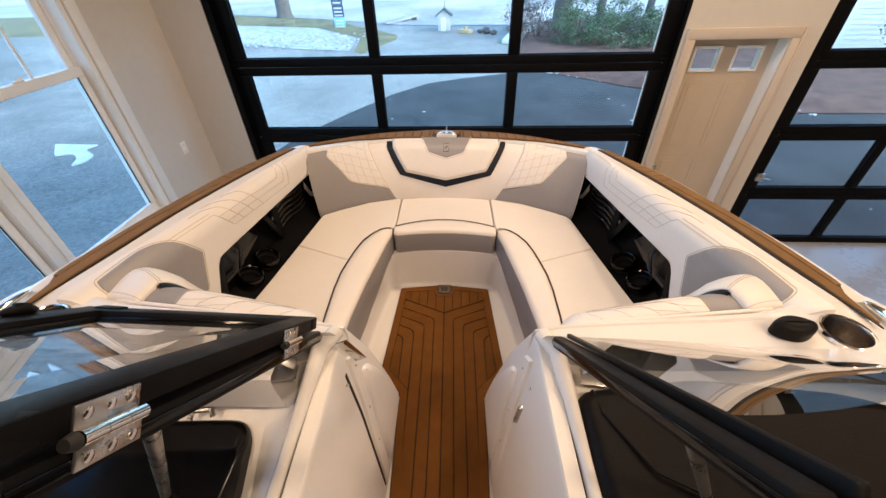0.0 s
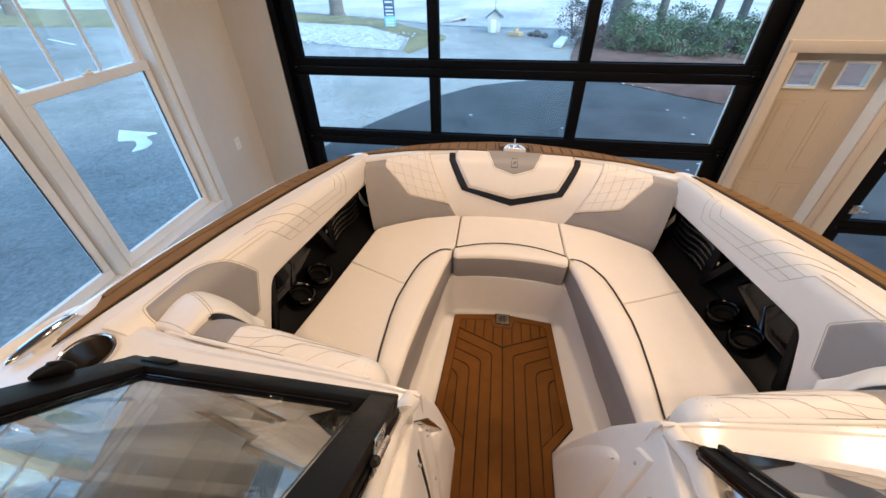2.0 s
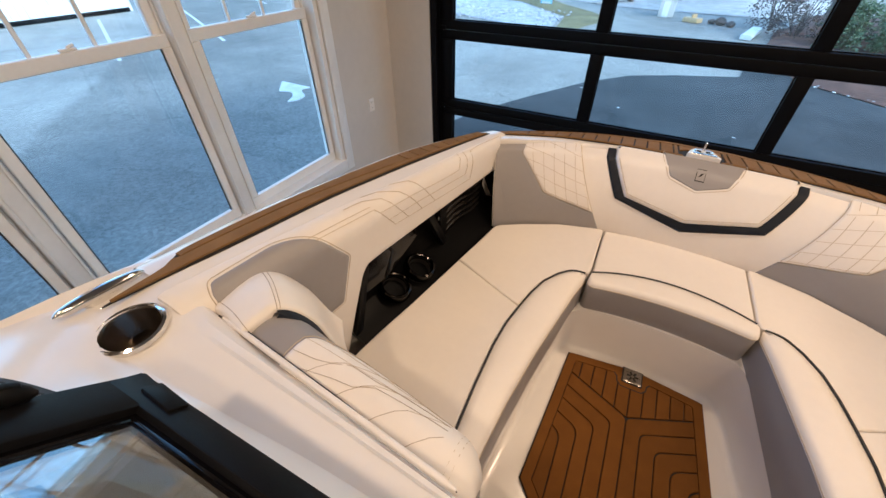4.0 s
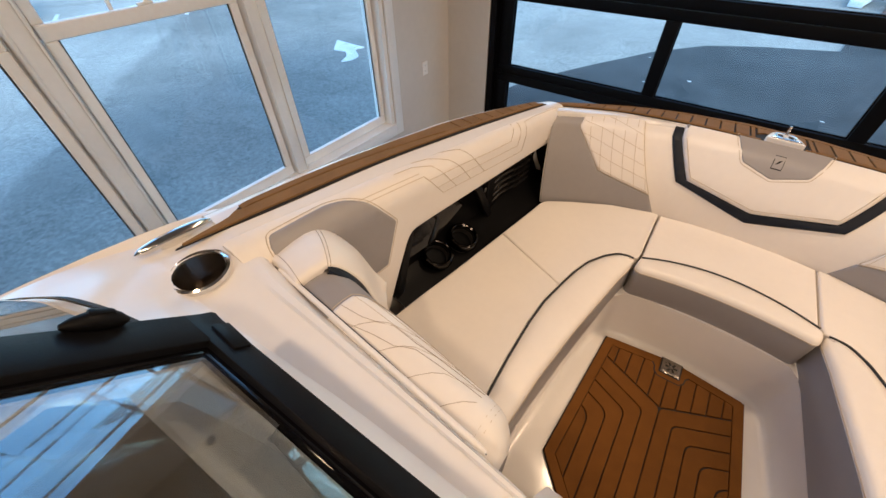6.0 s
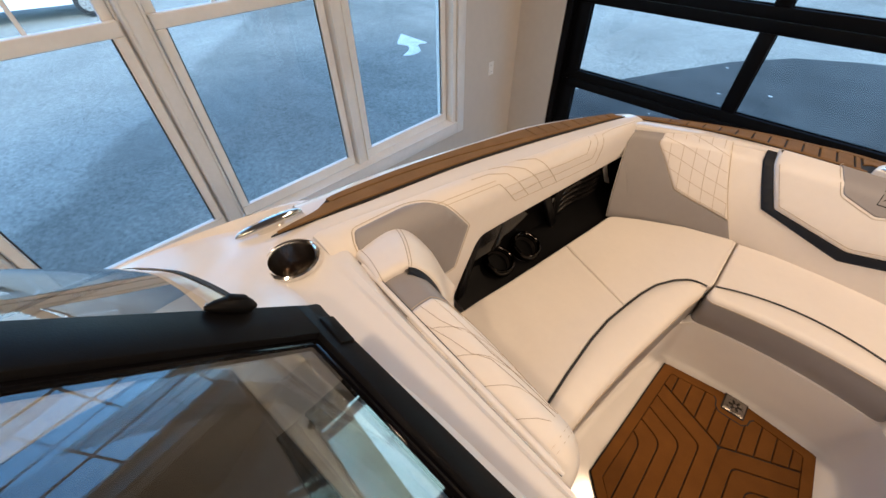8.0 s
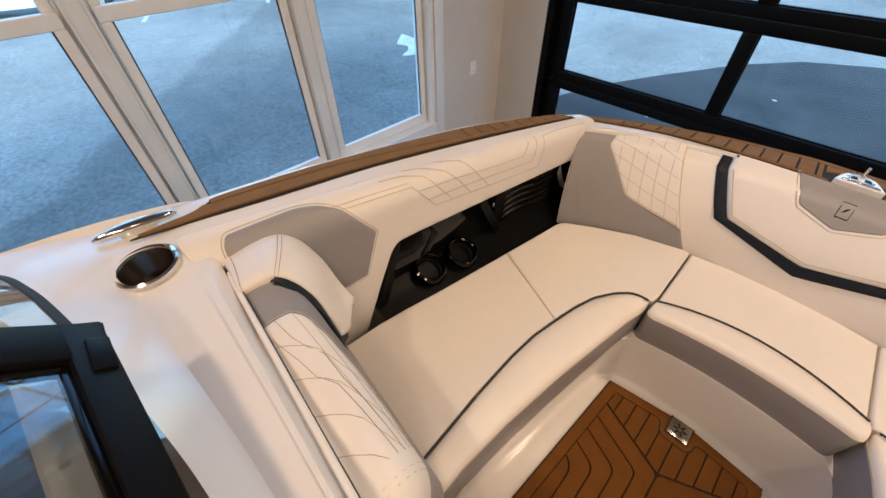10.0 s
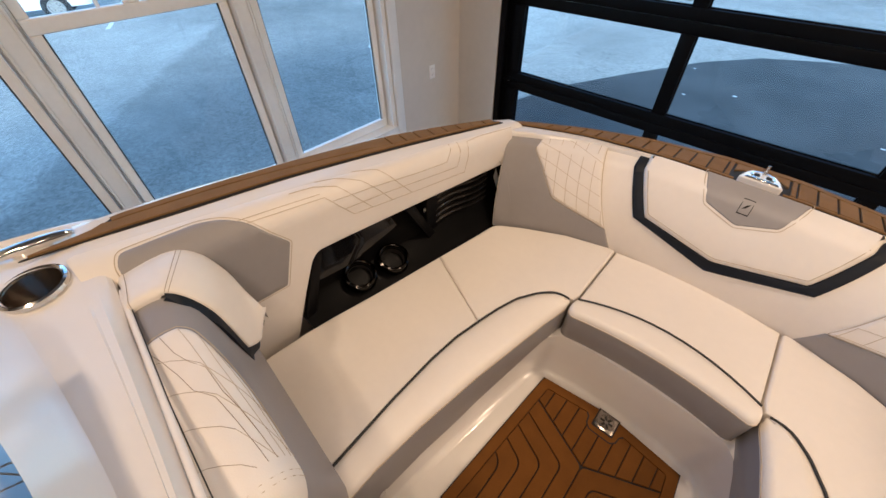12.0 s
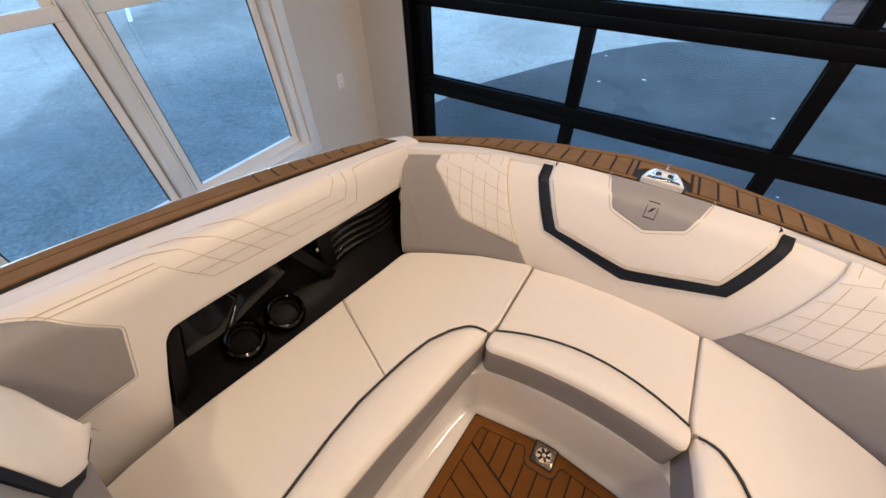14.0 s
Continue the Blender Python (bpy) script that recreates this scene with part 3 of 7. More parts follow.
# ---- outdoors ----
def ground_material(name="old asphalt", tone=(0.315, 0.303, 0.268), wear=1.0, shine=0.25, grain=0.28):
    """Old pale asphalt with darker paving, worn at two scales, wet and a little glossy; a broad band of shade is put
    into its colour.
    """
    m = material(name, tone, 0.75, bump=0.0, spec=shine)
    nt = m.node_tree
    b = nt.nodes["Principled BSDF"]
    tc = nt.nodes.new("ShaderNodeTexCoord")

    def noise_at(scale, detail, rough, lo, hi, a, z):
        n = nt.nodes.new("ShaderNodeTexNoise")
        n.inputs["Scale"].default_value, n.inputs["Detail"].default_value, n.inputs["Roughness"].default_value = scale, detail, rough
        nt.links.new(tc.outputs["Object"], n.inputs["Vector"])
        r = nt.nodes.new("ShaderNodeMapRange")
        r.inputs[1].default_value, r.inputs[2].default_value, r.inputs[3].default_value, r.inputs[4].default_value = lo, hi, a, z
        nt.links.new(n.outputs["Fac"], r.inputs[0])
        return n, r

    def times(p, q):
        t = nt.nodes.new("ShaderNodeMath")
        t.operation = "MULTIPLY"
        nt.links.new(p, t.inputs[0])
        nt.links.new(q, t.inputs[1])
        return t.outputs[0]

    patches = noise_at(0.28, 5, 0.62, 0.36, 0.64, 1 - 0.20 * wear, 1 + 0.13 * wear)[1].outputs[0]
    stains = noise_at(1.7, 6, 0.75, 0.34, 0.66, 1 - 0.10 * wear, 1 + 0.10 * wear)[1].outputs[0]
    grit = noise_at(17, 5, 0.8, 0.38, 0.62, 1 - grain, 1 + grain)[1].outputs[0]
    wob = noise_at(1.1, 4, 0.6, 0, 1, 0, 1)[0]
    add = nt.nodes.new("ShaderNodeVectorMath")
    add.operation = "ADD"
    nt.links.new(tc.outputs["Object"], add.inputs[0])
    nt.links.new(wob.outputs["Color"], add.inputs[1])
    vor = nt.nodes.new("ShaderNodeTexVoronoi")
    vor.feature = "DISTANCE_TO_EDGE"
    vor.inputs["Scale"].default_value = 0.33
    nt.links.new(add.outputs[0], vor.inputs["Vector"])
    crack = nt.nodes.new("ShaderNodeMapRange")
    crack.inputs[1].default_value, crack.inputs[2].default_value, crack.inputs[3].default_value = 0.001, 0.008, 0.80
    nt.links.new(vor.outputs["Distance"], crack.inputs[0])
    # the building's shade, painted into the colour as a broad band with a ragged edge
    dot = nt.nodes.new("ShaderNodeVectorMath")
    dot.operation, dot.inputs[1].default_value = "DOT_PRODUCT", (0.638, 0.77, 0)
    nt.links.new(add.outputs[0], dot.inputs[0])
    shade_band = []
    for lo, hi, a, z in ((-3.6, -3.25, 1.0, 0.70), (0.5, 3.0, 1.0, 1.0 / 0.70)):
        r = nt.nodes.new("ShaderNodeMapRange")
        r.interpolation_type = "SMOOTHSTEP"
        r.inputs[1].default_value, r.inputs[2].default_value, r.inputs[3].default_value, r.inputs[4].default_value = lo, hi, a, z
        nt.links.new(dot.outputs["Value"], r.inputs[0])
        shade_band.append(r.outputs[0])
    hsv = nt.nodes.new("ShaderNodeHueSaturation")
    hsv.inputs["Color"].default_value = (*tone, 1)
    nt.links.new(times(times(times(patches, stains), times(*shade_band)), times(grit, crack.outputs[0])), hsv.inputs["Value"])
    nt.links.new(hsv.outputs[0], b.inputs["Base Color"])
    return m


def rough_sheet(poly, z, mat_name, amp=0.0, step=0.6, seed=0):
    bm = bmesh.new()
    bm.faces.new([bm.verts.new((x, y, 0)) for x, y in poly])
    xs, ys = [p[0] for p in poly], [p[1] for p in poly]
    for lo, hi, no in ((min(xs), max(xs), (1, 0, 0)), (min(ys), max(ys), (0, 1, 0))):
        n = int((hi - lo) / step)
        for k in range(1, n):
            c = lo + (hi - lo) * k / n
            bmesh.ops.bisect_plane(bm, geom=bm.verts[:] + bm.edges[:] + bm.faces[:], dist=1e-5, plane_co=(c * no[0], c * no[1], 0), plane_no=no)
    for v in bm.verts:
        inner = not v.is_boundary
        v.co.z = z + (amp * (0.5 + 0.5 * noise.noise(Vector((v.co.x * 0.7, v.co.y * 0.7, seed)))) if inner else 0)
    return bm


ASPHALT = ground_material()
ASPHALT_DARK = ground_material("dark asphalt", (0.062, 0.063, 0.063), 2.0, 0.22, 0.03)
GRASS = material("dry winter grass", (0.20, 0.17, 0.075), 0.9, noise_scale=1.2, vary=0.4, bump=0.6, bump_scale=30)
SNOW = material("old snow and ice", (0.47, 0.43, 0.385), 0.6, noise_scale=0.2, vary=0.55, spec=0.2, rough_vary=0.2)
STONE = material("pale gravel stone", (0.42, 0.42, 0.44), 0.85, noise_scale=4, vary=0.4)
MULCH = material("brown bark mulch", (0.135, 0.072, 0.050), 0.95, noise_scale=3, vary=0.5, bump=0.8, bump_scale=40)
LEAF = material("evergreen leaves", (0.12, 0.165, 0.085), 0.55, noise_scale=2.5, vary=0.55)
TWIG = material("bare twigs", (0.12, 0.10, 0.095), 0.85, noise_scale=4, vary=0.3)
BARK = material("gray bark", (0.14, 0.12, 0.105), 0.9, noise_scale=5, vary=0.35, bump=0.8, bump_scale=25)
PAINT_W = material("white road paint", (0.62, 0.63, 0.62), 0.6, noise_scale=3, vary=0.25)
WHITE_WRAP = material("white film wrap", (0.75, 0.77, 0.78), 0.3, noise_scale=1.5, vary=0.05)
SIGN_BLUE = material("blue sign paint", (0.03, 0.05, 0.12), 0.4, noise_scale=5, vary=0.1)
SIGN_LIGHT = material("pale blue sign paint", (0.25, 0.5, 0.75), 0.4, noise_scale=5, vary=0.1)
YELLOW = material("yellow paint", (0.52, 0.36, 0.18), 0.45, noise_scale=4, vary=0.1)
ROOFING = material("gray green shingle", (0.10, 0.125, 0.12), 0.8, noise_scale=4, vary=0.2)
RUBBER = material("black rubber", (0.015, 0.015, 0.016), 0.7, noise_scale=8, vary=0.2)

# one ground sheet to the horizon with a gap of its own only under the showroom floor
bm = bmesh.new()
ring = [-400, -60, -30, -15, -6, 0, 6, 12, 20, 30, 60, 400]
grid = [[bm.verts.new((x, y, GROUND)) for x in ring] for y in ring]
for i in range(len(ring) - 1):
    for j in range(len(ring) - 1):
        bm.faces.new((grid[i][j], grid[i][j + 1], grid[i + 1][j + 1], grid[i + 1][j]))
structure("ground", bm, ASPHALT, "weathered pale gray asphalt lot, wet, with a painted shade band", "ground")

structure("road", rough_sheet([(-3.75, 4.05), (-3.6, 6.3), (-3.35, 7.4), (-2.75, 8.7), (-1.85, 10.4), (-1.0, 11.45), (0.0, 12.0), (1.35, 12.5), (1.6, 14.2), (2.0, 15.1), (2.5, 12.6), (4.25, 10.95), (4.7, 10.65), (6.6, 9.1), (7.2, 8.65), (9.0, 8.6), (14, 8.6), (14, 4.05)], GROUND + 0.02, "", 0, 3), ASPHALT_DARK, "dark asphalt apron before the doors", "road")
structure("lake_ice", rough_sheet([(-60, 29), (-16, 29.5), (-9, 26.5), (-3.6, 23.2), (-1, 22.6), (3, 22.2), (4.5, 24), (60, 24), (60, 300), (-60, 300)], GROUND + 0.02, "", 0.0, 12), SNOW, "pale frozen lake with old snow", "water")
gr = rough_sheet([(-60, 22), (-22, 21.6), (-16.5, 24.6), (-12.5, 24.3), (-10.7, 23.8), (-7.8, 22.9), (-4.7, 19.3), (-4.3, 16.3), (-3.9, 15.8), (-3.4, 17.6), (-3.0, 18.7), (-3.1, 19.8), (-3.9, 21.0), (-8.5, 26.0), (-16, 29.2), (-60, 33)], GROUND + 0.012, "", 0.12, 0.9, 3)
tagged(part("grass", gr, GRASS), "dry yellow winter lawn along the lake", "grass", "", "stuff")
gv = thing("gravel_bed", "bed of pale gravel stones along the lawn", "gravel", "", "stuff")
part("gravel_base", rough_sheet([(-22, 21.5), (-13.2, 18.4), (-10.2, 18.4), (-7, 17.0), (-4.5, 16.3), (-4.8, 19.0), (-7.9, 22.7), (-10.7, 23.5), (-12.5, 24.0), (-16.5, 24.3)], GROUND + 0.02, "", 0.06, 0.8, 5), STONE, gv)
bm = bmesh.new()
for k in range(420):
    x = random.uniform(-13, -4.6)
    y = random.uniform(16.4, 18.6) - (x + 4.6) * 0.22 + random.random() ** 2 * 2.4
    r = random.uniform(0.03, 0.10)
    bmesh.ops.create_icosphere(bm, subdivisions=1, radius=r, matrix=Matrix.Translation((x, y, GROUND + 0.05)) @ pose(0, 0, 0, random.uniform(0, 90), 0, random.uniform(0, 360)) @ Matrix.Diagonal((1, 0.8, 0.55, 1)))
part("stones", bm, STONE, gv, "", False)
ml = rough_sheet([(1.95, 15.2), (2.5, 12.65), (4.25, 11.0), (4.7, 10.7), (6.6, 9.15), (7.2, 8.7), (9.0, 8.65), (16, 8.65), (16, 24), (4.6, 24), (2.6, 19)], GROUND + 0.03, "", 0.25, 0.7, 9)
tagged(part("mulch_bed", ml, MULCH), "brown bark mulch bed under the shrubs", "mulch", "", "stuff")
kb = bmesh.new()
for k in range(70):
    t = k / 69
    x, y = 2.5 + t * 5.0, 12.6 - t * 4.0 + random.uniform(-0.12, 0.12)
    bmesh.ops.create_icosphere(kb, subdivisions=1, radius=random.uniform(0.02, 0.05), matrix=Matrix.Translation((x, y, GROUND + 0.03)) @ Matrix.Diagonal((1.2, 0.9, 0.5, 1)))
for k in range(40):
    x, y = random.uniform(-2.4, 6), random.uniform(4.6, 10)
    bmesh.ops.create_icosphere(kb, subdivisions=1, radius=random.uniform(0.012, 0.035), matrix=Matrix.Translation((x, y, GROUND + 0.015)) @ Matrix.Diagonal((1.4, 0.9, 0.4, 1)))
tagged(part("scattered_leaves", kb, PAINT_W, None, "", False), "pale scraps and stones strewn on asphalt", "debris", "", "stuff")


def shrub(x, y, r, h, leaf, n, seed, label):
    """A shrub of stems and many small leaves in clumps."""
    rnd = random.Random(seed)
    ob = thing("shrub", label, "shrub", "shrubs", m=Matrix.Translation((x, y, GROUND + 0.02)))
    st = bmesh.new()
    tips = []
    for k in range(14):
        a, q = rnd.uniform(0, 6.283), rnd.uniform(0.2, 1)
        tip = Vector((math.cos(a) * r * q * 0.8, math.sin(a) * r * q * 0.8, h * rnd.uniform(0.55, 0.95)))
        tube(st, [(0, 0, -0.05), tip * 0.5 + Vector((0, 0, 0.05)), tip], [0.022, 0.014, 0.005], 5)
        tips.append(tip)
    part("stem", st, BARK, ob)
    lf = bmesh.new()
    clumps = [(rnd.uniform(0, 6.283), rnd.random() ** 0.5, rnd.uniform(0.1, 1.0)) for _ in range(46)]
    verts, faces = [], []
    for _ in range(n):
        a, q, zz = rnd.choice(clumps)
        w = math.sin(math.pi * min(1, 0.2 + zz * 0.8)) ** 0.5
        c = Vector((math.cos(a) * r * q * w, math.sin(a) * r * q * w, h * zz)) + Vector((rnd.gauss(0, 0.11), rnd.gauss(0, 0.11), rnd.gauss(0, 0.09)))
        if c.z < 0.03:
            continue
        m = Euler((rnd.uniform(-1, 1), rnd.uniform(-1, 1), rnd.uniform(0, 6.3))).to_matrix()
        l = rnd.uniform(0.05, 0.10)
        i = len(verts)
        verts += [tuple(c + m @ Vector(p)) for p in ((0, 0, 0), (l * 0.3, l * 0.5, 0.01), (0, l, 0), (-l * 0.3, l * 0.5, 0.01))]
        faces.append((i, i + 1, i + 2, i + 3))
    lf.free()
    me = bpy.data.meshes.new("leaves")
    me.from_pydata(verts, [], faces)
    me.materials.append(leaf)
    lo = new("leaves", me)
    lo.parent = ob
    return ob


for k, (x, y, r, h, kind) in enumerate([(3.9, 16.6, 0.85, 1.15, 0), (5.2, 15.9, 0.95, 1.1, 0), (6.6, 15.8, 1.0, 1.15, 0), (7.9, 16.6, 0.9, 1.1, 0), (4.6, 18.0, 1.1, 1.5, 0), (6.2, 17.8, 1.2, 1.35, 0), (3.0, 18.0, 0.9, 1.5, 1), (2.5, 19.5, 0.8, 1.4, 1), (9.4, 16.0, 1.0, 1.5, 0), (13.5, 13.5, 1.1, 1.6, 0)]):
    shrub(x, y, r, h, TWIG if kind else LEAF, 1500 if kind else 2600, 40 + k, "bare twiggy gray shrub on mulch" if kind else "dense green evergreen shrub on brown mulch")


def tree(x, y, r, h, seed, label, crown=True):
    rnd = random.Random(seed)
    ob = thing("tree", label, "tree", "trees", m=Matrix.Translation((x, y, GROUND)))
    bm = bmesh.new()
    tube(bm, [(0, 0, -0.1), (0, 0, 0.25), (0.03, 0, 1.5), (-0.05, 0.05, h * 0.5), (0, 0, h)], [r * 1.5, r * 1.08, r, r * 0.7, r * 0.12], 14)
    part("trunk", bm, BARK, ob)
    bm = bmesh.new()
    vs, fs = [], []
    for k in range(26 if crown else 44):
        a, z = rnd.uniform(0, 6.283), rnd.uniform(0.38, 0.95) * h
        l = (1.1 - z / h) * h * 0.38 + 0.4
        tip = Vector((math.cos(a) * l, math.sin(a) * l, z + l * rnd.uniform(0.0, 0.35)))
        tube(bm, [(0, 0, z), tip * 0.5 + Vector((0, 0, z * 0.5 + 0.1)), tip], [r * 0.22, r * 0.12, 0.012], 5)
        if crown:
            for _ in range(70):
                c = tip * rnd.uniform(0.45, 1.05) + Vector((rnd.gauss(0, 0.3), rnd.gauss(0, 0.3), rnd.gauss(0, 0.2)))
                c.z = z + (tip.z - z) * rnd.uniform(0.4, 1) + rnd.gauss(0, 0.2)
                m = Euler((rnd.uniform(-1, 1), rnd.uniform(-1, 1), rnd.uniform(0, 6.3))).to_matrix()
                i = len(vs)
                vs += [tuple(c + m @ Vector(p)) for p in ((0, 0, 0), (0.05, 0.12, 0), (0, 0.26, 0), (-0.05, 0.12, 0))]
                fs.append((i, i + 1, i + 2, i + 3))
    part("limbs", bm, BARK, ob)
    if crown:
        me = bpy.data.meshes.new("crown")
        me.from_pydata(vs, [], fs)
        me.materials.append(LEAF)
        lo = new("crown", me)
        lo.parent = ob
    return ob


tree(-11.4, 27.4, 0.42, 13, 1, "tall tree with a stout gray trunk on the lawn")
tree(-16.2, 28.6, 0.34, 12, 2, "tall tree with a gray trunk by the lake")
tree(-7.4, 25.0, 0.07, 4.5, 3, "slender bare young tree on the lawn", False)
tree(4.4, 20.5, 0.38, 11, 4, "evergreen tree with a stout trunk by the drive")
tree(5.6, 18.8, 0.16, 9, 5, "straight pale tree trunk behind shrubs", False)
tree(7.4, 18.4, 0.14, 9, 6, "straight pale tree trunk behind shrubs", False)
tree(8.6, 19.0, 0.16, 9, 7, "straight pale tree trunk behind shrubs", False)
tree(-29, 13, 0.35, 14, 10, "tall bare winter tree beyond the lot", False)
tree(-31, 5, 0.32, 13, 11, "tall bare winter tree beyond the lot", False)
tree(-28, -3, 0.34, 14, 12, "tall bare winter tree beyond the lot", False)
tree(-30, 33, 0.4, 12, 8, "tall tree with a gray trunk by the lake")
tree(-36, 27, 0.4, 12, 9, "tall tree with a gray trunk by the lake")

# sign on the gravel: dark and pale panels, writing too small to read
sg = thing("yard_sign", "blue and white vertical notice sign on a post", "sign", m=Matrix.Translation((-6.35, 22.0, GROUND)))
part("post", boxed(-0.04, 0.0, 0.0, 0.04, 0.06, 1.6, 0.01), BARK, sg)
for z0, z1, mt in ((1.09, 1.62, SIGN_BLUE), (0.56, 1.08, SIGN_BLUE), (0.10, 0.55, SIGN_LIGHT)):
    pnl = part("sign_panel", boxed(-0.28, -0.03, z0, 0.28, -0.002, z1, 0.006), mt, sg)
    for k in range(3):
        zc = z1 - 0.14 - k * (z1 - z0) / 3.4
        part("bar", boxed(-0.2, -0.034, zc - 0.035, 0.2, -0.031, zc + 0.035), PAINT_W, pnl, "unreadable white line", False)

sh = thing("shed", "small pale shed with a gray green gable roof", "shed", m=Matrix.Translation((-1.0, 21.0, GROUND)) @ Matrix.Scale(0.68, 4))
part("wall", boxed(-0.42, 0, 0, 0.42, 0.8, 0.95, 0.01), WALL, sh)
bm = bmesh.new()
for s in (-1, 1):
    bar((s * 0.28, -0.12, 1.12), (s * 0.28, 0.92, 1.12), (1, 0, -s * 0.75), 0.80, 0.05, 0.005, bm)
part("roof", bm, ROOFING, sh)
for y in (0.0, 0.76):
    gb = bmesh.new()
    ends = [[gb.verts.new(p) for p in ((-0.42, d, 0.952), (0.42, d, 0.952), (0, d, 1.30))] for d in (y, y + 0.04)]
    for f in (ends[0], ends[1][::-1]) + tuple((ends[0][k], ends[1][k], ends[1][k - 2], ends[0][k - 2]) for k in range(3)):
        gb.faces.new(f)
    part("gable", gb, WALL, sh, "", False)
part("door", boxed(-0.22, -0.02, 0.0, 0.12, -0.001, 0.80, 0.005), TRIM, sh)
fl = thing("flag_pole", "slim gray pole beside the shed", "pole", m=Matrix.Translation((-1.0, 21.6, GROUND)))
part("shaft", tube(bmesh.new(), [(0, 0, 0), (0, 0, 6)], [0.035, 0.02], 10), STEEL, fl)
yb = thing("yellow_float", "yellow paddle boat hull on the shore", "boat", m=pose(0.05, 20.2, GROUND + 0.01, 0, 0, 60) @ Matrix.Diagonal((0.48, 0.48, 0.36, 1)))
part("hull", cushion(round_poly([(-0.42, -0.6), (0.42, -0.6), (0.36, 0.7), (-0.36, 0.7)], 0.12), 0.42, 0.42, 0.1), YELLOW, yb)
part("seat_back", boxed(-0.3, -0.1, 0.4, 0.3, 0.05, 0.75, 0.04), YELLOW, yb)
wp = thing("white_plank", "white plastic dock section lying beside the drive", "dock section", m=pose(1.85, 17.9, GROUND + 0.08, 0, -3, 74))
part("deck_board", boxed(-0.65, -0.16, 0, 0.65, 0.16, 0.12, 0.02), WHITE_WRAP, wp)
part("end_cap", boxed(-0.70, -0.17, -0.02, -0.651, 0.17, 0.14, 0.02), WHITE_WRAP, wp)
for k, (x, y, r) in enumerate([(1.0, 20.0, 0.20), (0.7, 20.2, 0.13), (1.3, 19.7, 0.15)]):
    bm = bmesh.new()
    bmesh.ops.create_icosphere(bm, subdivisions=3, radius=r)
    for v in bm.verts:
        v.co = Vector((v.co.x, v.co.y, v.co.z * 0.7 + r * 0.6)) * (1 + 0.25 * noise.noise(v.co * 6 + Vector((k * 7, 0, 0))))
    rock = part("rock", bm, BARK, None)
    rock.location = (x, y, GROUND)
    tagged(rock, "dark gray boulder beside the drive", "rock", "boulders")
dk = thing("dock_ramp", "pale snowy ramp on the lake shore", "ramp", m=pose(-3.6, 24.6, GROUND + 0.12, 0, -6, 40) @ Matrix.Scale(0.5, 4))
part("ramp_deck", boxed(-2.2, -0.5, -0.1, 2.2, 0.5, 0.1, 0.03), SNOW, dk)
part("ramp_post", boxed(1.6, -0.45, -1.2, 1.8, 0.45, -0.1, 0.02), BARK, dk)

hs = thing("neighbour_house", "white clapboard house wall behind the mulch bed", "house", m=pose(12.2, 14.9, GROUND, 0, 0, -8))
part("wall", boxed(0, 0.03, 0, 9, 6, 4.2), TRIM, hs, "", False)
for k in range(28):
    part("clapboard", bar((0.1, 0.012, 0.16 + k * 0.145), (9.0, 0.012, 0.16 + k * 0.145), (0, 0.12, 1), 0.150, 0.012, 0), TRIM, hs, "", False)
part("corner_board", boxed(-0.02, -0.012, 0, 0.13, 0.1, 4.2, 0.005), TRIM, hs)
part("foundation", boxed(-0.01, -0.02, -0.1, 9, 0.0, 0.10), STONE, hs, "", False)
part("roof", bar((-0.4, 2.9, 5.2), (9.2, 2.9, 5.2), (0, 1, 0.0), 7.0, 0.12, 0.01), ROOFING, hs)
for x in (1.6, 4.2):
    wi = part("window", boxed(x, -0.03, 1.0, x + 0.95, -0.006, 2.5, 0.005), TRIM, hs, "white framed window")
    for z0 in (1.07, 1.79):
        part("pane", boxed(x + 0.07, -0.034, z0, x + 0.88, -0.031, z0 + 0.64), BLACK, wi, "", False)

# parking lot side
def parking_line(x0, y0, x1, y1):
    l = math.dist((x0, y0), (x1, y1)) / 2
    pm = thing("parking_line", "worn white painted parking line on asphalt", "road marking", "parking lines", m=pose((x0 + x1) / 2, (y0 + y1) / 2, GROUND + 0.006, 0, 0, math.degrees(math.atan2(y1 - y0, x1 - x0))))
    part("line", boxed(-l, -0.055, 0, l, 0.055, 0.003), PAINT_W, pm, "", False)


for ends in ((-14.5, 2.96, -17.6, 4.2), (-14.1, 6.42, -22.4, 9.88), (-13.7, 9.57, -22.3, 13.56), (-19.6, 16.56, -22.6, 17.9)):
    parking_line(*ends)
bm = bmesh.new()
pts = round_poly([(-8.36, 7.16), (-7.7, 7.12), (-7.38, 7.11), (-7.46, 6.88), (-7.03, 6.6), (-6.98, 6.3), (-7.12, 6.15), (-7.26, 6.45), (-7.54, 6.68), (-7.84, 6.58)], [0.06, 0, 0.02, 0.08, 0.12, 0.12, 0.02, 0.15, 0.1, 0.05], 3)
low, top = ([bm.verts.new((x, y, GROUND + h)) for x, y in pts] for h in (0.002, 0.02))
for k in range(len(low)):
    bm.faces.new((low[k], low[(k + 1) % len(low)], top[(k + 1) % len(low)], top[k]))
bm.faces.new(top)
tagged(part("snow_patch", bm, PAINT_W, None, "", False), "small white patch of old snow on asphalt", "snow")
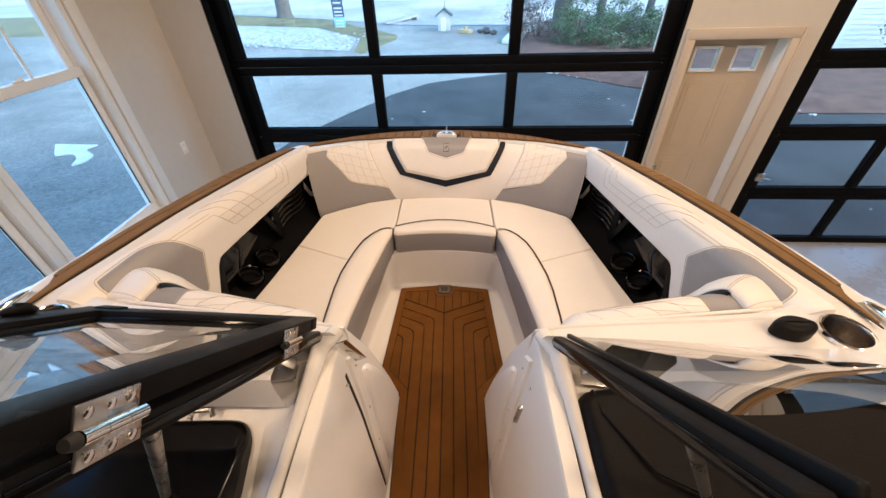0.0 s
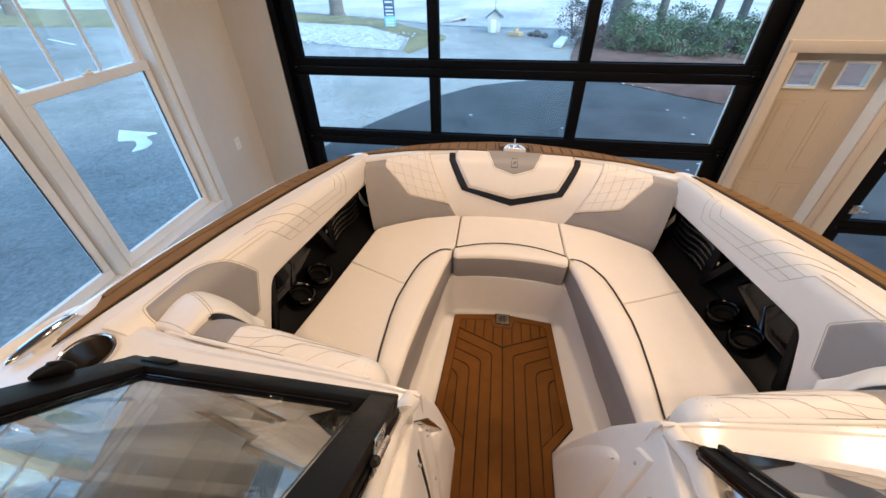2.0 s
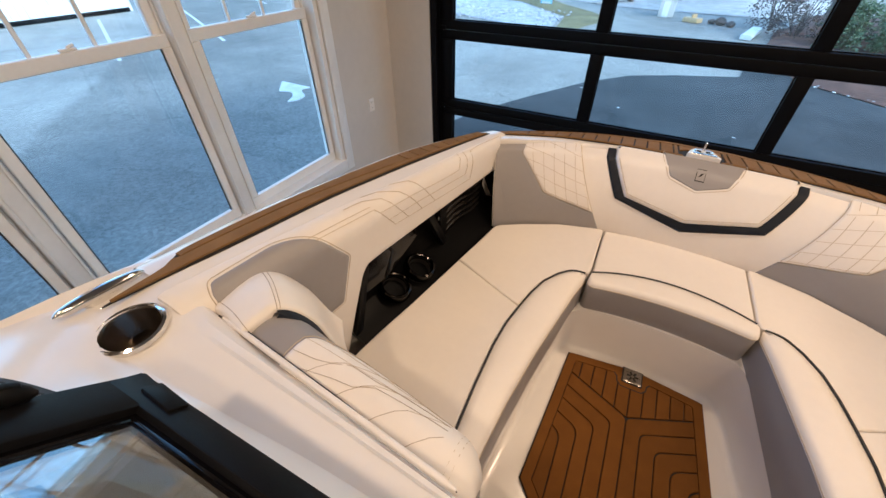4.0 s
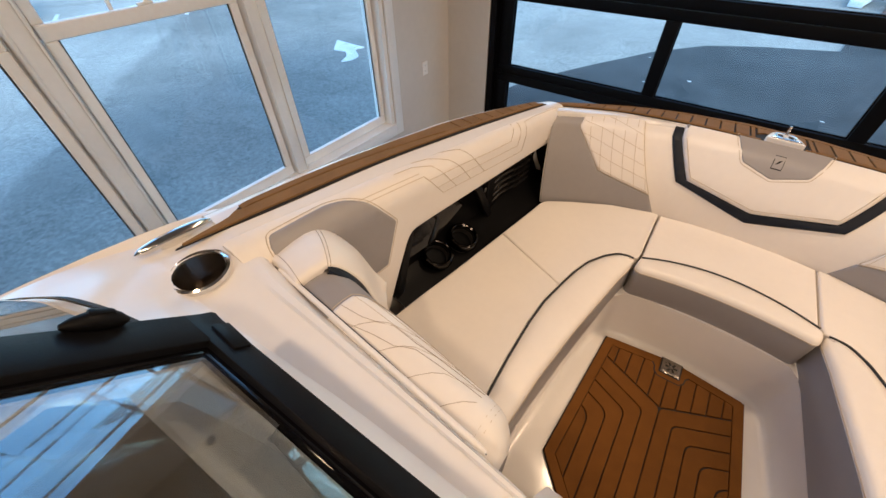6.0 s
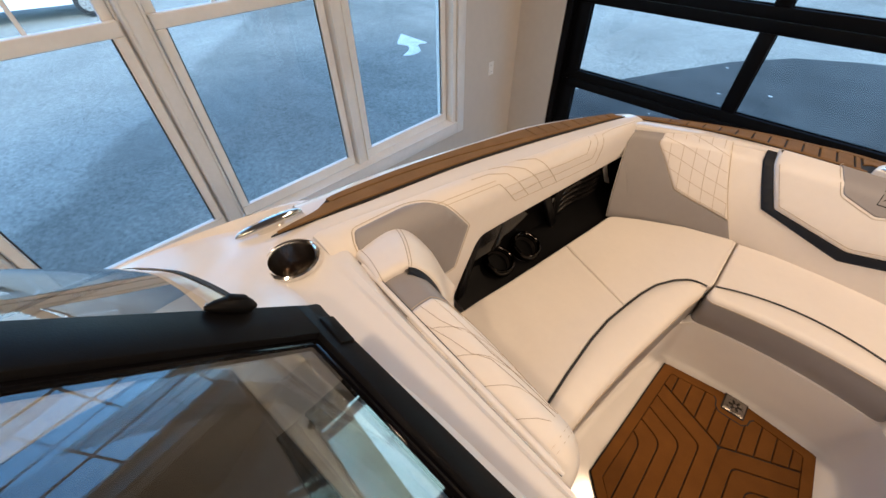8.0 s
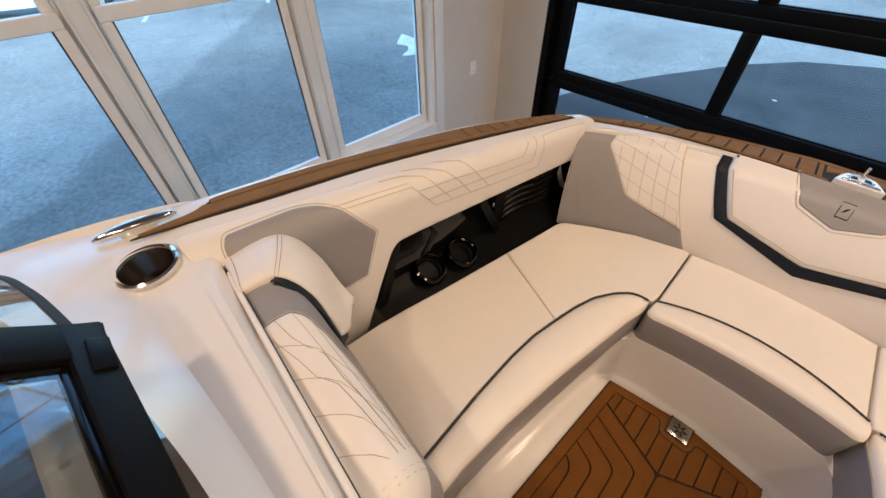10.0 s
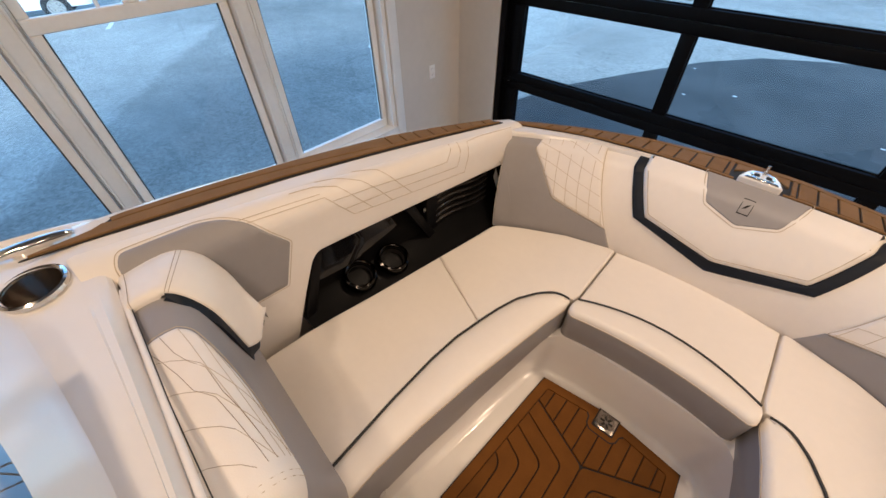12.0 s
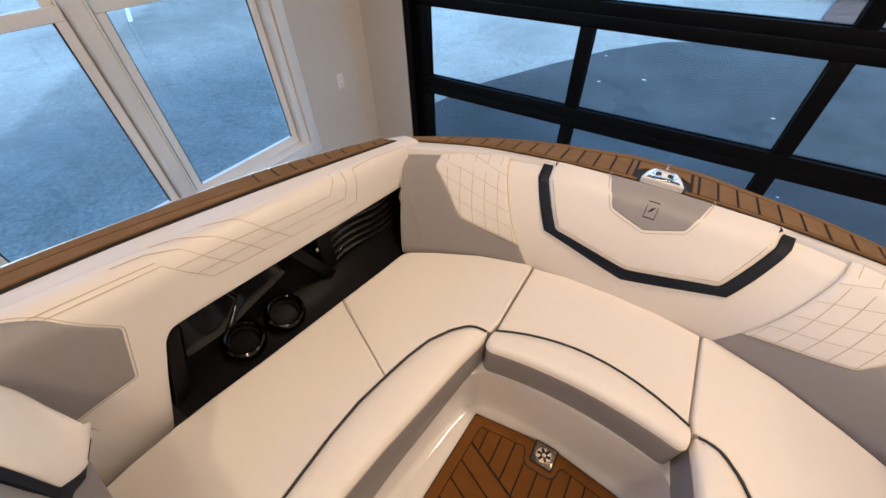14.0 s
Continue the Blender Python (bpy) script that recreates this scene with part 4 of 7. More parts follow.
def storage_container(m, l=6.1, w=2.4, h=2.6):
    """A steel box with ribbed walls on a dark bottom frame; its long side lies along y, its face at x = 0."""
    sc = thing("storage_container", "white ribbed steel storage container on the lot", "container", m=m)
    def ribbed(p, q):
        p, q = Vector(p), Vector(q)
        n = max(4, round((q - p).length / 0.28))
        out = (q - p).normalized().cross(Vector((0, 0, 1))) * 0.036
        line = []
        for k in range(n):
            line += [p.lerp(q, (k + f) / n) + out * d for f, d in ((0, 0), (0.35, 0), (0.5, -1), (0.85, -1))]
        bm = bmesh.new()
        rows = [[bm.verts.new(v + Vector((0, 0, z))) for v in line + [q]] for z in (0.17, h - 0.1)]
        for j in range(len(line)):
            bm.faces.new((rows[0][j], rows[0][j + 1], rows[1][j + 1], rows[1][j]))
        return bm
    for p, q in (((-0.03, 0.1, 0), (-0.03, l - 0.1, 0)), ((-0.1, l - 0.03, 0), (-w + 0.1, l - 0.03, 0)), ((-w + 0.03, l - 0.1, 0), (-w + 0.03, 0.1, 0)), ((-w + 0.1, 0.03, 0), (-0.1, 0.03, 0))):
        part("ribbed_wall", ribbed(p, q), WHITE_WRAP, sc, "", False)
    for x in (-w, -0.12):
        for y in (0, l - 0.12):
            part("corner_post", boxed(x, y, 0.0, x + 0.12, y + 0.12, h, 0.008), WHITE_WRAP, sc)
    for x in (-w + 0.01, -0.11):
        part("bottom_rail", boxed(x, 0.12, 0.02, x + 0.1, l - 0.12, 0.175, 0.006), BLACK_MATT, sc, "dark bottom rail")
        part("top_rail", boxed(x, 0.12, h - 0.11, x + 0.1, l - 0.12, h - 0.005, 0.006), WHITE_WRAP, sc)
    part("roof", boxed(-w + 0.02, 0.02, h - 0.03, -0.02, l - 0.02, h - 0.012), WHITE_WRAP, sc, "", False)
    part("floor", boxed(-w + 0.11, 0.11, 0.10, -0.11, l - 0.11, 0.16), BLACK_MATT, sc, "", False)


storage_container(pose(-23.75, 5.9, GROUND, 0, 0, -2))
car = thing("parked_van", "white parked van on the lot", "van", m=pose(-17.6, 1.2, GROUND, 0, 0, 75))
part("body", cushion(round_poly([(-2.3, -0.95), (2.3, -0.95), (2.3, 0.95), (-2.3, 0.95)], 0.25), 1.75, 1.4, 0.25), WHITE_WRAP, car)
part("windshield", boxed(1.6, -0.955, 1.0, 2.2, 0.955, 1.45, 0.02), BLACK, car)
for x in (-1.45, 1.45):
    for y in (-0.9, 0.9):
        wh = part("wheel", disc_turn(bmesh.new(), [(0, -0.11), (0.24, -0.11), (0.33, -0.09), (0.35, 0), (0.33, 0.09), (0.24, 0.11), (0, 0.11)], 24, pose(x, y, 0.35, 90)), RUBBER, car, "black tyre")
        part("rim", disc_turn(bmesh.new(), [(0, -0.115), (0.2, -0.115), (0.21, -0.10), (0.21, 0.10), (0.2, 0.115), (0, 0.115)], 20, pose(x, y, 0.35, 90)), STEEL, wh, "gray wheel rim")


# ---- the boat (in its own frame: x to starboard, y to the bow, z up from the foam deck) ----
def rim_z(y):
    return 0.772 - 0.096 * (y - 0.8)


RIM_Y = [-3.2, -1.0, 0.3, 0.5, 0.77, 0.9, 1.1, 1.45, 1.7, 1.95, 2.09, 2.16]
RIM_X = [1.27, 1.27, 1.245, 1.22, 1.178, 1.168, 1.158, 1.105, 1.062, 0.975, 0.905, 0.862]
PADTOP_Y = [0.6, 0.85, 1.07, 1.24, 1.47, 1.72, 2.04, 2.16]
PADTOP_X = [1.04, 1.02, 0.985, 0.958, 0.911, 0.869, 0.803, 0.778]


def rim_x(y):
    return curve_at(RIM_Y, RIM_X, y)


def padtop_x(y):
    return curve_at(PADTOP_Y, PADTOP_X, y)


def face_x(y):
    return 0.894 - 0.13 * (y - 1.19)


BOW_X = [0.0, 0.13, 0.24, 0.36, 0.53, 0.70, 0.862]


def bow_out(x):
    return curve_at(BOW_X, [2.575, 2.56, 2.515, 2.475, 2.395, 2.30, 2.16], abs(x))


def bow_in(x):
    return curve_at([0, 0.35, 0.55, 0.67, 0.78, 0.87], [2.292, 2.272, 2.215, 2.155, 2.095, 2.03], abs(x))


def bow_z(x, y):
    """Height of the bow cap: level at the backrest, falling a little to the stem."""
    return 0.643 - 0.16 * max(0, y - bow_in(x)) - 0.02 * (1 - abs(x) / 0.86)


RECESS = material("satin black moulding", (0.004, 0.004, 0.0045), 0.32, noise_scale=8, vary=0.3, rough_vary=0.05, spec=0.04)
GLOSS = material("gloss black moulding", (0.005, 0.005, 0.006), 0.10, noise_scale=8, vary=0.2, spec=0.4)
RING = material("dark polished ring", (0.03, 0.028, 0.027), 0.14, metal=1.0, noise_scale=9, vary=0.1, rough_vary=0.05)
CUPMETAL = material("polished cup steel", (0.24, 0.215, 0.19), 0.22, metal=1.0, noise_scale=12, vary=0.08, rough_vary=0.04)
CORD = material("dark navy piping", (0.008, 0.010, 0.015), 0.5, noise_scale=20, vary=0.1)
SLAT = material("gloss black slat", (0.012, 0.011, 0.011), 0.16, noise_scale=9, vary=0.2, spec=0.7)
boat = boat_thing("boat", "white sport boat with an open bow lounge", "boat")

# hull sides from the rim down to the keel
bm = bmesh.new()
plan = [(rim_x(y), y, rim_z(y) - 0.03) for y in [-3.2, -2, -1, -0.3, 0.3, 0.6, 0.9, 1.2, 1.5, 1.75, 1.95, 2.09]] + [(x, bow_out(x), bow_z(x, bow_out(x)) - 0.03) for x in (0.862, 0.78, 0.70, 0.6, 0.5, 0.4, 0.3, 0.2, 0.1, 0.0)]
for s in (-1, 1):
    rows = []
    for x, y, z in plan:
        rows.append([bm.verts.new((s * x * k, y - d, zz)) for k, d, zz in ((1, 0, z), (0.995, 0.02, z - 0.06), (0.97, 0.12, z - 0.35), (0.86, 0.30, -0.45), (0.45, 0.45, -0.72), (0.02, 0.5, -0.84))])
    for a, b in zip(rows, rows[1:]):
        for j in range(5):
            bm.faces.new((a[j], a[j + 1], b[j + 1], b[j]))
bmesh.ops.remove_doubles(bm, verts=bm.verts[:], dist=0.003)
part("hull", bm, GEL, boat, "glossy white hull side", sharp=60)
bm = bmesh.new()
back = [(1.27 * k, -3.2 - d, z) for k, d, z in ((1, 0, rim_z(-3.2) - 0.03), (0.97, 0.12, 0.76), (0.86, 0.30, -0.45), (0.45, 0.45, -0.72), (0.0, 0.5, -0.84))]
bm.faces.new([bm.verts.new(p) for p in back] + [bm.verts.new((-x, y, z)) for x, y, z in back[-2::-1]])
part("transom", bm, GEL, boat, "glossy white transom", False)
part("cockpit_floor", boxed(-1.2, -3.2, -0.05, 1.2, -1.001, -0.008), GEL_MATT, boat, "white cockpit floor", False)
for s in (-1, 1):
    part("cockpit_side", boxed(s * 1.2 - 0.02, -3.2, -0.008, s * 1.2 + 0.02, -0.92, 0.9, 0.01), GEL_MATT, boat, "white cockpit side", False)

# gunwale caps: from the rub rail over the rounded rim to the edge of the pads
for s in (-1, 1):
    bm = bmesh.new()
    rows = []
    ys = [0.835 + (2.16 - 0.835) * k / 30 for k in range(31)]
    for y in ys:
        o, i, z = rim_x(y), padtop_x(y), rim_z(y)
        prof = [(o + 0.004, z - 0.05), (o + 0.003, z - 0.022), (o - 0.004, z - 0.008), (o - 0.018, z - 0.001), (o - 0.035, z), ((o + i) / 2, z + 0.001), (i + 0.022, z), (i + 0.008, z - 0.004), (i - 0.004, z - 0.016), (i - 0.008, z - 0.05)]
        rows.append([bm.verts.new((s * x, y, zz)) for x, zz in prof])
    for a, b in zip(rows, rows[1:]):
        for j in range(len(a) - 1):
            bm.faces.new((a[j], a[j + 1], b[j + 1], b[j]))
    part("gunwale_cap", bm, GEL, boat, "glossy white gunwale")
    rr = bmesh.new()
    tube(rr, [(s * (rim_x(y) + 0.006), y, rim_z(y) - 0.05) for y in [-1.0 + 3.12 * k / 30 for k in range(31)]], 0.014, 8)
    part("rub_rail", rr, STEEL, boat, "steel rub rail")
bm = bmesh.new()
rows = []
for k in range(49):
    x = -0.862 + 1.724 * k / 48
    a, b = bow_in(x) - 0.003, bow_out(x)
    pts = [(a, -0.05), (a + 0.002, -0.016), (a + 0.012, -0.004)] + [(a + (b - a) * t, 0.0) for t in (0.25, 0.5, 0.75)] + [(b - 0.03, 0), (b - 0.01, -0.006), (b, -0.02), (b, -0.06)]
    rows.append([bm.verts.new((x, y, bow_z(x, y) + d)) for y, d in pts])
for a, b in zip(rows, rows[1:]):
    for j in range(len(a) - 1):
        bm.faces.new((a[j], a[j + 1], b[j + 1], b[j]))
part("bow_cap", bm, GEL, boat, "glossy white bow cap")

# floor liner: floor, fillet and risers under the seats
WELL = [(0.395, 0.62), (0.392, 0.95), (0.383, 1.10), (0.345, 1.40), (0.318, 1.58), (0.300, 1.655), (0.255, 1.695), (0.15, 1.712), (0.0, 1.718)]
WELL = WELL + [(-x, y) for x, y in WELL[-2::-1]]
bm = bmesh.new()
rows = []
for i, p in enumerate(WELL):
    a, b = Vector(WELL[max(0, i - 1)]), Vector(WELL[min(len(WELL) - 1, i + 1)])
    d = (b - a).normalized()
    n = Vector((-d.y, d.x))
    rows.append([bm.verts.new((p[0] + n.x * o, p[1] + n.y * o, z)) for o, z in ((0.024, -0.0055), (0.010, -0.004), (0.003, 0.002), (0.0, 0.012), (-0.004, 0.10), (-0.010, 0.205 if abs(p[0]) > 0.27 else 0.222), (-0.06, 0.205 if abs(p[0]) > 0.27 else 0.222))])
for a, b in zip(rows, rows[1:]):
    for j in range(6):
        bm.faces.new((a[j], a[j + 1], b[j + 1], b[j]))
part("seat_riser", bm, GEL, boat, "glossy white moulded riser")
part("floor_liner", boxed(-0.42, -1.2, -0.05, 0.42, 1.75, -0.006), GEL, boat, "", False)
for s in (-1, 1):
    bm = bmesh.new()
    tube(bm, [(s * 0.3905, 1.0, 0.14), (s * 0.3835, 1.0, 0.14)], 0.014, 16)
    part("courtesy_light", bm, STEEL, boat, "small round steel courtesy light")

# foam deck with grooves: border strips, lengthwise strips that bend outwards, short strips at the bow end
mat_deck = boat_thing("foam_deck", "brown foam decking with dark grooves on the bow floor", "decking")
OUT = [(0.0, 1.688), (0.242, 1.658), (0.277, 1.12), (0.183, 1.014), (0.172, 0.617), (0.172, -1.1)]
INN = [(0.0, 1.656), (0.212, 1.630), (0.245, 1.128), (0.152, 1.026), (0.143, 0.617), (0.143, -1.1)]
base = [(x, y) for x, y in OUT] + [(-x, y) for x, y in OUT[:0:-1]]
bm = bmesh.new()
bm.faces.new([bm.verts.new((x, y, 0.0)) for x, y in inset(base, -0.0045)])
bmesh.ops.triangulate(bm, faces=bm.faces[:])
part("groove_base", bm, CAULK, mat_deck, "black groove base", False)
PLANKS = []
G = 0.0018


def cut(poly, planes):
    """A convex or L-shaped outline cut by half-planes (point, inward normal)."""
    for (px, py), (nx, ny) in planes:
        out = []
        for a, b in zip(poly, poly[1:] + poly[:1]):
            da, db = (a[0] - px) * nx + (a[1] - py) * ny, (b[0] - px) * nx + (b[1] - py) * ny
            if da >= 0:
                out.append(a)
            if da * db < 0:
                t = da / (da - db)
                out.append((a[0] + (b[0] - a[0]) * t, a[1] + (b[1] - a[1]) * t))
        poly = out
        if len(poly) < 3:
            return []
    return poly


def side_plane(a, b, inside):
    d = (b[0] - a[0], b[1] - a[1])
    l = math.hypot(*d)
    n = (-d[1] / l, d[0] / l)
    if (inside[0] - a[0]) * n[0] + (inside[1] - a[1]) * n[1] < 0:
        n = (-n[0], -n[1])
    return ((a[0] + n[0] * G, a[1] + n[1] * G), n)


mid = (0.1, 1.2)
front, flank, nick = side_plane(INN[0], INN[1], mid), side_plane(INN[1], INN[2], mid), side_plane(INN[2], INN[3], mid)
DW, TURN_Y, SLOPE = 0.0495, 1.475, 0.44
ang = math.atan(SLOPE)


def bend(d):
    """The outline of a groove line d off the centre line: straight, then bent outwards with a rounded corner."""
    k = d * math.tan((math.pi / 2 - ang) / 2)
    corner = (d, TURN_Y - k * 0.55 - d * 0.45)
    far = (d + 0.4 * math.cos(ang), corner[1] + 0.4 * math.sin(ang))
    rr = 0.016 + 0.10 * d
    pts = [(d, -1.1), (d, corner[1] - rr)]
    for j in range(1, 6):
        t = j / 6
        e = (corner[0] + rr * math.cos(ang), corner[1] + rr * math.sin(ang))
        pts.append(tuple((1 - t) ** 2 * p + 2 * t * (1 - t) * c + t * t * q for p, c, q in zip((d, corner[1] - rr), corner, e)))
    return pts + [(corner[0] + rr * math.cos(ang), corner[1] + rr * math.sin(ang)), far]


for k in range(5):
    a, b = bend(max(0.0001, k * DW) + G), bend((k + 1) * DW - G)
    planes = [front, flank] + ([nick] if k >= 3 else [])
    poly = cut(a + b[::-1], planes)
    if len(poly) > 2:
        PLANKS.append(poly)
for k in range(5):
    xa, xb = k * 0.046 + G, (k + 1) * 0.046 - G
    poly = [(xa, TURN_Y + xa * SLOPE + 2.4 * G), (xb, TURN_Y + xb * SLOPE + 2.4 * G), (xb, 1.8), (xa, 1.8)]
    poly = cut(poly, [front, flank])
    if len(poly) > 2:
        PLANKS.append(poly)


def plank(poly, s, parent, z0, z1, zf=None, mat=TEAK):
    bm = bmesh.new()
    if area2(poly) < 0:
        poly = poly[::-1]
    z = zf or (lambda x, y: 0.0)
    q = inset(poly, 0.0014)
    rings = [[bm.verts.new((s * x, y, z(x, y) + h)) for x, y in ring] for ring, h in ((poly, z0), (poly, z1 - 0.0014), (q, z1))]
    n = len(poly)
    for a, b in zip(rings, rings[1:]):
        for k in range(n):
            bm.faces.new((a[k], a[(k + 1) % n], b[(k + 1) % n], b[k]))
    bm.faces.new(rings[-1])
    return part("plank", bm, mat, parent, "", False)


for s in (-1, 1):
    for poly in PLANKS:
        plank(poly, s, mat_deck, 0.0005, 0.007)

# one border strip all round, bent round the drain
half_out = round_poly([(0.0, 1.688), (0.242, 1.658), (0.277, 1.12), (0.183, 1.014), (0.172, 0.617), (0.172, -1.1)], [0, 0.012, 0.004, 0.004, 0, 0], 3)
notch = [(0.0, 1.600), (0.036, 1.601), (0.049, 1.614), (0.052, 1.636), (0.062, 1.648)]
half_inn = notch + round_poly([(0.062, 1.648), (0.212, 1.630), (0.245, 1.128), (0.152, 1.026), (0.143, 0.617), (0.143, -1.1)], [0, 0.01, 0.004, 0.004, 0, 0], 3)[1:]
ring = half_out + half_inn[::-1]
bm = bmesh.new()
for s in (-1, 1):
    lo, hi = ([bm.verts.new((s * x, y, z)) for x, y in ring] for z in (0.0006, 0.0076))
    for k in range(len(ring)):
        if 0 < k + 1 < len(ring):
            bm.faces.new((lo[k], lo[k + 1], hi[k + 1], hi[k]))
    bm.faces.new(hi)
bmesh.ops.remove_doubles(bm, verts=bm.verts[:], dist=0.00005)
part("plank", bm, TEAK, mat_deck, "", False)
groove = [(0.0, 1.5955), (0.038, 1.5965), (0.0535, 1.612), (0.0565, 1.634), (0.066, 1.6443), (0.066, 1.66), (0.0, 1.665)]
bm = bmesh.new()
for s in (-1, 1):
    bm.faces.new([bm.verts.new((s * x, y, 0.0073)) for x, y in groove])
part("groove_base", bm, CAULK, mat_deck, "", False)

dr = boat_thing("deck_drain", "square steel deck drain with a round grate", "drain")
part("drain_gap", cushion(round_poly([(-0.0375, 1.6165), (0.0375, 1.6165), (0.0375, 1.688), (-0.0375, 1.688)], [0.006, 0.006, 0.001, 0.001], 3), 0.0092, 0.0005, 0.0002), CAULK, dr, "black gap")
part("plate", boxed(-0.033, 1.621, 0.0093, 0.033, 1.685, 0.0115, 0.001), CUPMETAL, dr)
bm = disc_turn(bmesh.new(), [(0.0, 0.0135), (0.024, 0.0135), (0.026, 0.0116), (0.0, 0.0116)], 24, Matrix.Translation((0, 1.653, 0)))
grate = part("grate", bm, CUPMETAL, dr, "round grate")
for k in range(6):
    a = k * math.pi / 3
    part("slot", bar((0.006 * math.cos(a), 1.653 + 0.006 * math.sin(a), 0.0137), (0.021 * math.cos(a), 1.653 + 0.021 * math.sin(a), 0.0137), (0, 0, 1), 0.0006, 0.0075, 0), CAULK, grate, "", False)

# teak-look strips on the gunwales and the bow
TK_IN_Y, TK_IN_X = [0.735, 0.85, 1.0, 1.285, 1.5, 1.655, 1.9, 2.105], [1.082, 1.068, 1.048, 1.016, 0.977, 0.945, 0.888, 0.836]
TK_OUT_Y, TK_OUT_X = [0.74, 0.80, 0.86, 0.884, 0.905, 0.95, 1.1, 1.25, 1.48, 1.7, 1.93, 2.085], [1.084, 1.091, 1.098, 1.110, 1.124, 1.1265, 1.118, 1.102, 1.067, 1.024, 0.946, 0.882]


def strip_groove(y):
    """Where the long groove runs across the gunwale strip, from its inner edge (0) to its outer edge (1)."""
    return curve_at([0.7, 1.15, 1.4, 1.7, 2.1], [0.66, 0.64, 0.50, 0.30, 0.26], y)


for s in (-1, 1):
    st = boat_thing("gunwale_pad", "long brown foam strip with dark grooves on the gunwale", "decking", "gunwale strips")
    inner = [(curve_at(TK_IN_Y, TK_IN_X, y), y) for y in [0.735 + (2.105 - 0.735) * k / 40 for k in range(41)]]
    outer = [(curve_at(TK_OUT_Y, TK_OUT_X, y), y) for y in [0.74 + (2.085 - 0.74) * k / 80 for k in range(81)]]
    zf = lambda x, y: rim_z(y)
    bm = bmesh.new()
    pl = inner + outer[::-1]
    ins = inset(pl, 0.0)
    rows = [[bm.verts.new((s * x, y, rim_z(y) + h)) for x, y in ring] for ring, h in ((inset(pl, 0.0), 0.0005), (inset(pl, 0.0), 0.0035))]
    n = len(ins)
    for k in range(n):
        bm.faces.new((rows[0][k], rows[0][(k + 1) % n], rows[1][(k + 1) % n], rows[1][k]))
    bm.faces.new(rows[1])
    bmesh.ops.triangulate(bm, faces=[f for f in bm.faces if len(f.verts) > 4])
    part("groove_base", bm, CAULK, st, "", False)

    def tk(y, t):
        xi, xo = curve_at(TK_IN_Y, TK_IN_X, y), curve_at(TK_OUT_Y, TK_OUT_X, y)
        return xi + (xo - xi) * t

    ys = [0.752 + (2.092 - 0.752) * k / 60 for k in range(61)]
    plank([(tk(y, 0.12), y) for y in ys] + [(tk(y, strip_groove(y) - 0.025 if y > 0.9 else 0.95), y) for y in ys[::-1]], s, st, 0.003, 0.009, zf, TEAK_PALE)
    cuts = [0.902, 1.665, 1.718, 1.771, 1.825, 1.880, 1.935, 1.990, 2.043, 2.085]
    for a, b in zip(cuts, cuts[1:]):
        m = max(2, int((b - a) / 0.02))
        ya = [a + 0.002 + (b - a - 0.004) * k / m for k in range(m + 1)]
        slant = lambda y: y - 0.012 if y > 1.6 else y
        plank([(tk(y, strip_groove(y) + 0.025), slant(y)) for y in ya] + [(tk(y, 0.97), y) for y in ya[::-1]], s, st, 0.003, 0.009, zf, TEAK_PALE)

bp = boat_thing("bow_pad", "brown foam strip with dark grooves across the bow", "decking")
bzf = lambda x, y: bow_z(x, y)


def bowpad(x, t):
    yi = curve_at([0, 0.1, 0.2, 0.39, 0.587, 0.81], [2.338, 2.333, 2.321, 2.290, 2.246, 2.155], abs(x))
    yo = curve_at([0, 0.12, 0.2, 0.36, 0.53, 0.70, 0.835], [2.548, 2.538, 2.505, 2.448, 2.368, 2.272, 2.178], abs(x))
    return yi + (yo - yi) * t


for s in (-1, 1):
    xs = [0.0 + 0.832 * k / 40 for k in range(41)]
    pl = [(x, bowpad(x, 0)) for x in xs] + [(x, bowpad(x, 1)) for x in xs[::-1]]
    bm = bmesh.new()
    r0, r1 = ([bm.verts.new((s * x, y, bow_z(x, y) + h)) for x, y in pl] for h in (0.0005, 0.0035))
    for k in range(len(pl)):
        bm.faces.new((r0[k], r0[(k + 1) % len(pl)], r1[(k + 1) % len(pl)], r1[k]))
    for k in range(40):
        bm.faces.new((r1[k], r1[k + 1], r1[-2 - k], r1[-1 - k]))
    part("groove_base", bm, CAULK, bp, "", False)
    xb = [0.085, 0.105, 0.158, 0.21, 0.262, 0.315, 0.368, 0.421, 0.475, 0.53, 0.585, 0.64, 0.70, 0.826]
    for a, b in zip(xb, xb[1:]):
        q = [a + 0.003 + (b - a - 0.006) * k / 4 for k in range(5)]
        poly = [(x, bowpad(x, 0.10)) for x in q] + [(x, bowpad(x, 0.80)) for x in q[::-1]]
        plank(poly, s, bp, 0.003, 0.009, bzf, TEAK_PALE)
    e = [0.07 + (0.83 - 0.07) * k / 30 for k in range(31)]
    plank([(x, bowpad(x, 0.01)) for x in e] + [(x, bowpad(x, 0.07)) for x in e[::-1]], s, bp, 0.003, 0.009, bzf, TEAK_PALE)
    e = [0.0005 + 0.826 * k / 30 for k in range(31)]
    plank([(x, bowpad(x, 0.83)) for x in e] + [(x, bowpad(x, 0.985)) for x in e[::-1]], s, bp, 0.003, 0.009, bzf, TEAK_PALE)
    plank([(0.001, 2.455), (0.055, 2.452), (0.08, 2.42), (0.08, bowpad(0.08, 0.80)), (0.001, bowpad(0, 0.80))], s, bp, 0.003, 0.009, bzf, TEAK_PALE)

